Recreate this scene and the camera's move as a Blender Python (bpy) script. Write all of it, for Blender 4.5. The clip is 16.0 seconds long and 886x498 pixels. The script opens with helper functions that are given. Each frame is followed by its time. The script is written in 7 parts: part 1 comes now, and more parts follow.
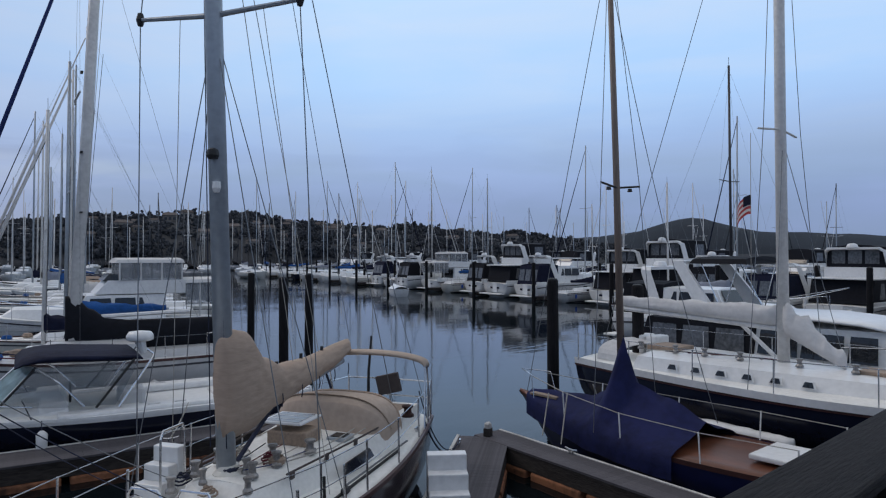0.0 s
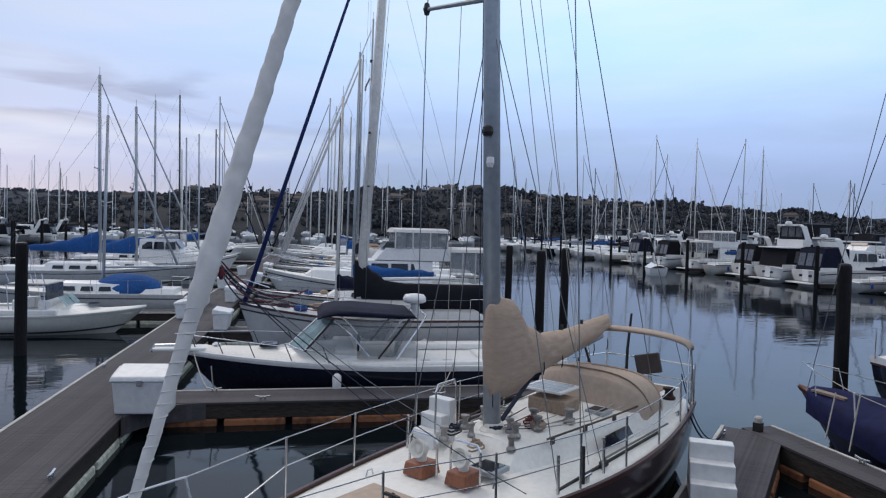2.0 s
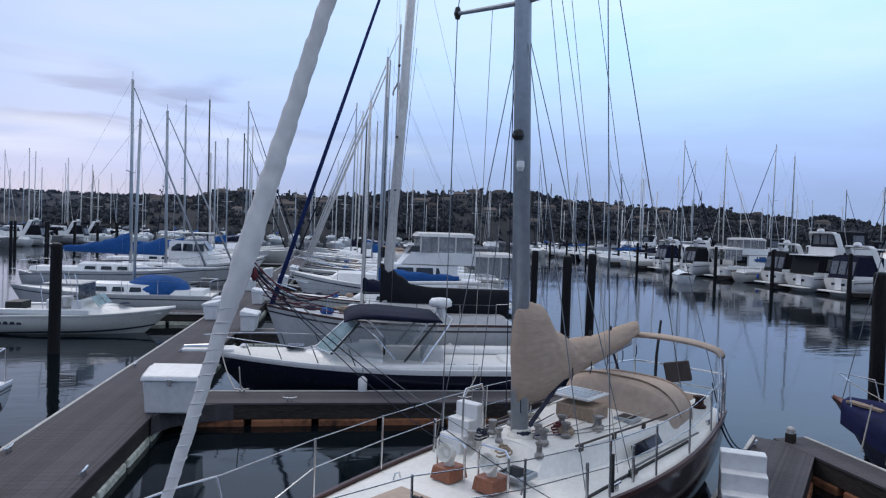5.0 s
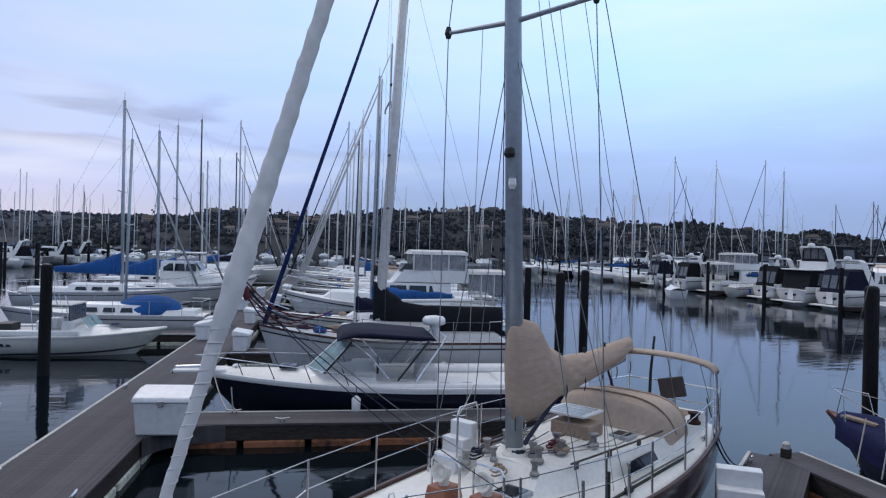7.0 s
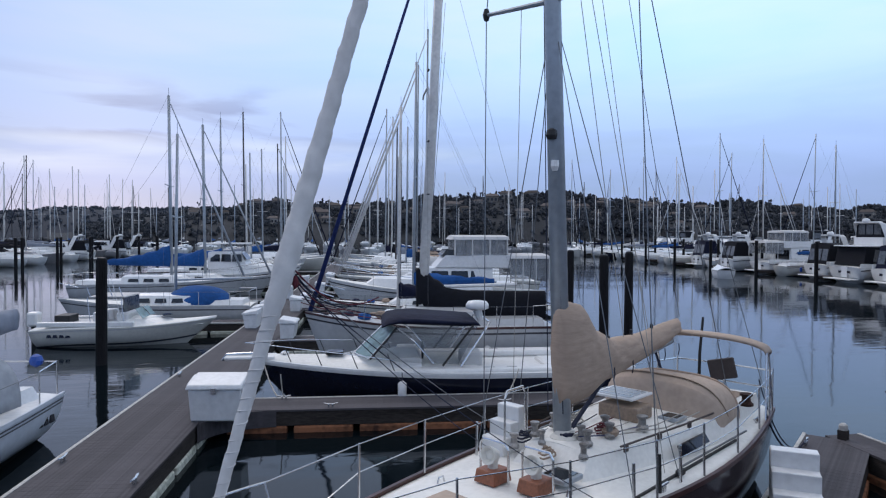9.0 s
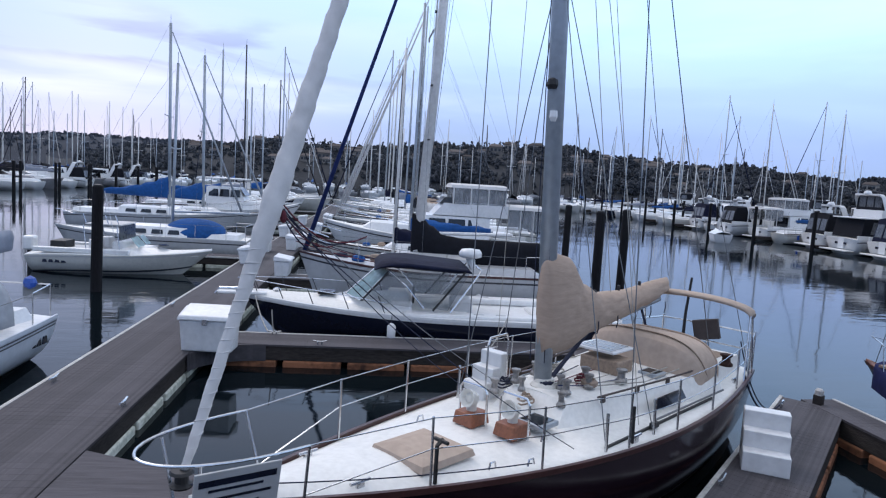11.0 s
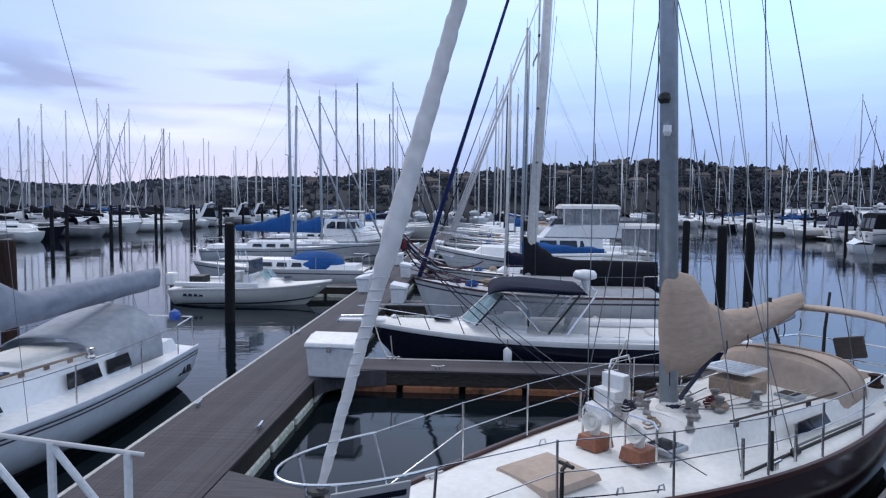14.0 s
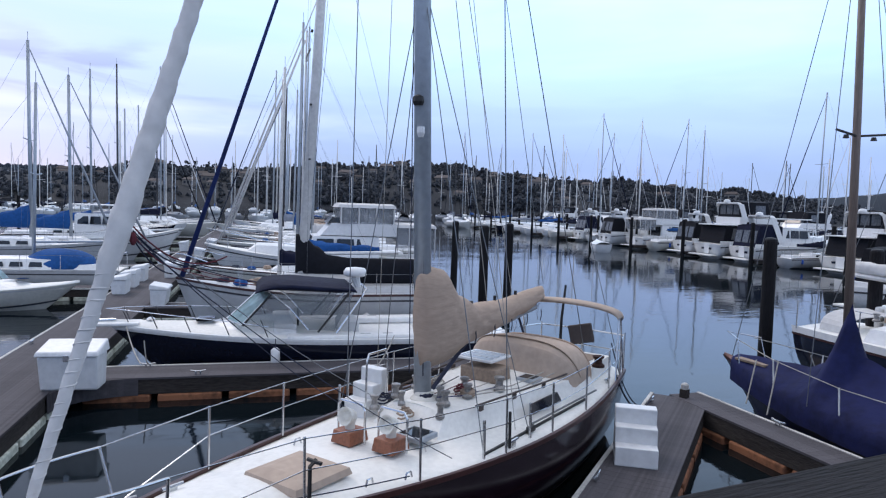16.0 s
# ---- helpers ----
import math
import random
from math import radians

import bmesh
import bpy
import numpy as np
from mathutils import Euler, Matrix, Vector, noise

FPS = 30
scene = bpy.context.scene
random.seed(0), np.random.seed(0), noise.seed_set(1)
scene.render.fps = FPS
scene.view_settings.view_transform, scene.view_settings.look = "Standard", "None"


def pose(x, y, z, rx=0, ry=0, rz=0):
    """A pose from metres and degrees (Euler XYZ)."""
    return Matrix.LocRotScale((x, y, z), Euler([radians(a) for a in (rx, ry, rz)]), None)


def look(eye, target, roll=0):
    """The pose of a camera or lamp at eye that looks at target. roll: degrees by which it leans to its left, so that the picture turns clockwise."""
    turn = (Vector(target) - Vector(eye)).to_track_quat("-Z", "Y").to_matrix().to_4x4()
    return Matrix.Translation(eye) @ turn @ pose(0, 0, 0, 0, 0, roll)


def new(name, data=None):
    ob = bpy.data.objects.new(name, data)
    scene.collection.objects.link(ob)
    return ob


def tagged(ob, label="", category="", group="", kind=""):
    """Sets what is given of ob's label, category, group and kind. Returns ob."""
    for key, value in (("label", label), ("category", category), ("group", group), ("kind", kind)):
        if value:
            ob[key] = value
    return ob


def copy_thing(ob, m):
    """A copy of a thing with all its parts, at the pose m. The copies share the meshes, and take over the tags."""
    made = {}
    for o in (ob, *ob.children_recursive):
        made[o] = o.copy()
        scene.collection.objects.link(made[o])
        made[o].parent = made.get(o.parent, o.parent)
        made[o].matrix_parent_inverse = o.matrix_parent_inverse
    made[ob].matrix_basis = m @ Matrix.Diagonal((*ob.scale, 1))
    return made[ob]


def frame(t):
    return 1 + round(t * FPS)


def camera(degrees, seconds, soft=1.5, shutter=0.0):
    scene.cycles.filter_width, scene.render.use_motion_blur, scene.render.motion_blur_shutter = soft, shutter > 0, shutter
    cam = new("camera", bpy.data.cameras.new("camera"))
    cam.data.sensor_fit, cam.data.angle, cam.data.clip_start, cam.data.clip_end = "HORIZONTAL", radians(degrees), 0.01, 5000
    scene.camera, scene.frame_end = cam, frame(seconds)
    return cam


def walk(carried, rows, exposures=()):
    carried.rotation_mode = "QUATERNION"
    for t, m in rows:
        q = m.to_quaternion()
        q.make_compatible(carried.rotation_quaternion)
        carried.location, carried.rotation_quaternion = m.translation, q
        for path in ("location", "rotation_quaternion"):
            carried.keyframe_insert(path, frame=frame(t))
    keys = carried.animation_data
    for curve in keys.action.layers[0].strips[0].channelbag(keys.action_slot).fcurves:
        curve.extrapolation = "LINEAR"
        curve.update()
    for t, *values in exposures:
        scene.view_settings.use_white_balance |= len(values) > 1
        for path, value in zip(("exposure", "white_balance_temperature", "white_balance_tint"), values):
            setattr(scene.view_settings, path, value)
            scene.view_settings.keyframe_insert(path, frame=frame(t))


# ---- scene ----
cam = camera(67.5, 16.0, soft=1.2)
EXPOSURES = [(0, -0.10, 6700, 13), (1.5, 0.18, 6950, 14), (3.5, 0.34, 6600, 14), (7.0, 0.27, 6450, 15), (9.0, 0.31, 6450, 15), (11.5, 0.66, 6350, 16), (14.0, 0.53, 6300, 16), (16.0, 0.66, 6450, 16)]
PATH = [
    (0, (-0.155, 0.101, 3.934), (1.196, 1.577, 3.954), -0.0),
    (0.5, (-0.236, 0.081, 3.902), (0.899, 1.727, 3.876), -0.1),
    (1, (-0.301, 0.048, 3.891), (0.587, 1.84, 3.839), 0.6),
    (1.5, (-0.308, 0.117, 3.903), (0.463, 1.962, 3.837), 1.3),
    (2, (-0.331, 0.092, 3.913), (0.382, 1.96, 3.848), 1.6),
    (2.5, (-0.335, 0.111, 3.908), (0.387, 1.975, 3.847), 1.9),
    (3, (-0.347, 0.129, 3.908), (0.395, 1.985, 3.835), 2.7),
    (3.5, (-0.365, 0.134, 3.9), (0.324, 2.009, 3.809), 2.7),
    (3.7, (-0.388, 0.113, 3.899), (0.25, 2.006, 3.802), 2.5),
    (6, (-0.378, 0.128, 3.907), (0.281, 2.016, 3.889), 1.6),
    (6.5, (-0.386, 0.118, 3.909), (0.284, 2.003, 3.903), 1.6),
    (7, (-0.379, 0.124, 3.905), (0.284, 2.011, 3.905), 1.6),
    (7.5, (-0.393, 0.131, 3.907), (0.277, 2.016, 3.908), 1.8),
    (8, (-0.4, 0.129, 3.9), (0.226, 2.028, 3.89), 2.0),
    (8.5, (-0.409, 0.117, 3.899), (0.164, 2.032, 3.87), 1.1),
    (9, (-0.414, 0.134, 3.898), (0.134, 2.057, 3.852), 0.2),
    (9.2, (-0.431, 0.119, 3.891), (0.09, 2.049, 3.841), -0.1),
    (11.3, (-0.313, 0.083, 3.866), (0.264, 1.986, 3.66), 4.3),
    (11.5, (-0.305, 0.077, 3.868), (0.308, 1.971, 3.671), 3.9),
    (12, (-0.321, 0.069, 3.864), (0.262, 1.976, 3.713), 2.7),
    (12.5, (-0.348, 0.055, 3.879), (0.176, 1.98, 3.74), 2.1),
    (13, (-0.451, 0.013, 3.889), (-0.25, 2.001, 3.792), 0.9),
    (13.5, (-0.436, 0.026, 3.875), (-0.376, 2.02, 3.746), 0.4),
    (14, (-0.4, 0.014, 3.868), (-0.173, 1.996, 3.728), 0.5),
    (14.5, (-0.348, -0.004, 3.882), (-0.11, 1.976, 3.736), 0.8),
    (15, (-0.282, -0.01, 3.874), (0.014, 1.963, 3.73), 1.0),
    (15.5, (-0.196, -0.026, 3.859), (0.264, 1.915, 3.72), 1.3),
    (16, (-0.109, -0.024, 3.835), (0.739, 1.783, 3.706), 1.9),
]
walk(cam, [(t, look(eye, target, roll)) for t, eye, target, roll in PATH], EXPOSURES)

# ---------------- world, sun ----------------
world = bpy.data.worlds.new("sky")
scene.world = world
world.use_nodes = True
wn, wl = world.node_tree.nodes, world.node_tree.links
wn.clear()
w_out = wn.new("ShaderNodeOutputWorld")
w_bg = wn.new("ShaderNodeBackground")
w_bg.inputs["Strength"].default_value = 0.86
w_sky = wn.new("ShaderNodeTexSky")
w_sky.sky_type = "NISHITA"
w_sky.sun_disc = False
w_sky.sun_elevation = radians(12)
w_sky.sun_rotation = radians(-12)
w_dim = wn.new("ShaderNodeVectorMath")
w_dim.operation = "SCALE"
w_dim.inputs["Scale"].default_value = 0.12
wl.new(w_sky.outputs["Color"], w_dim.inputs[0])
w_tc = wn.new("ShaderNodeTexCoord")
w_sep = wn.new("ShaderNodeSeparateXYZ")
wl.new(w_tc.outputs["Generated"], w_sep.inputs[0])
# overcast deck, flattened to a cloud ceiling
w_map = wn.new("ShaderNodeMapping")
w_map.inputs["Scale"].default_value = (1.5, 1.5, 9.0)
wl.new(w_tc.outputs["Generated"], w_map.inputs["Vector"])


def w_noise(scale, detail, seed):
    n = wn.new("ShaderNodeTexNoise")
    n.inputs["Scale"].default_value = scale
    n.inputs["Detail"].default_value = detail
    n.inputs["Distortion"].default_value = 0.4
    m = wn.new("ShaderNodeVectorMath")
    m.inputs[1].default_value = (seed, seed * 0.7, -seed)
    wl.new(w_map.outputs[0], m.inputs[0])
    wl.new(m.outputs[0], n.inputs["Vector"])
    return n


def w_ramp(src, stops):
    r = wn.new("ShaderNodeValToRGB")
    wl.new(src, r.inputs[0])
    e = r.color_ramp.elements
    e[0].position, e[0].color = stops[0][0], (*stops[0][1], 1)
    e[1].position, e[1].color = stops[-1][0], (*stops[-1][1], 1)
    for p, c in stops[1:-1]:
        e.new(p).color = (*c, 1)
    return r


def w_mix(fac, a, b):
    m = wn.new("ShaderNodeMix")
    m.data_type = "RGBA"
    if isinstance(fac, float):
        m.inputs[0].default_value = fac
    else:
        wl.new(fac, m.inputs[0])
    wl.new(a, m.inputs[6])
    wl.new(b, m.inputs[7])
    return m.outputs[2]


elev = w_ramp(w_sep.outputs["Z"], [(0.0, (0.36, 0.44, 0.66)), (0.06, (0.38, 0.48, 0.74)), (0.13, (0.46, 0.58, 0.86)),
                                   (0.26, (0.50, 0.68, 0.95)), (0.42, (0.62, 0.76, 0.97)), (0.60, (0.82, 0.82, 0.85)), (1.0, (0.80, 0.77, 0.76))])
cloud = w_ramp(w_sep.outputs["Z"], [(0.0, (0.32, 0.41, 0.58)), (0.09, (0.36, 0.47, 0.68)), (0.2, (0.56, 0.68, 0.90)), (0.42, (0.68, 0.77, 0.94)), (0.60, (0.87, 0.86, 0.88)), (1.0, (0.84, 0.80, 0.78))])
n1 = w_noise(1.6, 5, 3.1)
cover = w_ramp(n1.outputs["Fac"], [(0.38, (0, 0, 0)), (0.62, (1, 1, 1))])
col = w_mix(cover.outputs["Color"], elev.outputs["Color"], cloud.outputs["Color"])
# darker bars of cloud low down, and the pale warm gap near the hidden sun
n2 = w_noise(2.3, 6, 8.4)
bars = w_ramp(n2.outputs["Fac"], [(0.46, (0, 0, 0)), (0.58, (1, 1, 1))])
low = w_ramp(w_sep.outputs["Z"], [(0.115, (0, 0, 0)), (0.135, (1, 1, 1)), (0.165, (1, 1, 1)), (0.22, (0, 0, 0))])
bm_ = wn.new("ShaderNodeMath")
bm_.operation = "MULTIPLY"
wl.new(bars.outputs["Color"], bm_.inputs[0])
wl.new(low.outputs["Color"], bm_.inputs[1])
west = w_ramp(w_sep.outputs["X"], [(0.0, (1, 1, 1)), (0.30, (0.15, 0.15, 0.15))])
bm3 = wn.new("ShaderNodeMath")
bm3.operation = "MULTIPLY"
wl.new(bm_.outputs[0], bm3.inputs[0])
wl.new(west.outputs["Color"], bm3.inputs[1])
grey = wn.new("ShaderNodeRGB")
grey.outputs[0].default_value = (0.24, 0.31, 0.50, 1)
bm2 = wn.new("ShaderNodeMath")
bm2.operation = "MULTIPLY"
bm2.inputs[1].default_value = 0.75
wl.new(bm3.outputs[0], bm2.inputs[0])
col = w_mix(bm2.outputs[0], col, grey.outputs[0])
sunward = wn.new("ShaderNodeVectorMath")
sunward.operation = "DOT_PRODUCT"
sunward.inputs[1].default_value = Vector((-0.14, 0.98, 0.12)).normalized()
wl.new(w_tc.outputs["Generated"], sunward.inputs[0])
near_sun = w_ramp(sunward.outputs["Value"], [(0.85, (0, 0, 0)), (0.995, (0.65, 0.65, 0.65))])
gap = w_ramp(w_sep.outputs["Z"], [(0.075, (0, 0, 0)), (0.10, (1, 1, 1)), (0.122, (0.9, 0.9, 0.9)), (0.138, (0, 0, 0))])
n3 = w_noise(1.9, 4, 5.7)
torn = w_ramp(n3.outputs["Fac"], [(0.40, (0, 0, 0)), (0.60, (1, 1, 1))])
g1 = wn.new("ShaderNodeMath")
g1.operation = "MULTIPLY"
wl.new(near_sun.outputs["Color"], g1.inputs[0])
wl.new(gap.outputs["Color"], g1.inputs[1])
g2 = wn.new("ShaderNodeMath")
g2.operation = "MULTIPLY"
wl.new(g1.outputs[0], g2.inputs[0])
wl.new(torn.outputs["Color"], g2.inputs[1])
warm = wn.new("ShaderNodeRGB")
warm.outputs[0].default_value = (0.84, 0.88, 0.90, 1)
col = w_mix(g2.outputs[0], col, warm.outputs[0])
# thinner cloud, brighter and bluer, away to the right
side_dot = wn.new("ShaderNodeVectorMath")
side_dot.operation = "DOT_PRODUCT"
side_dot.inputs[1].default_value = (0.92, 0.25, 0.30)
wl.new(w_tc.outputs["Generated"], side_dot.inputs[0])
bright = w_ramp(side_dot.outputs["Value"], [(0.0, (0.65, 0.78, 0.94)), (0.35, (0.92, 1.02, 1.12)), (0.8, (1.10, 1.30, 1.40)), (1.0, (1.05, 1.25, 1.38))])
up_only = w_ramp(w_sep.outputs["Z"], [(0.08, (0, 0, 0)), (0.24, (1, 1, 1)), (0.45, (1, 1, 1)), (0.65, (0, 0, 0))])
one = wn.new("ShaderNodeRGB")
one.outputs[0].default_value = (0.84, 0.94, 1.05, 1)
gain = w_mix(up_only.outputs["Color"], one.outputs[0], bright.outputs["Color"])
lit = wn.new("ShaderNodeVectorMath")
lit.operation = "MULTIPLY"
wl.new(col, lit.inputs[0])
wl.new(gain, lit.inputs[1])
col = w_mix(0.96, w_dim.outputs[0], lit.outputs[0])
wl.new(col, w_bg.inputs["Color"])
wl.new(w_bg.outputs[0], w_out.inputs[0])

sun = new("sun", bpy.data.lights.new("sun", "SUN"))
sun.data.energy = 0.7
sun.data.angle = radians(25)
sun.data.color = (1.0, 0.93, 0.86)
sun.matrix_world = look((-20, 60, 60), (0, 0, 0))

# ---------------- materials ----------------


def mat(name, color, rough=0.5, metal=0.0, var=0.12, scale=6.0, bump=0.0, bscale=40.0, stretch=(1, 1, 1), tint=None, rand=0.0, coat=0.0, alpha=1.0):
    """A surface with stains at a large and grain at a small scale, and fine relief."""
    m = bpy.data.materials.new(name)
    m.use_nodes = True
    n, l = m.node_tree.nodes, m.node_tree.links
    b = n["Principled BSDF"]
    b.inputs["Roughness"].default_value = rough
    b.inputs["Metallic"].default_value = metal
    b.inputs["Specular IOR Level"].default_value = 0.2 if rough >= 0.72 else 0.5
    b.inputs["Coat Weight"].default_value = coat
    b.inputs["Alpha"].default_value = alpha
    tc = n.new("ShaderNodeTexCoord")
    mp = n.new("ShaderNodeMapping")
    mp.inputs["Scale"].default_value = stretch
    l.new(tc.outputs["Object"], mp.inputs["Vector"])
    big = n.new("ShaderNodeTexNoise")
    big.inputs["Scale"].default_value = scale * 0.25
    big.inputs["Detail"].default_value = 4
    fine = n.new("ShaderNodeTexNoise")
    fine.inputs["Scale"].default_value = scale * 3
    fine.inputs["Detail"].default_value = 5
    l.new(mp.outputs[0], big.inputs["Vector"])
    l.new(mp.outputs[0], fine.inputs["Vector"])
    add = n.new("ShaderNodeMath")
    l.new(big.outputs["Fac"], add.inputs[0])
    l.new(fine.outputs["Fac"], add.inputs[1])
    half = n.new("ShaderNodeMath")
    half.operation = "MULTIPLY"
    half.inputs[1].default_value = 0.5
    l.new(add.outputs[0], half.inputs[0])
    r = n.new("ShaderNodeValToRGB")
    t = tint or tuple(c * (1 - 2.2 * var) for c in color)
    e = r.color_ramp.elements
    e[0].position, e[0].color = 0.34, (*[max(0, c) for c in t], 1)
    e[1].position, e[1].color = 0.62, (*[min(1, c * (1 + 0.4 * var)) for c in color], 1)
    l.new(half.outputs[0], r.inputs[0])
    out = r.outputs["Color"]
    if rand:
        oi = n.new("ShaderNodeObjectInfo")
        hs = n.new("ShaderNodeHueSaturation")
        rm = n.new("ShaderNodeMapRange")
        rm.inputs["To Min"].default_value = 1 - rand
        rm.inputs["To Max"].default_value = 1 + rand
        l.new(oi.outputs["Random"], rm.inputs["Value"])
        l.new(rm.outputs[0], hs.inputs["Value"])
        l.new(out, hs.inputs["Color"])
        out = hs.outputs["Color"]
    l.new(out, b.inputs["Base Color"])
    if bump:
        bn = n.new("ShaderNodeTexNoise")
        bn.inputs["Scale"].default_value = bscale
        bn.inputs["Detail"].default_value = 4
        l.new(mp.outputs[0], bn.inputs["Vector"])
        bp = n.new("ShaderNodeBump")
        bp.inputs["Strength"].default_value = bump
        bp.inputs["Distance"].default_value = 0.02
        l.new(bn.outputs["Fac"], bp.inputs["Height"])
        l.new(bp.outputs[0], b.inputs["Normal"])
    return m


GEL = mat("white_gelcoat", (0.74, 0.74, 0.73), 0.3, var=0.06, scale=3)
DECK = mat("nonskid_deck", (0.78, 0.77, 0.73), 0.6, var=0.07, scale=5, bump=0.15, bscale=160)
CREAM = mat("cream_gelcoat", (0.66, 0.64, 0.58), 0.4, var=0.07, scale=3)
GREYHULL = mat("grey_gelcoat", (0.50, 0.50, 0.50), 0.35, var=0.08, scale=2)
NAVY = mat("navy_gelcoat", (0.012, 0.015, 0.03), 0.18, var=0.1, scale=2)
MAROON = mat("maroon_hull", (0.016, 0.008, 0.013), 0.16, var=0.15, scale=2)
TEAK = mat("varnished_teak", (0.060, 0.020, 0.018), 0.4, var=0.25, scale=10, stretch=(0.3, 3, 3), bump=0.1)
TEAKBOX = mat("teak_box", (0.28, 0.10, 0.05), 0.5, var=0.2, scale=12, bump=0.1)
RAWTEAK = mat("weathered_teak", (0.30, 0.22, 0.16), 0.7, var=0.2, scale=8, bump=0.1)
ALU = mat("anodised_aluminium", (0.36, 0.40, 0.44), 0.42, metal=0.35, var=0.1, scale=4)
WMAST = mat("white_painted_mast", (0.66, 0.65, 0.63), 0.4, var=0.1, scale=4)
DMAST = mat("dark_mast", (0.03, 0.03, 0.035), 0.4, var=0.1)
WOODMAST = mat("spruce_mast", (0.20, 0.15, 0.12), 0.5, var=0.2, stretch=(4, 4, 0.3))
STEEL = mat("stainless_steel", (0.62, 0.63, 0.64), 0.22, metal=0.9, var=0.05)
WIRE = mat("rigging_wire", (0.16, 0.17, 0.18), 0.4, metal=0.5, var=0.05)
ROPE = mat("rope", (0.42, 0.40, 0.36), 0.85, var=0.15, scale=30)
DROPE = mat("dark_rope", (0.03, 0.035, 0.06), 0.85, var=0.2, scale=30)
BLUEROPE = mat("blue_rope", (0.02, 0.035, 0.13), 0.8, var=0.2, scale=30)
REDROPE = mat("red_rope", (0.13, 0.03, 0.04), 0.8, var=0.2, scale=30)
TAN = mat("tan_canvas", (0.41, 0.31, 0.24), 0.85, var=0.08, scale=3, bump=0.7, bscale=4, stretch=(0.8, 0.8, 3.2))
TANFLAT = mat("tan_canvas_flat", (0.46, 0.365, 0.295), 0.85, var=0.08, scale=4, bump=0.2, bscale=12)
BLACKCAN = mat("black_canvas", (0.008, 0.009, 0.014), 0.8, var=0.2, scale=3, bump=0.3, bscale=9)
NAVYCAN = mat("navy_canvas", (0.007, 0.010, 0.032), 0.8, var=0.25, scale=2, bump=0.6, bscale=5)
NAVYBLUE = mat("navy_blue_cover_cloth", (0.009, 0.013, 0.062), 0.8, var=0.25, scale=2, bump=0.6, bscale=5)
NAVYHULL = mat("navy_blue_hull_paint", (0.010, 0.014, 0.055), 0.3, var=0.15, scale=2)
BLUECAN = mat("blue_canvas", (0.014, 0.085, 0.27), 0.75, var=0.15, scale=3, bump=0.4, bscale=6)
GREYCAN = mat("grey_canvas", (0.25, 0.275, 0.33), 0.85, var=0.12, scale=2, bump=0.4, bscale=6)
PALEBLUE = mat("pale_blue_white_gelcoat", (0.56, 0.60, 0.66), 0.3, var=0.08, scale=2)
WHITECAN = mat("white_canvas", (0.60, 0.59, 0.58), 0.8, var=0.08, scale=3, bump=0.4, bscale=8)
CLEAR = mat("clear_vinyl", (0.34, 0.36, 0.38), 0.1, var=0.2, scale=3, alpha=0.45)
VINYL = mat("vinyl_window", (0.13, 0.14, 0.155), 0.12, var=0.3, scale=3)
GREYLT = mat("pale_grey_canvas", (0.36, 0.385, 0.42), 0.85, var=0.12, scale=2, bump=0.5, bscale=4)
GLASSDK = mat("dim_side_glass", (0.20, 0.23, 0.25), 0.05, var=0.2, scale=2, alpha=0.30)
SMOKE = mat("dark_glazing", (0.012, 0.014, 0.018), 0.06, var=0.1)
AQUA = mat("tinted_windscreen", (0.30, 0.46, 0.47), 0.04, var=0.2, scale=2, alpha=0.72)
RUBBER = mat("black_rubber", (0.012, 0.012, 0.013), 0.6)
BLUEPL = mat("blue_plastic", (0.02, 0.09, 0.42), 0.4)
REDPL = mat("red_stripe", (0.40, 0.03, 0.03), 0.4)
BOOT = mat("boot_stripe", (0.05, 0.05, 0.06), 0.4)
PLANK = mat("weathered_dock_plank", (0.090, 0.084, 0.093), 0.8, var=0.22, scale=2.6, bump=0.35, bscale=30, stretch=(0.25, 3, 1), rand=0.06)
BAG = mat("brown_bag_cloth", (0.085, 0.070, 0.066), 0.85, var=0.12, scale=4, bump=0.3, bscale=14)
SLATE = mat("slate_canvas", (0.009, 0.012, 0.032), 0.85, var=0.25, scale=3, bump=0.5, bscale=7)
VARNISH = mat("varnished_deck", (0.15, 0.052, 0.026), 0.35, var=0.25, scale=6, stretch=(0.4, 4, 1), bump=0.1)
BEAM = mat("dock_stringer", (0.050, 0.043, 0.040), 0.85, var=0.3, scale=4, bump=0.5, bscale=20, stretch=(0.6, 0.6, 4))
RUST = mat("rusty_float", (0.27, 0.115, 0.06), 0.8, var=0.35, scale=3, tint=(0.06, 0.03, 0.02), bump=0.5, bscale=12)
FLOAT = mat("foam_float", (0.60, 0.62, 0.55), 0.8, var=0.25, scale=4, tint=(0.22, 0.24, 0.18), bump=0.5, bscale=10)
EDGE = mat("pale_dock_edge", (0.50, 0.49, 0.47), 0.7, var=0.2, scale=8)
PILE = mat("creosoted_pile", (0.014, 0.013, 0.015), 0.75, var=0.35, scale=5, bump=0.6, bscale=14, stretch=(3, 3, 0.4))
PILEBR = mat("wood_pile", (0.05, 0.025, 0.02), 0.8, var=0.35, scale=5, bump=0.6, bscale=14, stretch=(3, 3, 0.4))
BOXW = mat("fibreglass_box", (0.70, 0.71, 0.72), 0.4, var=0.08, scale=3)
RAILW = mat("weathered_rail_wood", (0.016, 0.014, 0.014), 0.8, var=0.25, scale=6, bump=0.6, bscale=25, stretch=(0.4, 4, 4))
WPAINT = mat("white_paint_metal", (0.62, 0.64, 0.66), 0.5, var=0.1, scale=6)
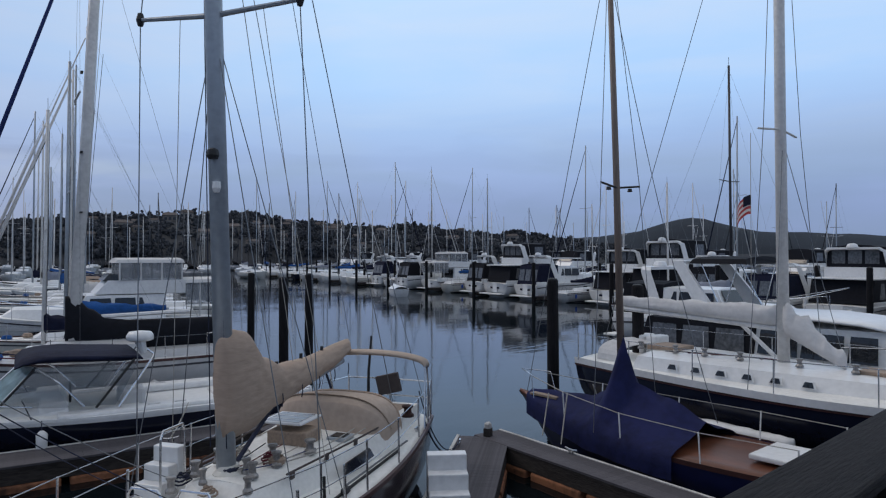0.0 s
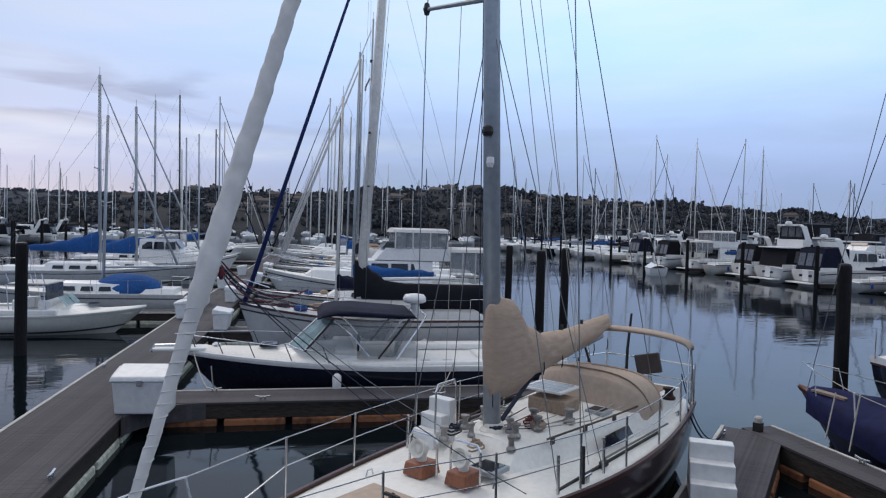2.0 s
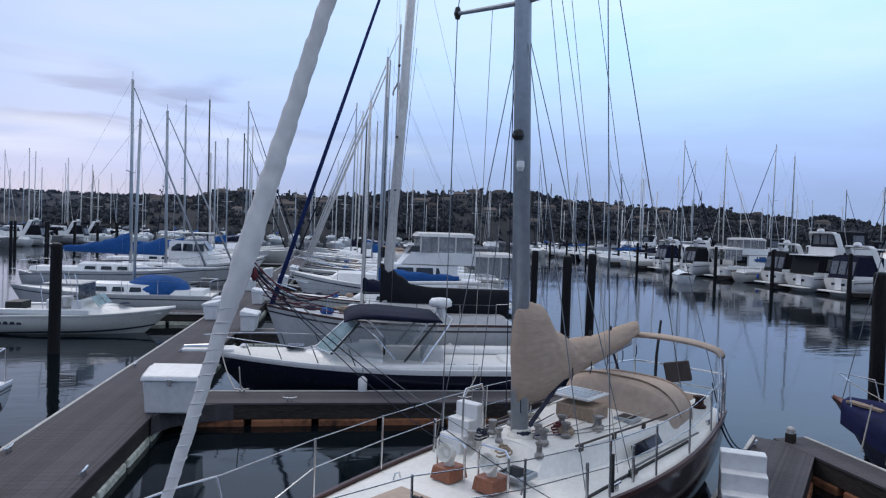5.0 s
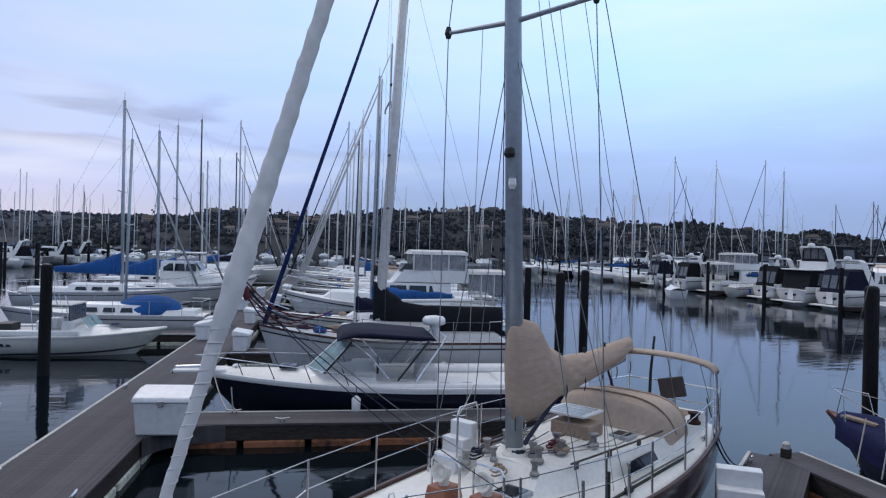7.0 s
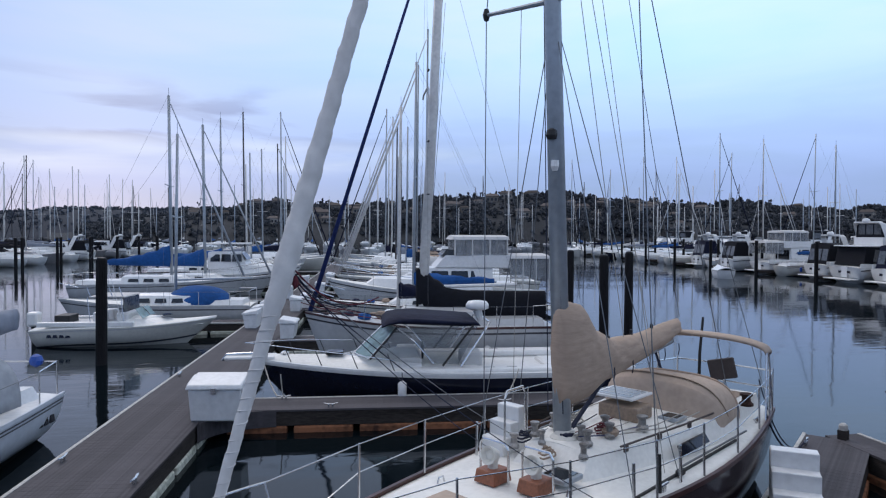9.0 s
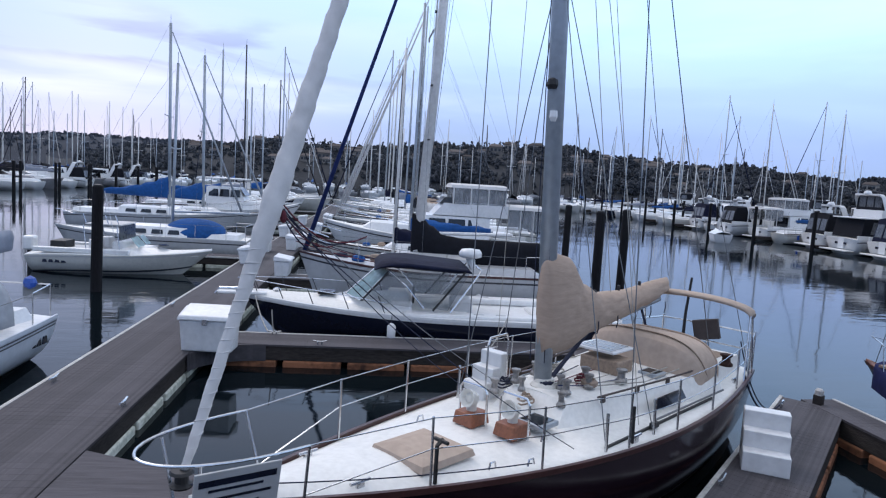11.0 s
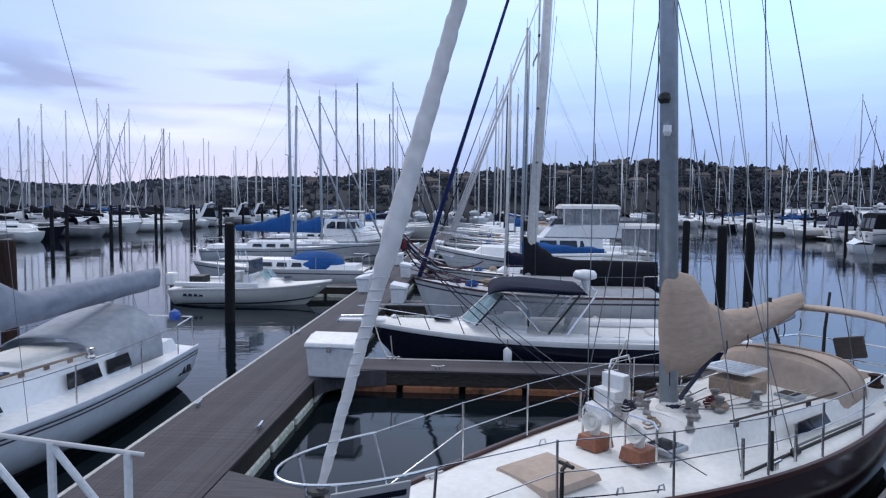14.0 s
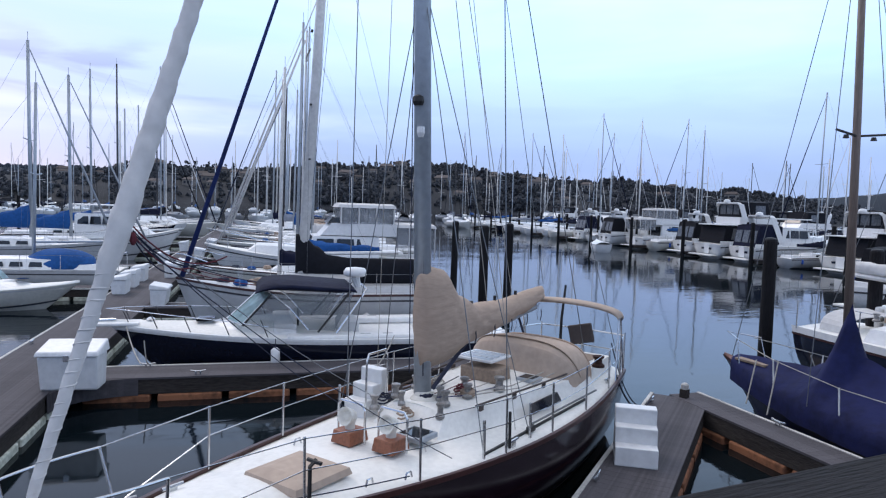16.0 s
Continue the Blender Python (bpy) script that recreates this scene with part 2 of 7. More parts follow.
# a slight bluish haze is worked into the scrub colour
HILL = mat("lightly_hazed_scrub", (0.036, 0.038, 0.043), 0.95, var=0.3, scale=0.25, tint=(0.016, 0.019, 0.022))
# blue-grey distance haze is put into these scrub and tree colours
FARSCRUB = mat("haze_tinted_scrub", (0.032, 0.037, 0.048), 0.95, var=0.3, scale=0.12, tint=(0.020, 0.026, 0.038))
FARTREE = mat("haze_tinted_trees", (0.062, 0.070, 0.086), 0.95, var=0.3, scale=0.12, tint=(0.040, 0.047, 0.060))
DULLHULL = mat("dull_grey_hull", (0.27, 0.27, 0.28), 0.45, var=0.15, scale=2)
# the mountain's blue haze is mixed into its base colour
FARHILL = mat("haze_tinted_hillside", (0.018, 0.024, 0.033), 0.95, var=0.25, scale=0.05, tint=(0.012, 0.017, 0.024))
# leaf tones vary per clump; faint distance haze is put into them
LEAF = bpy.data.materials.new("lightly_hazed_leaves")
LEAF.use_nodes = True
lf_n, lf_l = LEAF.node_tree.nodes, LEAF.node_tree.links
lf_geo = lf_n.new("ShaderNodeNewGeometry")
lf_ramp = lf_n.new("ShaderNodeValToRGB")
lf_ramp.color_ramp.elements[0].color = (0.026, 0.029, 0.035, 1)
lf_ramp.color_ramp.elements[1].color = (0.082, 0.084, 0.092, 1)
lf_ramp.color_ramp.elements.new(0.7).color = (0.048, 0.052, 0.058, 1)
lf_l.new(lf_geo.outputs["Random Per Island"], lf_ramp.inputs[0])
lf_l.new(lf_ramp.outputs["Color"], lf_n["Principled BSDF"].inputs["Base Color"])
lf_n["Principled BSDF"].inputs["Roughness"].default_value = 0.95
lf_n["Principled BSDF"].inputs["Specular IOR Level"].default_value = 0.1
HWALL = mat("house_wall", (0.26, 0.235, 0.21), 0.8, var=0.15, rand=0.5)
HROOF = mat("house_roof", (0.10, 0.085, 0.08), 0.85, var=0.2, rand=0.4)


def water_material():
    m = bpy.data.materials.new("harbour_water")
    m.use_nodes = True
    n, l = m.node_tree.nodes, m.node_tree.links
    b = n["Principled BSDF"]
    b.inputs["Base Color"].default_value = (0.003, 0.006, 0.008, 1)
    b.inputs["Roughness"].default_value = 0.055
    b.inputs["IOR"].default_value = 1.27
    g = n.new("ShaderNodeTexCoord")
    mp = n.new("ShaderNodeMapping")
    mp.inputs["Rotation"].default_value = (0, 0, radians(25))
    mp.inputs["Scale"].default_value = (0.55, 1.5, 1)
    l.new(g.outputs["Object"], mp.inputs["Vector"])
    a = n.new("ShaderNodeTexNoise")
    a.inputs["Scale"].default_value = 1.1
    a.inputs["Detail"].default_value = 3
    c = n.new("ShaderNodeTexNoise")
    c.inputs["Scale"].default_value = 0.12
    c.inputs["Detail"].default_value = 2
    l.new(mp.outputs[0], a.inputs["Vector"])
    l.new(mp.outputs[0], c.inputs["Vector"])
    calm = n.new("ShaderNodeMapRange")
    calm.inputs["From Min"].default_value = 0.40
    calm.inputs["From Max"].default_value = 0.65
    calm.inputs["To Min"].default_value = 0.15
    l.new(c.outputs["Fac"], calm.inputs["Value"])
    mul = n.new("ShaderNodeMath")
    mul.operation = "MULTIPLY"
    l.new(a.outputs["Fac"], mul.inputs[0])
    l.new(calm.outputs[0], mul.inputs[1])
    bp = n.new("ShaderNodeBump")
    bp.inputs["Strength"].default_value = 0.14
    bp.inputs["Distance"].default_value = 0.12
    l.new(mul.outputs[0], bp.inputs["Height"])
    l.new(bp.outputs[0], b.inputs["Normal"])
    return m


WATER = water_material()

# ---------------- mesh helpers ----------------


def part(name, bm, material, parent=None, label="", smooth=False):
    me = bpy.data.meshes.new(name)
    bm.normal_update()
    bm.to_mesh(me)
    bm.free()
    me.materials.append(material)
    if smooth:
        me.polygons.foreach_set("use_smooth", [True] * len(me.polygons))
    ob = new(name, me)
    if parent:
        ob.parent = parent
    if label:
        ob["label"] = label
    return ob


def thing(name, m, label, category, group="", kind=""):
    ob = new(name)
    ob.matrix_world = m
    ob.matrix_basis = m
    return tagged(ob, label, category, group, kind)


def box(bm, x0, x1, y0, y1, z0, z1, m=None, taper=0.0):
    t = taper
    co = [(x0, y0, z0), (x1, y0, z0), (x1, y1, z0), (x0, y1, z0),
          (x0 + t, y0 + t, z1), (x1 - t, y0 + t, z1), (x1 - t, y1 - t, z1), (x0 + t, y1 - t, z1)]
    v = [bm.verts.new(m @ Vector(c) if m else c) for c in co]
    for f in ((0, 3, 2, 1), (4, 5, 6, 7), (0, 1, 5, 4), (1, 2, 6, 5), (2, 3, 7, 6), (3, 0, 4, 7)):
        bm.faces.new([v[i] for i in f])
    return bm


def bevelled(bm, r=0.02, seg=2):
    bmesh.ops.bevel(bm, geom=bm.edges[:], offset=r, segments=seg, affect="EDGES", profile=0.5)
    return bm


def cube(x0, x1, y0, y1, z0, z1, r=0.0, taper=0.0):
    bm = box(bmesh.new(), x0, x1, y0, y1, z0, z1, taper=taper)
    return bevelled(bm, r) if r else bm


def tube(bm, pts, r, n=6, r1=None, caps=True):
    """A round bar along points; tapers from r to r1."""
    pts = [Vector(p) for p in pts]
    rings = []
    k = len(pts)
    for i, p in enumerate(pts):
        d = (pts[min(i + 1, k - 1)] - pts[max(i - 1, 0)]).normalized()
        a = d.orthogonal().normalized() if i == 0 else (rings_a - d * rings_a.dot(d)).normalized()
        rings_a = a
        b = d.cross(a)
        rr = r if r1 is None else r + (r1 - r) * i / max(1, k - 1)
        rings.append([bm.verts.new(p + (a * math.cos(2 * math.pi * j / n) + b * math.sin(2 * math.pi * j / n)) * rr) for j in range(n)])
    for i in range(k - 1):
        for j in range(n):
            bm.faces.new((rings[i][j], rings[i][(j + 1) % n], rings[i + 1][(j + 1) % n], rings[i + 1][j]))
    if caps:
        bm.faces.new(rings[0][::-1])
        bm.faces.new(rings[-1])
    return bm


def rod(pts, r, n=6, r1=None):
    return tube(bmesh.new(), pts, r, n, r1)


def sag(a, b, drop, k=10):
    a, b = Vector(a), Vector(b)
    return [a.lerp(b, i / k) - Vector((0, 0, drop * 4 * (i / k) * (1 - i / k))) for i in range(k + 1)]


def lathe(prof, n=12, m=None):
    bm = bmesh.new()
    rings = [[bm.verts.new((r * math.cos(2 * math.pi * j / n), r * math.sin(2 * math.pi * j / n), z)) for j in range(n)] for r, z in prof]
    for a, b in zip(rings, rings[1:]):
        for j in range(n):
            bm.faces.new((a[j], a[(j + 1) % n], b[(j + 1) % n], b[j]))
    bm.faces.new(rings[0][::-1])
    bm.faces.new(rings[-1])
    if m:
        bmesh.ops.transform(bm, matrix=m, verts=bm.verts[:])
    return bm


def grid(fn, nu, nv, thick=0.0):
    """A sheet from fn(u, v); with thickness, a closed slab."""
    bm = bmesh.new()
    v = [[bm.verts.new(fn(i / nu, j / nv)) for j in range(nv + 1)] for i in range(nu + 1)]
    for i in range(nu):
        for j in range(nv):
            bm.faces.new((v[i][j], v[i + 1][j], v[i + 1][j + 1], v[i][j + 1]))
    if thick:
        bmesh.ops.recalc_face_normals(bm, faces=bm.faces[:])
        bmesh.ops.solidify(bm, geom=bm.faces[:], thickness=thick)
    return bm


# ---------------- hulls ----------------


class Hull:
    """Lines of a boat: stern at x = 0, bow at x = L, water at z = 0."""

    def __init__(s, L, B, zb, zm, zs, stern=0.8, tm=0.33, p=1.6, over=1.0, draft=0.35, trans=0.25, flare=0.25, x0=0.0):
        s.x0 = x0
        s.L, s.B, s.zb, s.zm, s.zs = L, B, zb, zm, zs
        s.stern, s.tm, s.p, s.over, s.draft, s.trans, s.flare = stern, tm, p, over, draft, trans, flare

    def half(s, t):
        if t < s.tm:
            return s.B / 2 * (s.stern + (1 - s.stern) * math.sin(math.pi / 2 * t / s.tm))
        return s.B / 2 * max(0.012, 1 - min(1.0, (t - s.tm) / (1 - s.tm)) ** s.p)

    def sheer(s, t):
        if t < 0.4:
            return s.zm + (s.zs - s.zm) * ((0.4 - t) / 0.4) ** 2
        return s.zm + (s.zb - s.zm) * ((t - 0.4) / 0.6) ** 2

    def point(s, t, q, side):
        """q: 0 at the sheer, 1 at the keel."""
        z = s.sheer(t) * (1 - q) - s.draft * q
        fine = t ** 3
        y = s.half(t) * (1 - q * s.flare * (0.3 + fine)) * (1 - max(q, 0.0) ** (3.2 - 1.6 * fine)) + 0.004
        x = s.x0 + t * s.L - s.over * q * fine ** 1.5 - (s.trans * (1 - t) ** 6 * -q)
        return Vector((x, side * y, z))

    def skin(s, q0, q1, nu=26, nv=8, out=0.0):
        bm = bmesh.new()
        for side in (1, -1):
            v = [[bm.verts.new(s.point(i / nu, q0 + (q1 - q0) * j / nv, side) + Vector((0, side * out, 0))) for j in range(nv + 1)] for i in range(nu + 1)]
            for i in range(nu):
                for j in range(nv):
                    f = (v[i][j], v[i][j + 1], v[i + 1][j + 1], v[i + 1][j])
                    bm.faces.new(f if side > 0 else f[::-1])
            if side > 0:
                left = v
        for row in (0, nu):
            for j in range(nv):
                f = (left[row][j], v[row][j], v[row][j + 1], left[row][j + 1])
                bm.faces.new(f if row == 0 else f[::-1])
        return bm

    def qz(s, z, t=0.5):
        return (s.sheer(t) - z) / (s.sheer(t) + s.draft)

    def deck(s, drop=0.03, camber=0.06, t0=0.0, t1=1.0, inset=0.0, nu=26, nv=8):
        def f(u, v):
            t = t0 + (t1 - t0) * u
            w = 2 * v - 1
            return Vector((s.x0 + t * s.L, w * max(0.005, s.half(t) - inset), s.sheer(t) - drop + camber * (1 - w * w)))
        return grid(f, nu, nv, 0.02)

    def band(s, z0, z1, out, nu=26):
        """A strip that follows the hull at a constant depth below the sheer."""
        bm = bmesh.new()
        for side in (1, -1):
            v = []
            for i in range(nu + 1):
                t = i / nu
                row = []
                for z in (z0, z1):
                    q = -z / (s.sheer(t) + s.draft)
                    row.append(bm.verts.new(s.point(t, q, side) + Vector((0, side * out, 0))))
                v.append(row)
            for i in range(nu):
                f = (v[i][0], v[i][1], v[i + 1][1], v[i + 1][0])
                bm.faces.new(f if side > 0 else f[::-1])
        return bm

    def rail(s, up, r, t0=0.0, t1=1.0, inset=0.03, side=1, nu=24):
        return [Vector(((t0 + (t1 - t0) * i / nu) * s.L, side * max(0.0, s.half(t0 + (t1 - t0) * i / nu) - inset), s.sheer(t0 + (t1 - t0) * i / nu) + up)) for i in range(nu + 1)]


def cap_rail(h, w=0.07, hgt=0.06, out=0.02):
    """The toe rail: a square bar along both sheers."""
    bm = bmesh.new()
    for side in (1, -1):
        nu, rows = 30, []
        for i in range(nu + 1):
            t = i / nu
            b = h.half(t)
            z = h.sheer(t)
            x = h.x0 + t * h.L
            rows.append([bm.verts.new((x, side * (b + out), z - 0.02)), bm.verts.new((x, side * (b + out), z + hgt)),
                         bm.verts.new((x, side * max(0.001, b + out - w), z + hgt)), bm.verts.new((x, side * max(0.001, b + out - w), z - 0.02))])
        for a, b in zip(rows, rows[1:]):
            for j in range(4):
                bm.faces.new((a[j], a[(j + 1) % 4], b[(j + 1) % 4], b[j]))
    bmesh.ops.recalc_face_normals(bm, faces=bm.faces[:])
    return bm


def trunk(x0, x1, w0, w1, z0, z1, rake0=0.2, rake1=0.35, crown=0.08, tumble=0.12, r=0.05):
    """A cabin trunk from its aft end x0 to its fore end x1."""
    def ring(x, w, z, t):
        return [(x, -w, z), (x, w, z)]
    bm = bmesh.new()
    n = 8
    lo, hi = [], []
    for i in range(n + 1):
        u = i / n
        w = w0 + (w1 - w0) * u ** 1.6
        x = x0 + (x1 - x0) * u
        xt = x0 + rake0 + (x1 - rake1 - x0 - rake0) * u
        lo.append([bm.verts.new((x, s_ * w, z0)) for s_ in (-1, 1)])
        hi.append([bm.verts.new((xt, k * (w - tumble), z1 + crown * (1 - k * k))) for k in (-1, -0.5, 0, 0.5, 1)])
    for i in range(n):
        bm.faces.new((lo[i][0], lo[i + 1][0], hi[i + 1][0], hi[i][0]))
        bm.faces.new((lo[i][1], hi[i][4], hi[i + 1][4], lo[i + 1][1]))
        for k in range(4):
            bm.faces.new((hi[i][k], hi[i + 1][k], hi[i + 1][k + 1], hi[i][k + 1]))
    for i in (0, n):
        bm.faces.new((lo[i][0], hi[i][0], hi[i][1], hi[i][2], hi[i][3], hi[i][4], lo[i][1]))
    bmesh.ops.recalc_face_normals(bm, faces=bm.faces[:])
    return bm


def sail_cover(p0, p1, d0, d1, lump=0.08, n=22, drop=0.0, seed=1, creases=1.0):
    """A furled sail under its cover, along the boom from the mast p0 to the end p1."""
    p0, p1 = Vector(p0), Vector(p1)
    bm = bmesh.new()
    rings = []
    k = 14
    side = (p1 - p0).cross(Vector((0, 0, 1))).normalized()
    for i in range(n + 1):
        u = i / n
        c = p0.lerp(p1, u)
        d = d0 + (d1 - d0) * u ** 0.7
        w = 0.5 * min(d, 0.4) * (1 - 0.25 * u) * (1.0 if 0 < i < n else 0.55)
        row = []
        for j in range(k):
            a = 2 * math.pi * j / k
            wob = 1 + creases * lump * noise.noise(Vector((u * 9 + seed, math.cos(a) * 1.2, math.sin(a) * 1.2)))
            row.append(bm.verts.new(c + side * (w * math.sin(a) * wob) + Vector((0, 0, d * 0.5 * (1 - math.cos(a)) * wob - drop))))
        rings.append(row)
    for a, b in zip(rings, rings[1:]):
        for j in range(k):
            bm.faces.new((a[j], a[(j + 1) % k], b[(j + 1) % k], b[j]))
    bm.faces.new(rings[0])
    bm.faces.new(rings[-1][::-1])
    bmesh.ops.recalc_face_normals(bm, faces=bm.faces[:])
    return bm


def arch_cover(x0, x1, w0, w1, z0, h0, h1, n=10, k=12, thick=0.015, lean=0.0):
    """A canvas hood over hoops from x0 (high, aft) to x1."""
    def f(u, v):
        a = math.pi * v
        w = w0 + (w1 - w0) * u
        h = h0 + (h1 - h0) * u
        x = x0 + (x1 - x0) * u + lean * math.sin(a)
        sq = abs(math.cos(a)) ** 0.7 * (1 if math.cos(a) > 0 else -1)
        return Vector((x, w * sq, z0 + h * math.sin(a) ** 0.75))
    return grid(f, n, k, thick)

# ---------------- the marina's grid ----------------
DOCK = pose(-2.75, 9.1, 0, 0, 0, -10)      # local x to the right of the walkway, y along it
DZ = 0.45


def at(r, s, z=0.0, turn=0.0):
    return DOCK @ pose(r, s, z, 0, 0, turn)


# water, seabed and the shore beyond
tagged(part("water", grid(lambda u, v: Vector((-2500 + 5000 * u, -300 + 5000 * v, 0)), 1, 1), WATER), "calm grey-blue harbour water with mirrored masts", "water", kind="structure")


def ridge(d, a0, a1, fn, depth, n, rows=10, rough=1.0):
    bm = bmesh.new()
    v = []
    for i in range(n + 1):
        az = a0 + (a1 - a0) * i / n
        row = []
        for j in range(rows + 1):
            u = j / rows
            dd = d + depth * u
            h = fn(az) * (d + depth) * math.sin(u * math.pi / 2) ** 0.8
            p = Vector((dd * math.sin(radians(az)), dd * math.cos(radians(az)), 0))
            h *= 1 + 0.10 * rough * noise.noise(p * 0.012) * u
            p.z = max(h, 0) - 0.5 + 1.0 * u
            row.append(bm.verts.new(p))
        v.append(row)
    for i in range(n):
        for j in range(rows):
            bm.faces.new((v[i][j], v[i + 1][j], v[i + 1][j + 1], v[i][j + 1]))
    return bm


def lerp_table(tab, u):
    for (a, x), (b, y) in zip(tab, tab[1:]):
        if u <= b:
            f = (u - a) / (b - a)
            f = f * f * (3 - 2 * f)
            return x + (y - x) * f
    return tab[-1][1]


def hump(az, c, w):
    return math.exp(-((az - c) / w) ** 2)


def near_profile(az):
    e = lerp_table([(-14, 0.3), (-9, 1.5), (-2, 2.15), (1, 2.75), (5, 2.55), (10, 2.6), (15, 2.9), (23, 3.3), (27, 3.1), (31, 2.7), (36, 2.5), (44, 2.15), (48, 1.75), (52, 1.3), (56, 0.85), (60, 0.4), (64, 0.05)], az)
    return math.tan(radians(e + 0.08 * noise.noise(Vector((az * 0.6, 0, 3)))))


def west_profile(az):
    e = lerp_table([(-75, 1.6), (-32, 1.5), (-28, 1.55), (-25, 1.15), (-21, 1.1), (-17, 1.6), (-14, 1.95), (-9, 1.95), (-3, 2.1), (3, 1.6)], az)
    return math.tan(radians(e + 0.10 * noise.noise(Vector((az * 0.8, 5, 3)))))


def far_profile(az):
    e = 1.1 + 0.9 * hump(az, 62.5, 10) + 1.0 * hump(az, 63, 3.2) + 0.3 * hump(az, 75, 8)
    return math.tan(radians(e))


HD = 420
hill = tagged(part("hill", ridge(HD, -15, 64, near_profile, 160, 180), HILL, smooth=True), "dark scrub-covered ridge behind the harbour", "hill", kind="structure")
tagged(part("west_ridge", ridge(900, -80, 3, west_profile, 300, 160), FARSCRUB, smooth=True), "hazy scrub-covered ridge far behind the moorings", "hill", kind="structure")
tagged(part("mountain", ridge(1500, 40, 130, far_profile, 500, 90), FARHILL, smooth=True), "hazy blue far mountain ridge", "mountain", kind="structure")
tagged(part("shore", ridge(900, 46, 120, lambda a: 0.006, 60, 40), HILL), "low far shore", "shore", kind="structure")


ICO = bmesh.new()
bmesh.ops.create_icosphere(ICO, subdivisions=1, radius=1.0)
ICO_V = [v.co.copy() for v in ICO.verts]
ICO_F = [[v.index for v in f.verts] for f in ICO.faces]
ICO.free()


def add_tree(vs, fs, p, h, w, rng):
    """A thin trunk and an uneven crown of small clumps."""
    base = len(vs)
    for z, r in ((0, 0.3), (h * 0.75, 0.12)):
        vs.extend([(p.x + r * math.cos(a), p.y + r * math.sin(a), p.z + z) for a in (0, 2.1, 4.2)])
    fs.extend([(base + i, base + (i + 1) % 3, base + 3 + (i + 1) % 3, base + 3 + i) for i in range(3)])
    for k in range(rng.randint(8, 12)):
        a, hh = rng.uniform(0, 6.28), rng.uniform(0.25, 1.0)
        rr = rng.uniform(0.1, 0.75) * w * (1.15 - 0.75 * hh)
        c = p + Vector((rr * math.cos(a), rr * math.sin(a), h * hh))
        s = w * rng.uniform(0.13, 0.30)
        base = len(vs)
        vs.extend([(c.x + v.x * s * rng.uniform(0.7, 1.3), c.y + v.y * s * rng.uniform(0.7, 1.3), c.z + v.z * s * rng.uniform(0.6, 1.5)) for v in ICO_V])
        fs.extend([[base + i for i in f] for f in ICO_F])


rng = random.Random(7)


def hill_point(az, u):
    dd = HD + 160 * u
    h = near_profile(az) * (HD + 160) * math.sin(u * math.pi / 2) ** 0.8
    p = Vector((dd * math.sin(radians(az)), dd * math.cos(radians(az)), 0))
    h *= 1 + 0.10 * noise.noise(p * 0.012) * u
    p.z = max(h, 0) - 0.5 + u
    return p


for chunk in range(11):
    vs, fs = [], []
    for _ in range(820):
        az = -15 + chunk * 7.2 + rng.uniform(0, 7.2)
        u = rng.choice((rng.uniform(0.88, 1.0), rng.uniform(0.03, 1.0), rng.uniform(0.03, 1.0)))
        p = hill_point(az, u)
        grove = noise.noise(p * 0.02) + 0.5 * noise.noise(p * 0.06)
        if -13 < az < 62 and grove > rng.uniform(-0.6, 0.1):
            big = max(0.0, grove) * rng.uniform(0.4, 1.6)
            add_tree(vs, fs, p - Vector((0, 0, 1.0)), rng.uniform(2.0, 4.0) + 5.0 * big, rng.uniform(2.0, 4.2) + 2.2 * big, rng)
    if fs:
        me = bpy.data.meshes.new("trees")
        me.from_pydata(vs, [], fs)
        me.materials.append(LEAF)
        tagged(new("trees", me), "dark evergreen trees scattered over the ridge", "trees", kind="stuff")

vs, fs = [], []
for k in range(1500):
    az = rng.uniform(-40, -2)
    dd = 900 + 300 * (rng.uniform(0.85, 1.0) if k % 4 == 0 else rng.uniform(0.05, 1.0))
    z = west_profile(az) * 1200 * math.sin((dd - 900) / 300 * math.pi / 2) ** 0.8
    add_tree(vs, fs, Vector((dd * math.sin(radians(az)), dd * math.cos(radians(az)), z - 1.5)), rng.uniform(3, 6.5), rng.uniform(3, 6), rng)
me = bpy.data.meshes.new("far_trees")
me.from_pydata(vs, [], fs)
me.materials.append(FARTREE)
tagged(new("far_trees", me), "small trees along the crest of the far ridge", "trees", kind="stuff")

vs, fs = [], []
for _ in range(150):
    az = rng.gauss(20, 13)
    if -6 < az < 58:
        add_tree(vs, fs, hill_point(az, rng.uniform(0.95, 1.0)) - Vector((0, 0, 0.8)), rng.uniform(4.5, 9.5), rng.uniform(2.4, 4.6), rng)
me = bpy.data.meshes.new("skyline_trees")
me.from_pydata(vs, [], fs)
me.materials.append(LEAF)
tagged(new("skyline_trees", me), "taller trees standing out along the skyline", "trees", kind="stuff")


def house_proto():
    h = thing("house", Matrix(), "pale hillside house with a low roof among trees", "house", "houses on the ridge")
    part("wall", cube(-5, 5, -4, 4, -3, 4), HWALL, h)
    bm = bmesh.new()
    v = [bm.verts.new(c) for c in ((-5.6, -4.6, 4), (5.6, -4.6, 4), (5.6, 4.6, 4), (-5.6, 4.6, 4), (-4, 0, 6.2), (4, 0, 6.2))]
    for f in ((0, 1, 5, 4), (2, 3, 4, 5), (1, 2, 5), (3, 0, 4), (3, 2, 1, 0)):
        bm.faces.new([v[i] for i in f])
    part("roof", bm, HROOF, h)
    for x in (-3, 0, 3):
        part("window", cube(x - 0.9, x + 0.9, -4.08, -3.95, 0.5, 2.6), SMOKE, h)
    return h


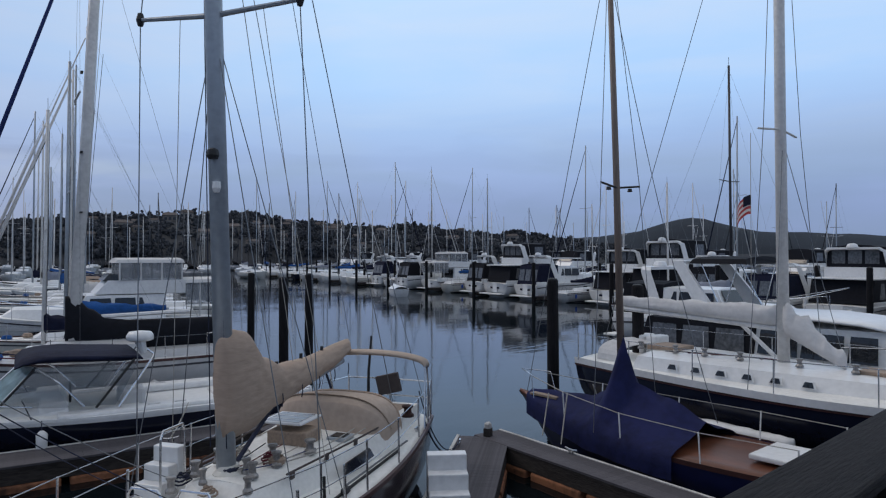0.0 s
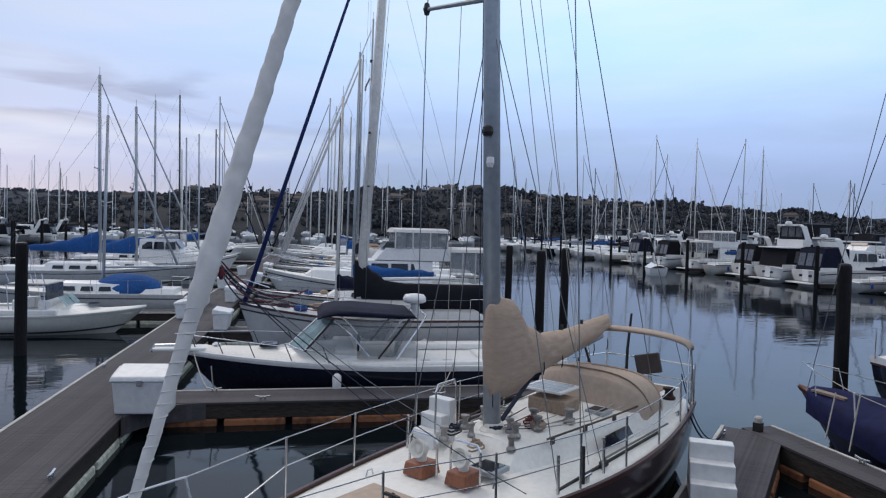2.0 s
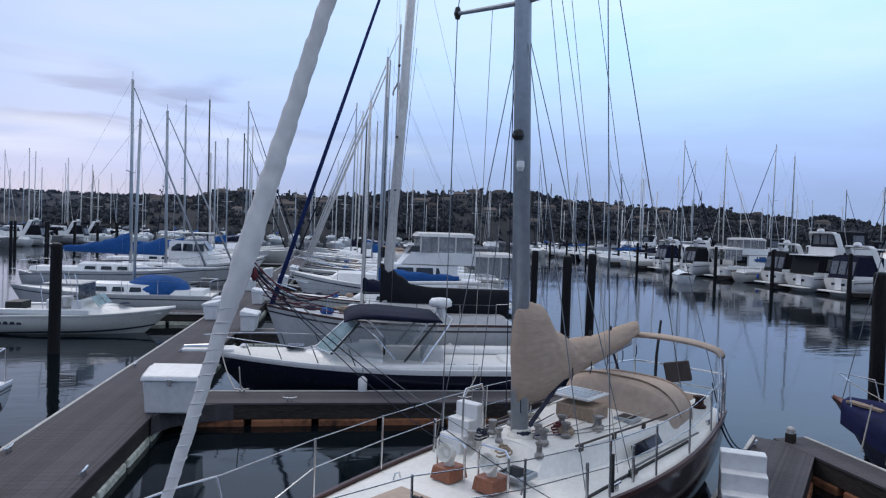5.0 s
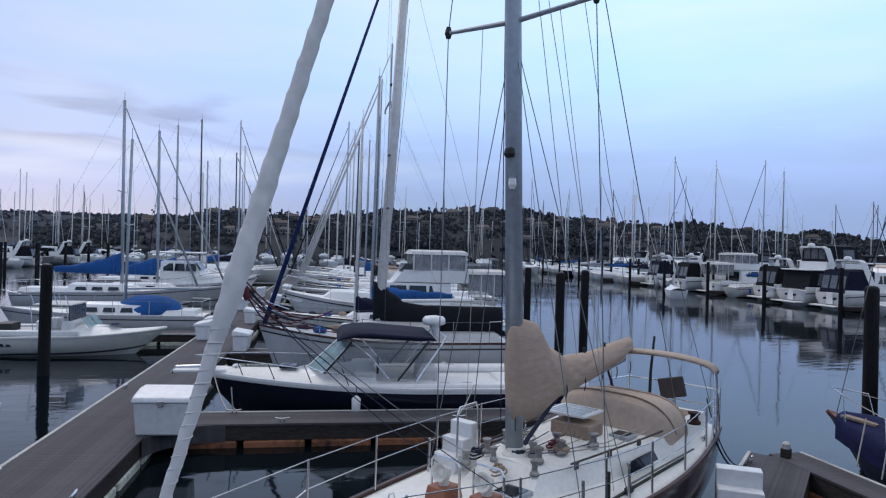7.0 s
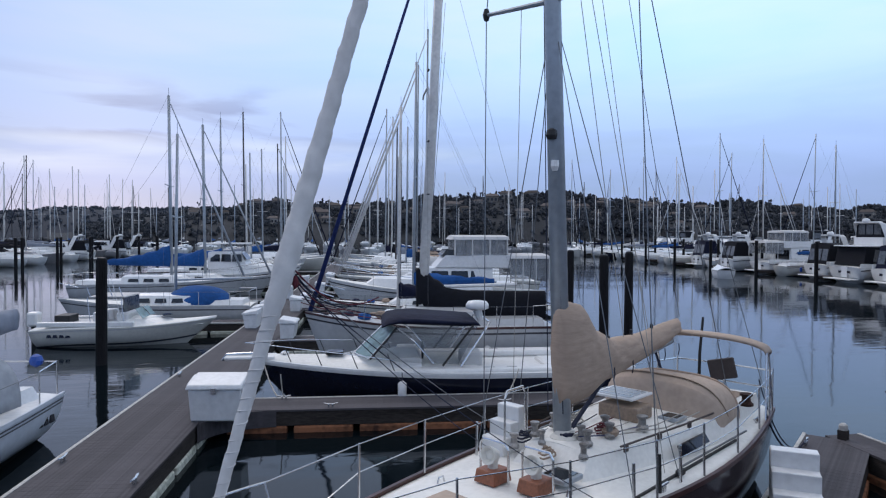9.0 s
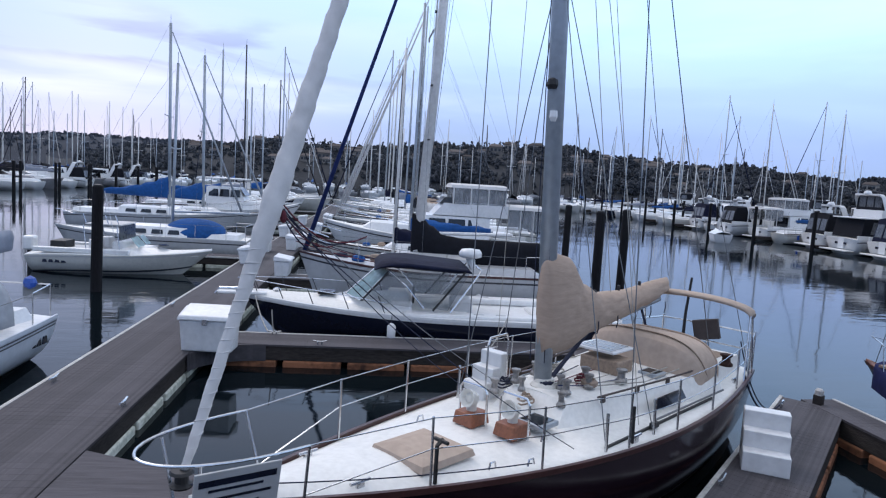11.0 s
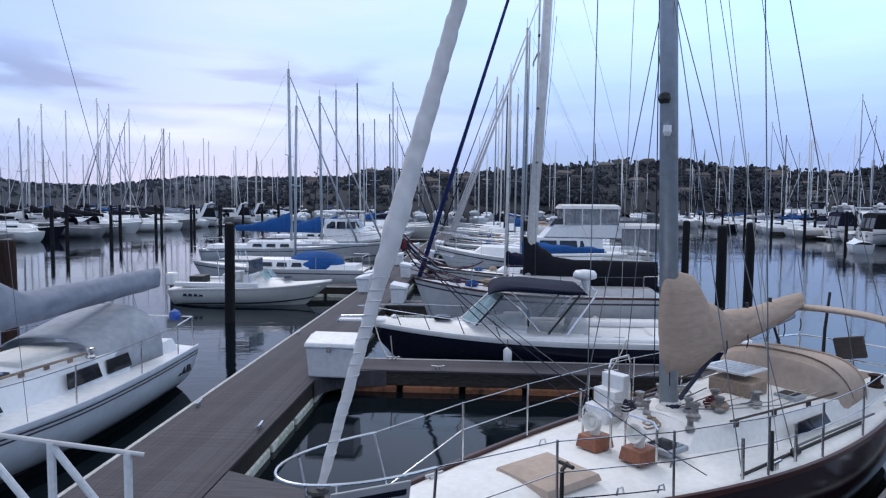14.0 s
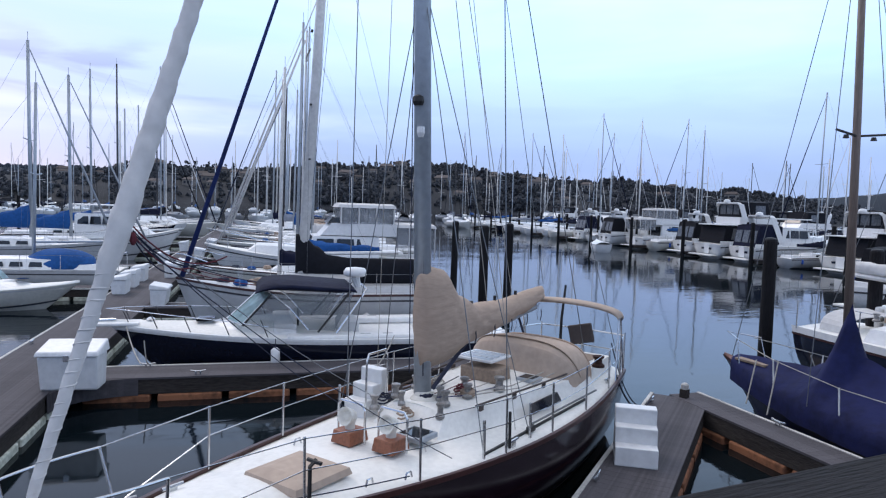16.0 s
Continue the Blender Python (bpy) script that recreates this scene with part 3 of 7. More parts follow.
house = house_proto()
first = True
for k in range(56):
    az = rng.uniform(-6, 52) if k % 3 else rng.uniform(8, 36)
    p = hill_point(az, rng.uniform(0.15, 0.95))
    m = pose(p.x, p.y, p.z + 0.4, 0, 0, -az + rng.uniform(-30, 30)) @ Matrix.Scale(rng.uniform(0.5, 1.0), 4)
    if first:
        house.matrix_basis = m
        first = False
    else:
        o = copy_thing(house, m)
        o.matrix_basis = m

# ---------------- docks ----------------


def plank_deck(name, m, x0, x1, y0, y1, label, along="x", w=0.145, top=DZ, floats=True, fmat=None, fsides=(-1, 1)):
    """A floating dock: planks laid across, stringers, rub boards and floats."""
    d = thing(name, m, label, "dock", "floating docks")
    d["kind"] = "structure"
    part("stringer", cube(x0, x1, y0 + 0.02, y0 + 0.10, top - 0.32, top - 0.036, 0.008), BEAM, d)
    part("stringer", cube(x0, x1, y1 - 0.10, y1 - 0.02, top - 0.32, top - 0.036, 0.008), BEAM, d)
    part("frame", cube(x0 + 0.05, x1 - 0.05, y0 + 0.12, y1 - 0.12, top - 0.26, top - 0.06), BEAM, d)
    for y in (y1,):
        part("edge_strip", cube(x0, x1, y - 0.03, y + 0.03, top - 0.05, top + 0.012, 0.006), EDGE, d)
    if floats:
        x = x0 + 0.3
        while x < x1 - 0.8:
            l = min(1.15, x1 - x - 0.1)
            for sgn in fsides:
                yc = y0 + 0.15 if sgn < 0 else y1 - 0.15
                part("float", cube(x, x + l, yc - 0.16, yc + 0.16, -0.25, top - 0.325, 0.03), fmat or FLOAT, d)
            x += 1.28
    return d


def lay_planks(d, x0, x1, y0, y1, w, near, top=DZ):
    """Planks across the dock as parts; those past the near stretch are joined."""
    n = int((x1 - x0) / w)
    me = None
    far = bmesh.new()
    for i in range(n):
        x = x0 + i * w
        dz = 0.002 * math.sin(i * 12.9898)
        if x < near:
            if me is None:
                bm = box(bmesh.new(), 0.0009, w - 0.0009, y0 + 0.01, y1 - 0.01, -0.035, 0.0)
                me = bpy.data.meshes.new("plank")
                bm.to_mesh(me)
                bm.free()
                me.materials.append(PLANK)
            o = new("plank", me)
            o.parent = d
            o.location = (x, 0, top + dz)
        else:
            box(far, x + 0.004, x + w - 0.004, y0 + 0.01, y1 - 0.01, top - 0.035 + dz, top + dz)
    if len(far.verts):
        tagged(part("planks", far, PLANK, d), kind="stuff")
    else:
        far.free()


PLANKS = []   # laid last


def dock(name, m, x0, x1, y0, y1, label, near=1e9, **kw):
    d = plank_deck(name, m, x0, x1, y0, y1, label, **kw)
    PLANKS.append((d, x0, x1, y0, y1, near))
    return d


UP = 90   # docks are built along local x; this turns them along the walkway
walkway = dock("dock_walkway", at(0, 0, 0, UP), -8, 92, -0.70, 0.95, "weathered grey plank walkway floating between the slips", near=24)
# landing beside the bow, with its slanted corner
bm = bmesh.new()
lo = [(0.71, -8.0), (2.35, -8.0), (2.35, -1.22), (0.71, -0.52)]
va = [bm.verts.new((x, y, DZ - 0.002)) for x, y in lo]
vb = [bm.verts.new((x, y, DZ - 0.3)) for x, y in lo]
bm.faces.new(va)
bm.faces.new(vb[::-1])
for i in range(4):
    bm.faces.new((va[i], vb[i], vb[(i + 1) % 4], va[(i + 1) % 4]))
landing = tagged(part("dock_landing", bm, PLANK), "weathered plank landing at the foot of the gangway", "dock", kind="structure")
landing.matrix_basis = DOCK
# corner gusset by the first finger
bm = bmesh.new()
lo = [(0.71 + 1.25 * (1 - math.sin(a_)), 4.67 - 0.95 * (1 - math.cos(a_))) for a_ in [math.pi / 2 * k / 8 for k in range(9)]] + [(0.71, 4.67)]
va = [bm.verts.new((x, y, DZ - 0.003)) for x, y in lo]
vb = [bm.verts.new((x, y, DZ - 0.33)) for x, y in lo]
bm.faces.new(va[::-1])
bm.faces.new(vb)
for i in range(10):
    bm.faces.new((va[i], va[(i + 1) % 10], vb[(i + 1) % 10], vb[i]))
bmesh.ops.recalc_face_normals(bm, faces=bm.faces[:])
gus = tagged(part("dock_gusset", bm, PLANK), "rounded plank corner of the dock", "dock", kind="structure")
gus.matrix_basis = DOCK

finger = dock("dock_finger", at(0.71, 5.02), 0, 8.35, -0.34, 0.62, "grey plank finger dock on rusty floats", fmat=RUST)
finger2 = dock("dock_finger", pose(1.9, 4.05, 0, 0, 0, 38), 0, 8.75, -1.0, 0.0, "grey plank finger dock beside the cream-decked yacht", fmat=RUST)
spur = dock("dock_spur", pose(9.35, 9.2, 0, 0, 0, -96.5), 0, 8.5, -0.33, 0.33, "narrow plank dock on rusty brown floats", fmat=RUST)
for k in range(1, 6):
    dock("dock_finger", at(0.71, 5.02 + 8.6 * k), 0, 9.15, -0.5, 0.5, "grey plank finger dock between two slips", near=0 if k > 1 else 1e9)
for k in range(1, 6):
    dock("dock_finger", at(-0.96, 9.6 + 8.6 * k, 0, 180), 0, 7.0, -0.45, 0.45, "grey plank finger dock between two slips", near=0)

# ---------------- piles ----------------


def pile_proto(name, r, top, material, label):
    p = thing(name, Matrix(), label, "pile", "mooring piles")
    prof = [(r * 1.05, -1.2), (r * 1.03, 0.3), (r, top * 0.6), (r * 0.98, top - 0.04), (r * 0.90, top)]
    part("shaft", lathe(prof, 14), material, p, smooth=False)
    part("cap", lathe([(r * 0.86, top - 0.01), (r * 0.80, top + 0.03), (r * 0.3, top + 0.05)], 14), RUBBER, p)
    return p


def place_many(proto, ms):
    out = [proto]
    proto.matrix_basis = ms[0]
    for m in ms[1:]:
        o = copy_thing(proto, m)
        o.matrix_basis = m
        out.append(o)
    return out


PILES = [(-4.75, 21.6, 1.0), (10.7, 19.7, 1.02), (12.9, 21.8, 1.03), (13.5, 27.7, 1.0), (14.0, 11.2, 1.05), (15.6, 9.6, 1.0)]
place_many(pile_proto("mooring_pile", 0.155, 3.13, PILE, "tall black creosoted timber mooring pile standing in the water"),
           [pose(x, y, 0, random.uniform(-.6, .6), random.uniform(-.6, .6), random.uniform(0, 90)) @ Matrix.Diagonal((1, 1, s, 1)) for x, y, s in PILES])
place_many(pile_proto("brown_pile", 0.20, 3.2, PILEBR, "reddish-brown timber pile with worn bark"), [pose(-8.6, 16.2, 0) @ Matrix.Diagonal((0.9, 0.9, 0.91, 1))])

# ---------------- generic boats ----------------


def window(x0, x1, y, z0, z1, tilt, side, material=SMOKE):
    bm = bmesh.new()
    co = [(x0, y, z0), (x1, y, z0), (x1 - 0.04, y - tilt, z1), (x0 + 0.04, y - tilt, z1)]
    a = [bm.verts.new((x, side * (yy + 0.012), z)) for x, yy, z in co]
    b = [bm.verts.new((x, side * (yy - 0.01), z)) for x, yy, z in co]
    bm.faces.new(a)
    bm.faces.new(b[::-1])
    for i in range(4):
        bm.faces.new((a[i], b[i], b[(i + 1) % 4], a[(i + 1) % 4]))
    bmesh.ops.recalc_face_normals(bm, faces=bm.faces[:])
    return bm


def sailboat(name, label, L=10, B=3.1, hull=GEL, stripe=BOOT, cover=BLUECAN, mast=ALU, mh=12.5, zb=1.35, zm=1.05, zs=0.95,
             furl=None, hood=None, mr=0.075, mx=0.56, detail=1, cd=0.75, rake=0.12, group="sailing boats", roof=(0.30, 0.70), top=GEL, wins=True):
    b = thing(name, Matrix(), label, "sailboat", group)
    h = Hull(L, B, zb, zm, zs, stern=0.72, tm=0.4, p=1.7, over=L * 0.11)
    qw = 0.62
    part("hull", h.skin(0, 1, 20, 7), hull, b, smooth=True)
    if detail:
        part("boot_stripe", h.band(-zm + 0.16, -zm + 0.06, 0.006, 20), stripe, b)
    if detail and wins:
        part("sheer_stripe", h.band(-0.12, -0.17, 0.006, 20), stripe, b)
    elif detail:
        for z in (-0.06, -0.12):
            part("sheer_stripe", h.band(z, z - 0.028, 0.006, 24), stripe, b)
    part("deck", h.deck(0.02, 0.05, nu=16, nv=6), DECK if top is GEL else top, b)
    if detail:
        part("toe_rail", cap_rail(h, 0.04, 0.04), hull if detail < 2 else TEAK, b)
    z0 = h.sheer(0.5) - 0.05
    zt = z0 + 0.42
    part("coachroof", trunk(L * roof[0], L * roof[1], B * 0.34, B * 0.18, z0, zt, 0.05, 0.7), top, b)
    for side in (1, -1):
        if not detail:
            part("window", window(L * 0.35, L * 0.56, B * 0.31 - 0.04, z0 + 0.14, z0 + 0.32, 0.05, side), SMOKE, b)
        for k in range(3 if detail and wins else 0):
            x = L * (0.34 + 0.085 * k)
            y = B * (0.335 - 0.02 * k) - 0.04
            part("window", window(x, x + L * 0.06, y, z0 + 0.14, z0 + 0.32, 0.05, side), SMOKE, b)
    # cockpit coaming and well
    part("coaming", trunk(L * 0.04, L * 0.31, B * 0.30, B * 0.33, z0 - 0.05, z0 + 0.22, 0.05, 0.02, 0.0), top, b)
    xm = L * mx
    part("mast", rod([(xm, 0, z0), (xm - rake * 0.5, 0, mh * 0.5), (xm - rake, 0, mh)], mr, 8, mr * 0.8), mast, b, smooth=True)
    if detail:
        part("masthead", rod([(xm - rake, 0, mh), (xm - rake, 0, mh + 0.45)], 0.012, 4), WIRE, b)
    zs_ = mh * 0.56
    part("spreader", rod([(xm - 0.1, -B * 0.27, zs_ + 0.06), (xm - 0.05, 0, zs_), (xm - 0.1, B * 0.27, zs_ + 0.06)], 0.028, 5), mast, b)
    part("boom", rod([(xm - 0.1, 0, z0 + 1.05), (xm - L * 0.40, 0, z0 + 1.12)], 0.05, 6), mast, b)
    if cover:
        part("sail_cover", sail_cover((xm - 0.02, 0, z0 + 0.95), (xm - L * 0.39, 0, z0 + 1.05), cd, 0.22, 0.35, 14, seed=L), cover, b, smooth=True)
    fr = (L - 0.15, 0, zb + 0.05)
    if furl:
        part("furled_sail", rod([fr, (xm + 0.1 - rake, 0, mh * 0.96)], 0.07, 7, 0.03), furl, b, smooth=True)
    else:
        part("forestay", rod([fr, (xm - 0.05, 0, mh * 0.97)], 0.005, 4), WIRE, b)
    part("backstay", rod([(0.05, 0, zs + 0.1), (xm - 0.15, 0, mh)], 0.005, 4), WIRE, b)
    for side in (1, -1) if detail else ():
        part("shroud", rod([(xm - 0.1, side * B * 0.44, z0), (xm - 0.1, side * B * 0.27, zs_ + 0.06), (xm - 0.12, 0, mh * 0.97)], 0.004, 4), WIRE, b)
    if detail:
        part("pulpit", rod([(L * 0.88, h.half(0.88), h.sheer(0.88) + 0.6), (L * 0.97, 0.12, zb + 0.66), (L * 1.0, 0, zb + 0.66), (L * 0.97, -0.12, zb + 0.66), (L * 0.88, -h.half(0.88), h.sheer(0.88) + 0.6)], 0.015, 5), STEEL, b)
    if detail:
        part("pushpit", rod([(L * 0.1, h.half(0.1) - 0.05, zs + 0.62), (0.05, h.half(0) - 0.1, zs + 0.62), (0.05, -h.half(0) + 0.1, zs + 0.62), (L * 0.1, -h.half(0.1) + 0.05, zs + 0.62)], 0.015, 5), STEEL, b)
    for side in (1, -1) if detail else ():
        for x, y in ((L * 0.1, h.half(0.1) - 0.05), (0.05, h.half(0) - 0.1)):
            part("pushpit_leg", rod([(x, side * y, zs), (x, side * y, zs + 0.62)], 0.013, 5), STEEL, b)
        part("lifeline", rod([p + Vector((0, 0, 0.58)) for p in h.rail(0, 0, 0.1, 0.88, 0.05, side, 8)], 0.007, 4), WIRE, b)
        for t in (0.25, 0.42, 0.6, 0.76):
            y = side * (h.half(t) - 0.05)
            part("stanchion", rod([(t * L, y, h.sheer(t)), (t * L, y, h.sheer(t) + 0.6)], 0.012, 4), STEEL, b)
    for k in range(4 if detail == 2 else 0):
        x = L * (0.12 + 0.17 * k)
        part("fender", lathe([(0.02, 0.0), (0.10, 0.05), (0.10, 0.40), (0.02, 0.46)], 8, Matrix.Translation((x, (1 if k % 2 else -1) * (h.half(x / L) + 0.08), 0.45))), WHITECAN if k % 3 else BLUEPL, b)
        part("halyard", rod([(xm - 0.09, 0.03 * (k - 1.5), z0 + 0.4), (xm - rake - 0.05, 0.02 * (k - 1.5), mh * (0.95 - 0.1 * k))], 0.008, 4), DROPE if k % 2 else ROPE, b)
        part("deck_gear", lathe([(0.16, 0), (0.20, 0.06), (0.15, 0.16), (0.05, 0.18)], 8, Matrix.Translation((L * (0.62 + 0.07 * k), 0.22 * (-1) ** k, h.sheer(0.7) + 0.05))), (ROPE, RAWTEAK, BLUECAN, DROPE)[k], b)
    if hood:
        part("spray_hood", arch_cover(L * 0.27, L * 0.36, B * 0.30, B * 0.27, z0 + 0.1, 0.95, 0.45, 5, 10), hood, b)
    return b


def motorboat(name, label, L=10, B=3.5, hull=GEL, fly=True, canvas=NAVYCAN, arch=True, cabin_h=1.15, zb=1.75, zm=1.15, zs=1.0, hardtop=False, group="motor boats", glass=SMOKE):
    b = thing(name, Matrix(), label, "motorboat", group)
    h = Hull(L, B, zb, zm, zs, stern=0.93, tm=0.35, p=2.1, over=L * 0.13, flare=0.45)
    part("hull", h.skin(0, 1, 20, 7), hull, b, smooth=True)
    part("rub_rail", h.band(-0.16, -0.22, 0.02, 20), BOOT, b)
    part("waterline_stripe", h.band(-zm + 0.14, -zm + 0.03, 0.006, 20), BOOT, b)
    part("deck", h.deck(0.03, 0.05, nu=16, nv=6), DECK, b)
    z0 = zm - 0.05
    part("fore_cabin", trunk(L * 0.50, L * 0.86, B * 0.40, B * 0.16, z0 + 0.05, z0 + 0.62, 0.0, 0.9, 0.1), GEL, b)
    zc = z0 + cabin_h
    part("saloon", trunk(L * 0.24, L * 0.60, B * 0.41, B * 0.36, z0, zc, 0.0, 0.75, 0.05, 0.14), GEL, b)
    for side in (1, -1):
        for k in range(3):
            x = L * (0.26 + 0.09 * k)
            part("side_window", window(x, x + L * 0.082, B * 0.398 - 0.05, zc - 0.60, zc - 0.12, 0.07, side, glass), glass, b)
    bm = bmesh.new()
    for v in ((L * 0.60 - 0.36, -B * 0.29, zc - 0.52), (L * 0.60 - 0.36, B * 0.29, zc - 0.52), (L * 0.60 - 0.70, B * 0.26, zc - 0.05), (L * 0.60 - 0.70, -B * 0.26, zc - 0.05)):
        bm.verts.new(v)
    bm.faces.new(bm.verts[:])
    bmesh.ops.translate(bm, vec=(0.03, 0, 0.03), verts=bm.verts[:])
    bmesh.ops.solidify(bm, geom=bm.faces[:], thickness=0.02)
    part("windscreen", bm, glass, b)
    part("saloon_door", cube(L * 0.24 - 0.015, L * 0.24 + 0.02, -B * 0.30, B * 0.30, z0 + 0.1, zc - 0.16, 0.008), glass, b)
    part("cockpit_shade", cube(L * 0.05, L * 0.22, -B * 0.36, B * 0.36, zs - 0.05, zs + 0.01), GREYHULL, b)
    for side in (1, -1):
        part("cockpit_side", cube(0.05, L * 0.26, side * B * 0.44 - 0.05, side * B * 0.44 + 0.05, zs - 0.1, zs + 0.24, 0.03), GEL, b)
        for x in (0.55, 0.68):
            part("port", window(L * x, L * x + 0.5, h.half(x) - 0.05, zm - 0.42, zm - 0.28, -0.03, side, glass), glass, b)
    part("name_bar", cube(-0.012, 0.0, -0.7, 0.7, 0.62, 0.76), NAVY, b)
    part("swim_platform", cube(-0.7, 0.02, -B * 0.40, B * 0.40, 0.22, 0.30, 0.02), DECK, b)
    part("transom_door", cube(-0.02, 0.06, -0.35, 0.35, 0.35, zs + 0.05, 0.015), GEL, b)
    if fly:
        part("flybridge", trunk(L * 0.16, L * 0.50, B * 0.40, B * 0.32, zc + 0.04, zc + 0.62, 0.0, 0.5, 0.0, -0.02), GEL, b)
        part("fly_screen", trunk(L * 0.40, L * 0.47, B * 0.30, B * 0.28, zc + 0.60, zc + 0.88, 0.0, 0.22, 0.0, 0.05), SMOKE, b)
        top = zc + 0.62
        if canvas:
            part("cockpit_enclosure", trunk(L * 0.03, L * 0.25, B * 0.42, B * 0.40, zs + 0.12, zc + 0.02, 0.25, 0.0, 0.04, 0.05), canvas, b, "dark canvas cockpit enclosure")
            for side in (1, -1):
                for k in range(2):
                    part("curtain_window", window(L * (0.07 + 0.09 * k), L * (0.145 + 0.09 * k), B * 0.412, zs + 0.35, zc - 0.15, 0.035, side, VINYL), VINYL, b)
            part("bridge_overhang", cube(L * 0.02, L * 0.26, -B * 0.42, B * 0.42, zc + 0.03, zc + 0.11, 0.03), GEL, b)
            part("canvas_enclosure", trunk(L * 0.17, L * 0.42, B * 0.38, B * 0.34, top - 0.02, top + 1.0, 0.05, 0.25, 0.12, 0.06), canvas, b)
            for side in (1, -1):
                for k in range(2):
                    x = L * (0.19 + 0.10 * k)
                    part("clear_panel", window(x, x + L * 0.085, B * 0.365, top + 0.15, top + 0.8, 0.045, side, VINYL), VINYL, b)
            for k in (-1, 0, 1):
                part("aft_panel", cube(L * 0.17 + 0.005, L * 0.17 + 0.05, k * B * 0.22 - B * 0.09, k * B * 0.22 + B * 0.09, top + 0.18, top + 0.86), VINYL, b)
    else:
        top = zc
        if canvas:
            for k in (-1, 0, 1):
                m_ = Matrix.Translation((L * 0.02 + 0.16, k * B * 0.25, (zs + zc) / 2 + 0.05)) @ Matrix.Rotation(math.atan2(0.35, zc + 0.12 - zs), 4, "Y")
                part("aft_panel", box(bmesh.new(), -0.03, 0.01, -B * 0.10, B * 0.10, -0.4, 0.4, m_), VINYL, b)
            part("cockpit_canvas", trunk(L * 0.02, L * 0.27, B * 0.40, B * 0.40, zs, zc + 0.12, 0.35, 0.0, 0.1, 0.08), canvas, b)
            for side in (1, -1):
                part("clear_panel", window(L * 0.08, L * 0.24, B * 0.392, zs + 0.25, zc - 0.1, 0.055, side, VINYL), VINYL, b)
        if hardtop:
            part("hardtop", cube(L * 0.2, L * 0.56, -B * 0.36, B * 0.36, zc + 0.55, zc + 0.63, 0.03), GEL, b)
            for x, y in ((0.22, 1), (0.22, -1), (0.52, 1), (0.52, -1)):
                part("post", rod([(L * x, y * B * 0.33, zc - 0.1), (L * x, y * B * 0.33, zc + 0.56)], 0.025, 5), STEEL, b)
    if arch:
        zt = top + (0.95 if fly else 0.75)
        path = [(L * 0.23, 0.42, z0 + 0.3), (L * 0.15, 0.38, zt - 0.14), (L * 0.14, 0.33, zt), (L * 0.14, -0.33, zt), (L * 0.15, -0.38, zt - 0.14), (L * 0.23, -0.42, z0 + 0.3)]
        ring = [[Vector((x + dx, y * B, z + dz)) for dx, dz in ((0, -0.05), (0.5, -0.09), (0.5, 0.02), (0, 0.05))] for x, y, z in path]
        bm = bmesh.new()
        vv = [[bm.verts.new(q) for q in r_] for r_ in ring]
        for a_, b_ in zip(vv, vv[1:]):
            for j in range(4):
                bm.faces.new((a_[j], a_[(j + 1) % 4], b_[(j + 1) % 4], b_[j]))
        bmesh.ops.recalc_face_normals(bm, faces=bm.faces[:])
        part("radar_arch", bm, GEL, b)
        part("radar", lathe([(0.28, 0), (0.30, 0.08), (0.24, 0.2), (0.1, 0.24)], 10, Matrix.Translation((L * 0.13 + 0.2, 0, zt))), GEL, b)
        part("aerial", rod([(L * 0.15, B * 0.3, zt - 0.1), (L * 0.08, B * 0.32, zt + 2.4)], 0.012, 4), GEL, b)
    part("bow_rail", rod([(L * 0.55, h.half(0.55) - 0.08, h.sheer(0.55) + 0.55), (L * 0.78, h.half(0.78) - 0.06, h.sheer(0.78) + 0.65), (L * 0.99, 0, zb + 0.7), (L * 0.78, -h.half(0.78) + 0.06, h.sheer(0.78) + 0.65), (L * 0.55, -h.half(0.55) + 0.08, h.sheer(0.55) + 0.55)], 0.016, 5), STEEL, b)
    for side in (1, -1):
        for t in (0.55, 0.66, 0.78, 0.9):
            y = side * max(0.03, h.half(t) - 0.07)
            part("rail_post", rod([(t * L, y, h.sheer(t)), (t * L, y, h.sheer(t) + 0.60)], 0.012, 4), STEEL, b)
    return b


def dock_box_proto():
    b = thing("dock_box", Matrix(), "white fibreglass dock box with a sloped lid on the planks", "dock box", "dock boxes")
    bm = bmesh.new()
    # front face slopes; x across, y back
    lo = [(-0.50, -0.22), (0.50, -0.22), (0.50, 0.30), (-0.50, 0.30)]
    va = [bm.verts.new((x, y, 0.0)) for x, y in lo]
    vb = [bm.verts.new((x * 1.04, y - (0.10 if y < 0 else -0.02), 0.52)) for x, y in lo]
    bm.faces.new(va[::-1])
    bm.faces.new(vb)
    for i in range(4):
        bm.faces.new((va[i], va[(i + 1) % 4], vb[(i + 1) % 4], vb[i]))
    part("body", bevelled(bm, 0.03), BOXW, b)
    bm = bmesh.new()
    va = [bm.verts.new(c) for c in ((-0.56, -0.37, 0.525), (0.56, -0.37, 0.525), (0.56, 0.36, 0.525), (-0.56, 0.36, 0.525))]
    vb = [bm.verts.new(c) for c in ((-0.53, -0.34, 0.60), (0.53, -0.34, 0.60), (0.53, 0.34, 0.70), (-0.53, 0.34, 0.70))]
    bm.faces.new(va[::-1])
    bm.faces.new(vb)
    for i in range(4):
        bm.faces.new((va[i], va[(i + 1) % 4], vb[(i + 1) % 4], vb[i]))
    part("lid", bevelled(bm, 0.025), BOXW, b)
    part("latch", cube(-0.05, 0.05, -0.385, -0.36, 0.46, 0.56, 0.008), STEEL, b)
    return b


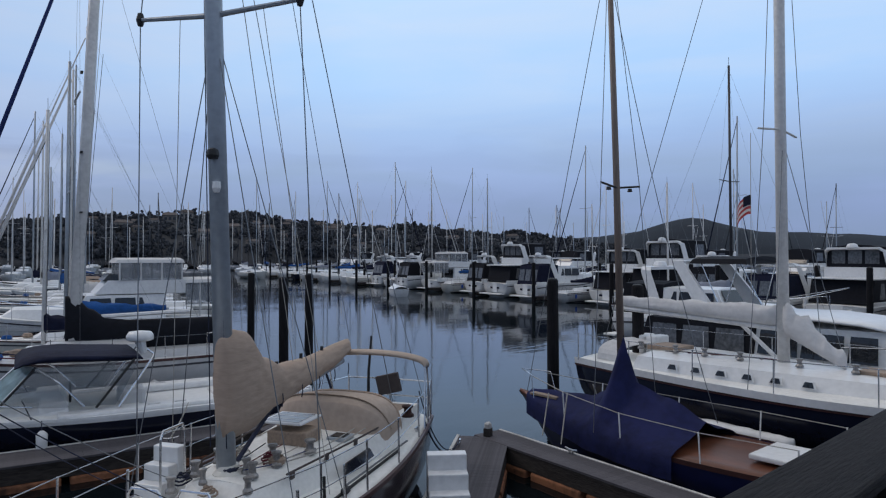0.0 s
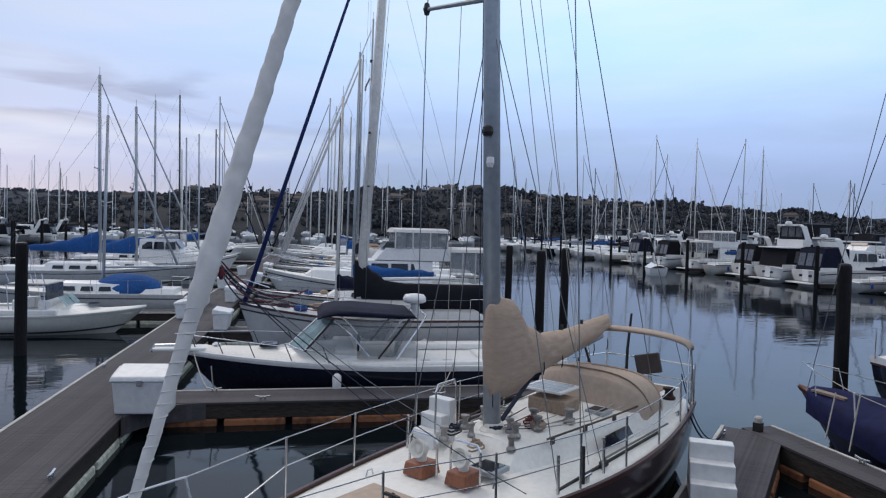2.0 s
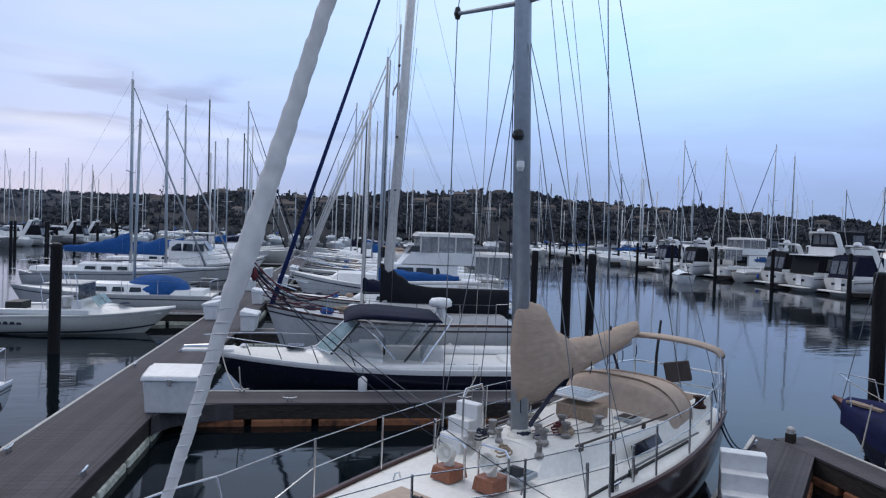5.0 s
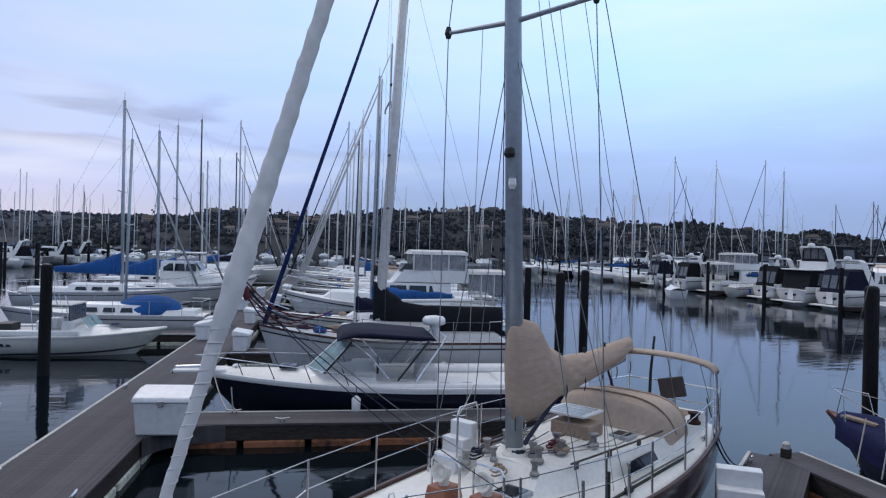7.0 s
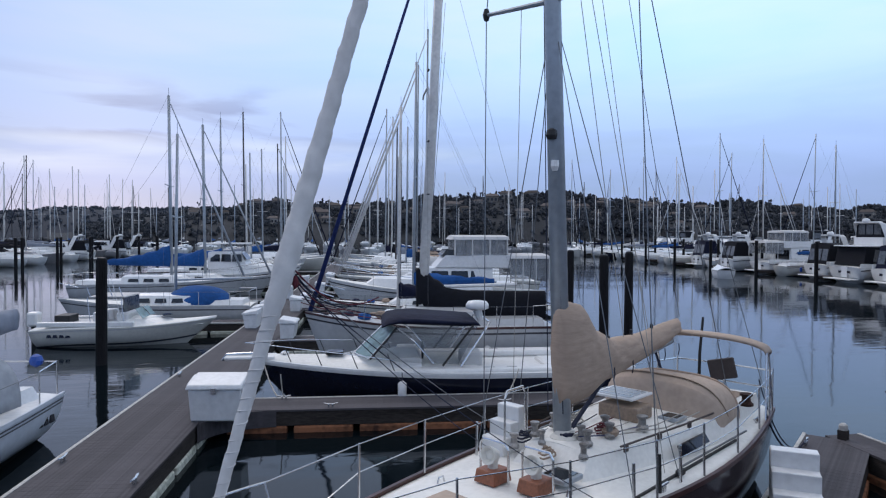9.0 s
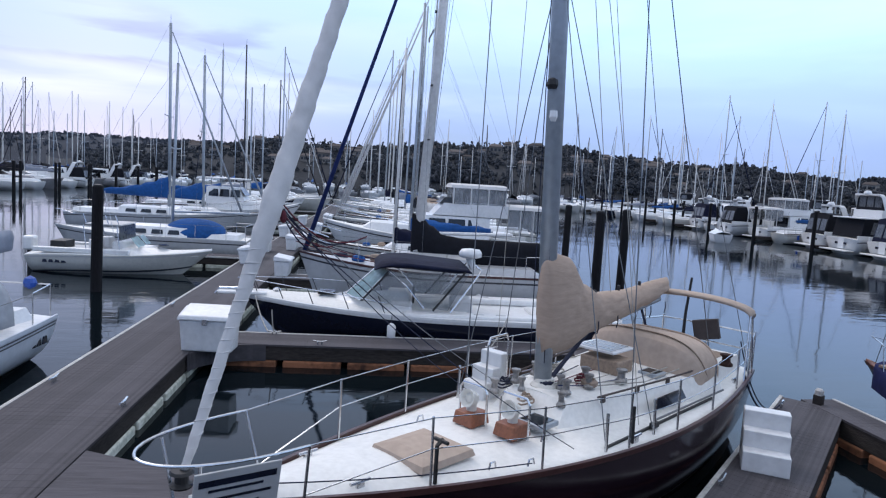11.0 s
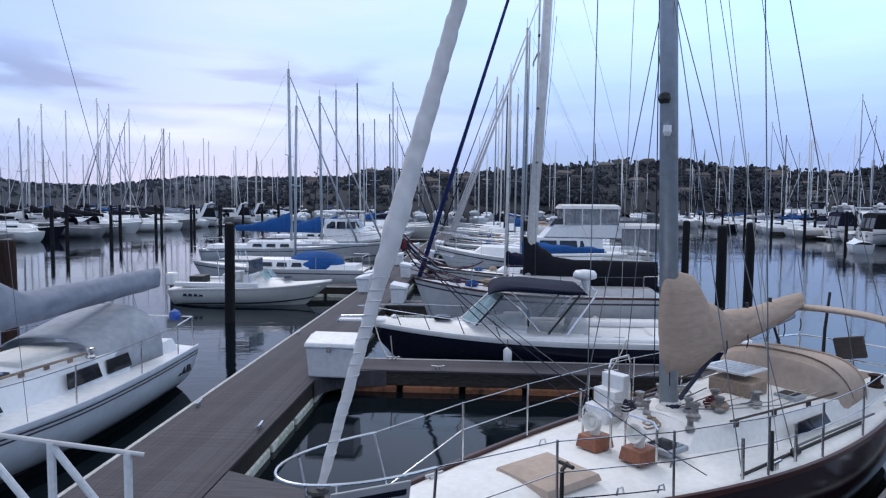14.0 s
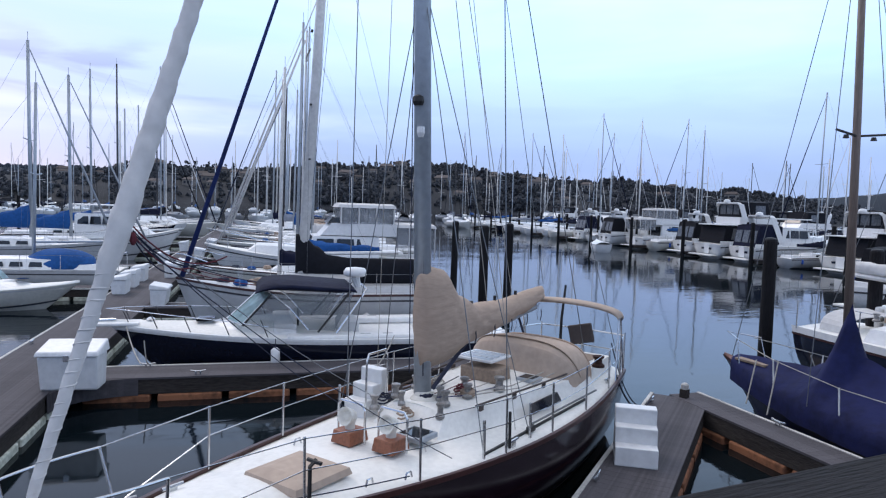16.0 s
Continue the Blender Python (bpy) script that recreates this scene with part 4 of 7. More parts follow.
boxes = [at(0.99, 4.18, DZ, -4), at(0.56, 5.42, DZ), at(-0.62, 16.5, DZ, -90), at(1.05, 13.95, DZ, 90), at(-0.62, 18.3, DZ, -90), at(-0.62, 20.3, DZ, -90), at(0.42, 21.6, DZ, 90),
         at(0.75, 23.0, DZ, 90), at(0.75, 30.4, DZ, 90), at(-0.75, 27.5, DZ, -90), at(0.75, 38.6, DZ, 90), at(0.75, 40.0, DZ, 90), at(-0.75, 36.4, DZ, -90)]
place_many(dock_box_proto(), [m @ Matrix.Diagonal((0.92, 0.92, 1.16, 1) if k == 0 else (0.76, 0.76, 0.76, 1) if k == 1 else (0.9, 0.8, 0.95, 1)) for k, m in enumerate(boxes)])

# ---------------- boats of the neighbouring slips ----------------
RNG = random.Random(11)
S1 = sailboat("sailboat", "cream sloop with teak rails and a blue sail cover", 10, 3.1, hull=CREAM, cover=BLUECAN, mh=12.5, detail=2)
S2 = sailboat("sailboat", "white sloop with a furled headsail and dark cover", 11.5, 3.4, cover=BLACKCAN, mh=15, furl=WHITECAN, hood=NAVYCAN, mast=WMAST, detail=2)
S3 = sailboat("sailboat", "dark-hulled sloop with a white sail cover", 9.5, 3.0, hull=NAVY, stripe=GEL, cover=WHITECAN, mh=11.5)
S4 = sailboat("sailboat", "cream sloop with a tan sail cover and hood", 12.5, 3.6, hull=CREAM, cover=TAN, mh=16.5, furl=WHITECAN, hood=TAN, mast=ALU)
S5 = sailboat("sailboat", "dull white cruising sloop with teak rails and navy cover", 8.5, 2.8, hull=GREYHULL, detail=2, cover=NAVYCAN, mh=10.5, mast=WMAST)
S6 = sailboat("sailboat", "white sloop with a dark mast and grey cover", 11, 3.3, cover=GREYCAN, mh=14, mast=DMAST, furl=None)
F1, F2, F3, F4, F5, F6 = [sailboat("sailboat", lb, L, B, hull=hu, stripe=BOOT if hu is not NAVY else GEL, cover=co, mh=mh, furl=fu, mast=ma, detail=0, mr=0.085) for lb, L, B, hu, co, mh, fu, ma in (
    ("white sloop with a blue cover in the far berths", 10, 3.1, GEL, BLUECAN, 12.5, None, ALU), ("white sloop with a furled headsail in the far berths", 11.5, 3.4, GEL, BLACKCAN, 15.5, WHITECAN, WMAST),
    ("dark-hulled sloop in the far berths", 9.5, 3.0, NAVY, WHITECAN, 11.5, None, ALU), ("cream sloop with a dark cover in the far berths", 12.5, 3.6, CREAM, NAVYCAN, 17, NAVYCAN, ALU),
    ("small white sloop in the far berths", 8.5, 2.8, GEL, NAVYCAN, 10.5, None, WMAST), ("white sloop with a dark mast in the far berths", 11, 3.3, GEL, GREYCAN, 14, BLACKCAN, DMAST))]
F7 = sailboat("sailboat", "dull grey sloop under black canvas in the far berths", 10.5, 3.2, hull=DULLHULL, cover=BLACKCAN, mh=13.5, hood=BLACKCAN, mast=WMAST, detail=0, mr=0.085, cd=1.1, top=DULLHULL)
FAR = [F1, F2, F3, F4, F5, F6, F7, F7]
SAIL = [S1, S2, S3, S4, S5, S6]
M1 = motorboat("motor_yacht", "white flybridge motor yacht with black cockpit canvas", 11.5, 3.9, canvas=BLACKCAN)
M2 = motorboat("motor_yacht", "white sedan cruiser with a black cockpit canvas", 9.5, 3.4, fly=False, canvas=BLACKCAN)
M3 = motorboat("motor_yacht", "white flybridge cruiser with clear vinyl enclosure", 10.5, 3.7, canvas=None, arch=False)
part("cockpit_roof", trunk(-0.3, 1.75, 1.52, 1.50, 2.72, 2.86, 0.08, 0.05, 0.08, 0.08), WHITECAN, M3, "white canvas cockpit roof")
for side in (1, -1):
    for k in range(3):
        part("clear_panel", cube(-0.2 + 0.64 * k, 0.40 + 0.64 * k, side * 1.46 - 0.006, side * 1.46 + 0.006, 1.75, 2.72), CLEAR, M3)
        part("enclosure_post", cube(-0.25 + 0.64 * k, -0.20 + 0.64 * k, side * 1.46 - 0.025, side * 1.46 + 0.025, 1.2, 2.74), WHITECAN, M3)
part("enclosure_roof", trunk(1.7, 4.5, 1.42, 1.36, 3.62, 3.76, 0.05, 0.1, 0.08, 0.08), WHITECAN, M3, "white canvas roof")
for side in (1, -1):
    for k in range(3):
        part("clear_panel", cube(1.85 + 0.84 * k, 2.62 + 0.84 * k, side * 1.37 - 0.006, side * 1.37 + 0.006, 2.86, 3.62), CLEAR, M3)
    for k in range(4):
        part("enclosure_post", cube(1.78 + 0.84 * k, 1.84 + 0.84 * k, side * 1.37 - 0.03, side * 1.37 + 0.03, 2.84, 3.66), WHITECAN, M3)
for x in (1.80, 4.36):
    for k in (-1, 0, 1):
        part("clear_panel", cube(x - 0.006, x + 0.006, 0.9 * k - 0.40, 0.9 * k + 0.40, 2.86, 3.62), CLEAR, M3)
M4 = motorboat("motor_yacht", "white express cruiser with a radar arch", 10, 3.5, fly=False, canvas=NAVYCAN, hardtop=True)
M5 = motorboat("motor_yacht", "white flybridge motor yacht with black enclosure", 12.5, 4.1, canvas=BLACKCAN)
MOTOR = [M1, M2, M3, M4, M5]
USED = set()


def berth(proto, m):
    """The prototype itself takes the first berth, copies the others."""
    if proto.name not in USED:
        USED.add(proto.name)
        proto.matrix_basis = m
        return proto
    return copy_thing(proto, m)


def slip(proto, r, s, turn):
    return berth(proto, at(r, s, 0, turn + RNG.uniform(-1.5, 1.5)))


# this walkway, right side past the second finger: bows to the walkway
for k, (p, s) in enumerate([(M3, 24.2), (S3, 28.0), (S4, 32.8), (S2, 36.6), (S4, 41.4), (S1, 45.2), (F5, 50.0), (F6, 53.6), (F2, 58), (F4, 62), (F1, 66), (F3, 70), (F2, 75), (F5, 80)]):
    L = 12.5 if p is S4 else 11.5 if p is S2 else 9.0 if p is S5 else 10.5
    slip(p, 1.5 + L, s, 180)
berth(S1, at(1.6 + 8.8, 19.2, 0, 180) @ Matrix.Scale(0.88, 4))
berth(S5, at(1.5 + 7.0, 15.2, 0, 180) @ Matrix.Scale(0.8, 4))
# left side, past the small runabout
for k, (p, s) in enumerate([(S6, 48.5), (S1, 43.0), (F3, 56), (F3, 53), (F5, 57), (F1, 61), (F4, 65), (F6, 68.5), (F2, 73), (F1, 78)]):
    slip(p, -1.6 - (12.5 if p is S4 else 11.5), s, 0)


def far_dock(name, r, s0, s1, label):
    dock(name, at(r, 0, 0, UP), s0, s1, -0.9, 0.9, label, near=-1e9, floats=False)


# the row across the fairway on the right
far_dock("dock_walkway", 54, -10, 130, "far plank walkway behind a row of motor yachts")
s, k = 2.0, 0
order = [M2, M3, M5, M4, M2, M5, M1, S5, M4, M5, M2, S1, M3, M2, S2, M4, F4, F5, F1, F2, F6, F3, F4, F1, F5]
fp = pile_proto("far_pile", 0.16, 3.3, PILE, "dark timber mooring pile at the end of a slip")
FARP = []
for k, p in enumerate(order):
    out = 41.5 + RNG.uniform(-0.6, 0.6)
    if p in MOTOR:
        berth(p, at(out + 0.8, s, 0, RNG.uniform(-1.5, 1.5)) @ Matrix.Diagonal((1, 1, 1.14, 1)))
    else:
        slip(p, out + 0.3, s, 0)
    s += 4.45
    if k % 2 == 1:
        dock("dock_finger", at(41.3, s - 2.2), 0, 11.8, -0.4, 0.4, "far finger dock low on the water", near=-1e9, floats=False)
        FARP.append(at(41.2, s - 2.2))
    else:
        FARP.append(at(44.5, s - 2.2))
# behind that walkway
s = 0.0
for k in range(26):
    p = RNG.choice([F2, M1, M5, M3, M1, M5, F2, F4])
    slip(p, 67.5, s, 180)
    s += RNG.uniform(4.4, 5.4)

# the row across the fairway on the left: sterns and bows to the fairway
far_dock("dock_walkway", -48, -20, 130, "far plank walkway among moored sailing boats")
s = 12.0
for k in range(24):
    p = RNG.choice([F2, F7, F3, F4, F7, F7, F6, M2, F7])
    L = {F4.name: 12.5, F2.name: 11.5}.get(p.name, 10)
    slip(p, -35.0 - RNG.uniform(0, 0.8), s, 180) if k % 3 else slip(p, -35.5 - L, s, 0)
    s += 4.5
    FARP.append(at(-34.4 + (1.6 if k % 2 else 0), s - 2.2))
s = 20.0
for k in range(22):
    p = RNG.choice(FAR)
    slip(p, -50.5, s, 180)
    s += RNG.uniform(4.6, 5.8)

# outer rows, a wood of masts before the ridge
for r, s0, n in ((-78, 30, 15), (-96, 50, 14), (88, 20, 16), (106, 40, 14)):
    s = s0
    for k in range(n):
        slip(RNG.choice(FAR), r, s, RNG.choice((0, 180)))
        s += RNG.uniform(6, 10)
for row, y in enumerate((112, 138, 165, 195)):
    for k in range(26 if row < 3 else 16):
        x = -75 + k * (6.6 if row < 3 else 10.7) + RNG.uniform(-2, 2)
        slip(RNG.choice(FAR), x, y + RNG.uniform(-3, 3), RNG.choice((90, -90)))
place_many(fp, FARP)

# ---------------- the cream-decked yacht in the foreground ----------------


def loft(rows, closed=True, smooth_caps=True):
    bm = bmesh.new()
    v = [[bm.verts.new(p) for p in r] for r in rows]
    k = len(rows[0])
    for a, b in zip(v, v[1:]):
        for j in range(k if closed else k - 1):
            bm.faces.new((a[j], a[(j + 1) % k], b[(j + 1) % k], b[j]))
    if closed:
        bm.faces.new(v[0][::-1])
        bm.faces.new(v[-1])
    bmesh.ops.recalc_face_normals(bm, faces=bm.faces[:])
    return bm




WINCH = mat("dull_bronze_chrome", (0.30, 0.29, 0.28), 0.35, metal=0.6, var=0.2, scale=20)


def winch(name, x, y, z, parent, r=0.07, material=STEEL):
    return part(name, lathe([(r * 1.1, 0), (r * 1.1, 0.03), (r * 0.7, 0.06), (r * 0.65, 0.12), (r, 0.15), (r, 0.17), (r * 0.4, 0.18)], 12, Matrix.Translation((x, y, z))), material, parent)


def yacht():
    b = thing("sailing_yacht", pose(7.47, 9.646, 0, 0, 0, 210), "cream-decked sailing yacht with dark maroon hull and tan canvas", "sailboat")
    h = Hull(9.1, 2.60, 1.43, 1.14, 1.12, stern=0.60, tm=0.39, p=1.92, over=1.5, draft=0.5, flare=0.2, x0=0.35)
    part("hull", h.skin(0, 1, 44, 12), MAROON, b, "glossy dark maroon hull", smooth=True)
    part("boot_stripe", h.band(-1.02, -1.10, 0.008, 40), GEL, b)
    part("deck", h.deck(0.015, 0.11, nu=40, nv=12), DECK, b, "cream non-skid deck", smooth=True)
    toe = part("toe_rail", cap_rail(h, 0.045, 0.035, 0.016), TEAK, b, "reddish varnished teak toe rail")
    # low trunk, windows, hand rails
    part("cabin_trunk", trunk(2.1, 5.6, 0.96, 0.50, 1.14, 1.45, 0.02, 0.35, 0.06, 0.10), DECK, b)
    for side in (1, -1):
        for x0, x1 in ((3.22, 4.05),):
            part("cabin_window", window(x0, x1, 0.925 - 0.03 * (x0 - 2.7), 1.275, 1.385, 0.05, side), SMOKE, b, "dark oblong cabin window")
        hr = part("hand_rail", rod([(2.6, side * 0.80, 1.53), (3.6, side * 0.76, 1.54), (4.9, side * 0.60, 1.52)], 0.013, 6), BAG, b, "dark weathered teak hand rail")
        for x in (2.7, 3.4, 4.1, 4.8):
            y = side * (0.80 - 0.085 * max(0, x - 2.6))
            part("rail_foot", cube(x - 0.04, x + 0.04, y - 0.014, y + 0.014, 1.44, 1.53, 0.006), BAG, hr)
    # fore hatch under a tan cover
    part("hatch_cover", loft([[(7.25 + cx * 0.35, 0.16 + cy * 0.35, 1.325) for cx, cy in ((-1, -1), (1, -1), (1, 1), (-1, 1))],
                              [(7.25 + cx * 0.33, 0.16 + cy * 0.33, 1.385) for cx, cy in ((-1, -1), (1, -1), (1, 1), (-1, 1))],
                              [(7.25 + cx * 0.19, 0.16 + cy * 0.19, 1.425) for cx, cy in ((-1, -1), (1, -1), (1, 1), (-1, 1))]]), TANFLAT, b, "tan canvas cover over the fore hatch")
    part("windlass_post", rod([(7.55, 0.62, 1.28), (7.55, 0.62, 1.62), (7.48, 0.62, 1.66)], 0.02, 6), RUBBER, b)
    part("post_handle", rod([(7.5, 0.54, 1.65), (7.5, 0.70, 1.65)], 0.018, 6), RUBBER, b)
    # two cowl vents on teak boxes, under steel hoops
    for cx, cy in ((6.24, -0.14), (6.16, 0.36)):
        bx = part("vent_box", cube(cx - 0.15, cx + 0.15, cy - 0.14, cy + 0.14, 1.30, 1.44, 0.012, taper=0.02), TEAKBOX, b, "teak dorade box")
        part("cowl_vent", lathe([(0.055, 0), (0.055, 0.06), (0.075, 0.12), (0.07, 0.17), (0.03, 0.20)], 12, Matrix.Translation((cx, cy, 1.44))), CREAM, bx)
        part("cowl_mouth", lathe([(0.06, 0), (0.088, 0.04), (0.10, 0.09), (0.085, 0.085), (0.03, 0.02)], 14, Matrix.Translation((cx + 0.0, cy, 1.575)) @ Matrix.Rotation(radians(80), 4, "Y")), CREAM, bx, "round cowl of the vent")
        part("guard_hoop", rod([(cx - 0.02, cy - 0.19, 1.30), (cx - 0.02, cy - 0.19, 1.66), (cx - 0.02, cy - 0.15, 1.72), (cx - 0.02, cy + 0.15, 1.72), (cx - 0.02, cy + 0.19, 1.66), (cx - 0.02, cy + 0.19, 1.30)], 0.014, 6), STEEL, b)
    for cx, cy, w in ((5.72, 0.36, 0.17), (3.30, 0.46, 0.14)):
        z = 1.47 if cx < 5.5 else 1.31
        hf = part("deck_hatch", cube(cx - w, cx + w, cy - w, cy + w, z, z + 0.06, 0.015), ALU, b)
        part("hatch_lens", cube(cx - w + 0.04, cx + w - 0.04, cy - w + 0.04, cy + w - 0.04, z + 0.055, z + 0.066), SMOKE, hf)
    # mast with its collar, winches and halyard tails
    part("mast", rod([(5.0, -0.10, 1.40), (5.10, -0.22, 6.6), (5.22, -0.38, 14.3)], 0.108, 16, 0.09), ALU, b, "grey anodised aluminium mast", smooth=True)
    part("mast_collar", lathe([(0.17, 0), (0.17, 0.05), (0.13, 0.09), (0.115, 0.14)], 14, Matrix.Translation((5.0, -0.08, 1.46))), CREAM, b)
    part("steaming_light", lathe([(0.055, -0.05), (0.07, -0.01), (0.06, 0.05), (0.02, 0.07)], 10, Matrix.Translation((5.18, -0.165, 5.05))), RUBBER, b, "black steaming light on the mast")
    part("deck_light", lathe([(0.03, -0.07), (0.05, -0.02), (0.045, 0.05)], 10, Matrix.Translation((5.16, -0.13, 4.70))), GEL, b, "small white deck light")
    for side in (1, -1):
        sp = part("spreader", rod([(5.10, -0.22, 6.62), (4.95, -0.22 + side * (1.0 if side > 0 else 1.14), 6.74)], 0.034, 8, 0.026), ALU, b)
        part("spreader_boot", lathe([(0.03, -0.07), (0.05, 0.0), (0.03, 0.08)], 8, Matrix.Translation((4.95, -0.22 + side * (1.0 if side > 0 else 1.14), 6.74))), RUBBER, sp)
        part("cap_shroud", rod([(5.0 if side > 0 else 5.28, side * 1.09, 1.18), (4.95, -0.22 + side * (1.0 if side > 0 else 1.14), 6.74), (5.20, -0.36, 13.0)], 0.007, 5), WIRE, b)
        part("fore_lower_shroud", rod([(5.45, side * 1.06, 1.18), (5.1, -0.21, 6.5)], 0.006, 5), WIRE, b)
        part("aft_lower_shroud", rod([(4.55, side * 1.14, 1.18), (5.1, -0.21, 6.5)], 0.006, 5), WIRE, b)
        for x, y in ((5.0, 1.12), (5.45, 1.06), (4.55, 1.14)):
            part("turnbuckle", rod([(x, side * y, 1.17), (x, side * (y - 0.01), 1.58)], 0.018, 6), RUBBER if x == 5.0 else STEEL, b)
        part("flag_halyard", rod([(4.75, side * 1.05, 1.3), (5.0, -0.2 + side * 0.55, 6.70)], 0.004, 4), ROPE, b)
    for y, z in ((-0.30, 12.6), (0.12, 11.0), (-0.05, 9.0)):
        part("halyard", rod([(5.09, y * 0.5 - 0.1, 1.8), (5.2, -0.3 + y * 0.3, z)], 0.006, 4), DROPE, b)
    part("topping_lift", rod([(1.15, -0.44, 2.56), (5.19, -0.36, 12.9)], 0.005, 4), WIRE, b)
    part("lazy_jack", rod([(2.4, -0.34, 2.45), (5.14, -0.28, 9.6)], 0.005, 4), ROPE, b)
    part("lazy_jack", rod([(3.4, -0.2, 2.5), (5.14, -0.28, 9.6)], 0.005, 4), ROPE, b)
    part("backstay", rod([(0.42, 0.1, 1.15), (5.19, -0.36, 13.1)], 0.008, 5), WIRE, b)
    part("split_backstay", rod([(0.5, 0.75, 1.15), (1.2, 0.15, 4.2)], 0.006, 4), WIRE, b)
    for cx, cy, z, r in ((5.06, 0.27, 1.50, 0.07), (4.62, 0.30, 1.50, 0.07), (5.2, -0.36, 1.50, 0.065), (4.72, -0.42, 1.50, 0.065), (4.95, 0.12, 1.5, 0.06), (5.35, -0.15, 1.48, 0.05)):
        winch("winch", cx, cy, z, b, r * 0.85, WINCH)
    for cx, cy, r in ((4.38, 0.10, 0.06), (4.05, 0.42, 0.07), (5.28, 0.36, 0.05), (5.52, -0.42, 0.055)):
        winch("winch", cx, cy, 1.50 if cx < 5 else 1.42, b, r, WINCH)
    for q, (cx, cy, mt) in enumerate(((4.55, 0.16, REDROPE), (4.42, -0.30, ROPE), (5.22, -0.52, DROPE), (5.50, 0.02, RAWTEAK))):
        loop = [(cx + (0.13 - 0.0022 * k) * math.cos(k * 0.42), cy + (0.10 - 0.0016 * k) * math.sin(k * 0.42), (1.525 if cx < 5 else 1.43) + 0.0022 * k + 0.008 * math.sin(k * 1.7 + q)) for k in range(48)]
        part("rope_coil", rod(loop, 0.011, 5), mt, b, "loosely coiled halyard tail")
    for q in range(5):
        y0 = -0.30 + 0.14 * q
        part("deck_line", rod([(5.02, y0 * 0.5, 1.56), (4.7, y0, 1.53), (4.2, y0 * 1.5 + 0.05 * math.sin(q * 3), 1.535), (3.95, y0 * 1.7, 1.535)], 0.007, 4), (ROPE, DROPE, REDROPE, ROPE, BLUEROPE)[q], b)
    for x, y in ((6.9, 0.72), (6.55, 0.9), (5.95, 0.62), (7.9, -0.2), (6.6, -0.55)):
        part("pad_eye", rod([(x - 0.05, y, 1.27), (x - 0.03, y, 1.33), (x + 0.03, y, 1.33), (x + 0.05, y, 1.27)], 0.010, 5), STEEL, b)
    for side in (-1,):
        hoop = [(5.25 + 0.22 * sgn, side * (0.62 - 0.02 * sgn), z) for sgn, z in ((-1, 1.38), (-1, 1.95), (-0.8, 2.03), (0.8, 2.03), (1, 1.95), (1, 1.36))]
        part("mast_pulpit", rod(hoop, 0.014, 6), STEEL, b, "stainless guard hoop beside the mast")
    for k in range(3):
        a = k * 2.1
        part("coiled_rope", lathe([(0.07, 0), (0.10, 0.02), (0.105, 0.07), (0.07, 0.10), (0.05, 0.05)], 9, Matrix.Translation((4.72 + 0.30 * math.cos(a), -0.05 + 0.38 * math.sin(a), 1.50))), DROPE if k % 3 == 0 else RAWTEAK, b)
    for y0, y1 in ((0.2, 0.52), (0.3, 0.66), (-0.25, -0.55)):
        part("control_line", rod([(4.7, y0, 1.53), (3.9, y1, 1.54), (2.5, y1, 1.55)], 0.008, 4), ROPE, b)
    # furled headsail on the forestay, fatter above the clew
    p0, p1 = Vector((9.42, -0.14, 1.66)), Vector((5.21, -0.37, 13.8))
    rows = []
    for i in range(361):
        u = i / 360
        r = lerp_table([(0, 0.030), (0.02, 0.040), (0.06, 0.045), (0.125, 0.056), (0.145, 0.080), (0.165, 0.090), (0.20, 0.080), (0.32, 0.066), (0.7, 0.047), (1, 0.028)], u)
        c = p0.lerp(p1, u)
        d = (p1 - p0).normalized()
        a = d.orthogonal().normalized()
        e = d.cross(a)
        row = []
        for j in range(24):
            t = 2 * math.pi * j / 24
            saw = (t / (2 * math.pi) + u * 42) % 1.0
            lap = 0.15 * (min(saw / 0.85, (1 - saw) / 0.15) - 0.5)
            crease = 0.07 * noise.noise(Vector((u * 60, math.cos(t) * 1.5, math.sin(t) * 1.5))) + 0.05 * noise.noise(Vector((u * 190, math.cos(t) * 3, math.sin(t) * 3)))
            row.append(c + (a * math.cos(t) + e * math.sin(t)) * r * (1 + lap + crease))
        rows.append(row)
    part("furled_headsail", loft(rows), WHITECAN, b, "furled white headsail wound round the forestay", smooth=True)
    d = (p1 - p0).normalized()
    a = d.orthogonal().normalized()
    e = d.cross(a)
    turns = []
    for i in range(330):
        u = 0.012 + 0.125 * i / 329
        r = lerp_table([(0, 0.029), (0.02, 0.039), (0.06, 0.044), (0.125, 0.056), (0.145, 0.080)], u)
        t = i * 0.30 + 0.5 * math.sin(i * 0.11)
        turns.append(p0.lerp(p1, u) + (a * math.cos(t) + e * math.sin(t)) * r)
    part("sheet_lashing", rod(turns, 0.006, 5), WHITECAN, b, "pale sheet wound round the furled sail")
    clew = p0.lerp(p1, 0.153) + Vector((-0.10, 0.05, 0))
    part("clew_knot", lathe([(0.010, -0.05), (0.026, -0.02), (0.024, 0.02), (0.010, 0.05)], 8, Matrix.Translation(clew)), REDROPE, b, "red sheet knot at the clew")
    for k, (dy, mt) in enumerate(((0.95, DROPE), (-0.90, DROPE), (-0.70, WIRE))):
        part("headsail_sheet", rod(sag(clew + Vector((-0.02 * k, 0, 0.02 * k)), (5.9 - 0.5 * k, dy, 1.28), 0.10, 12), 0.0048, 5), mt, b)
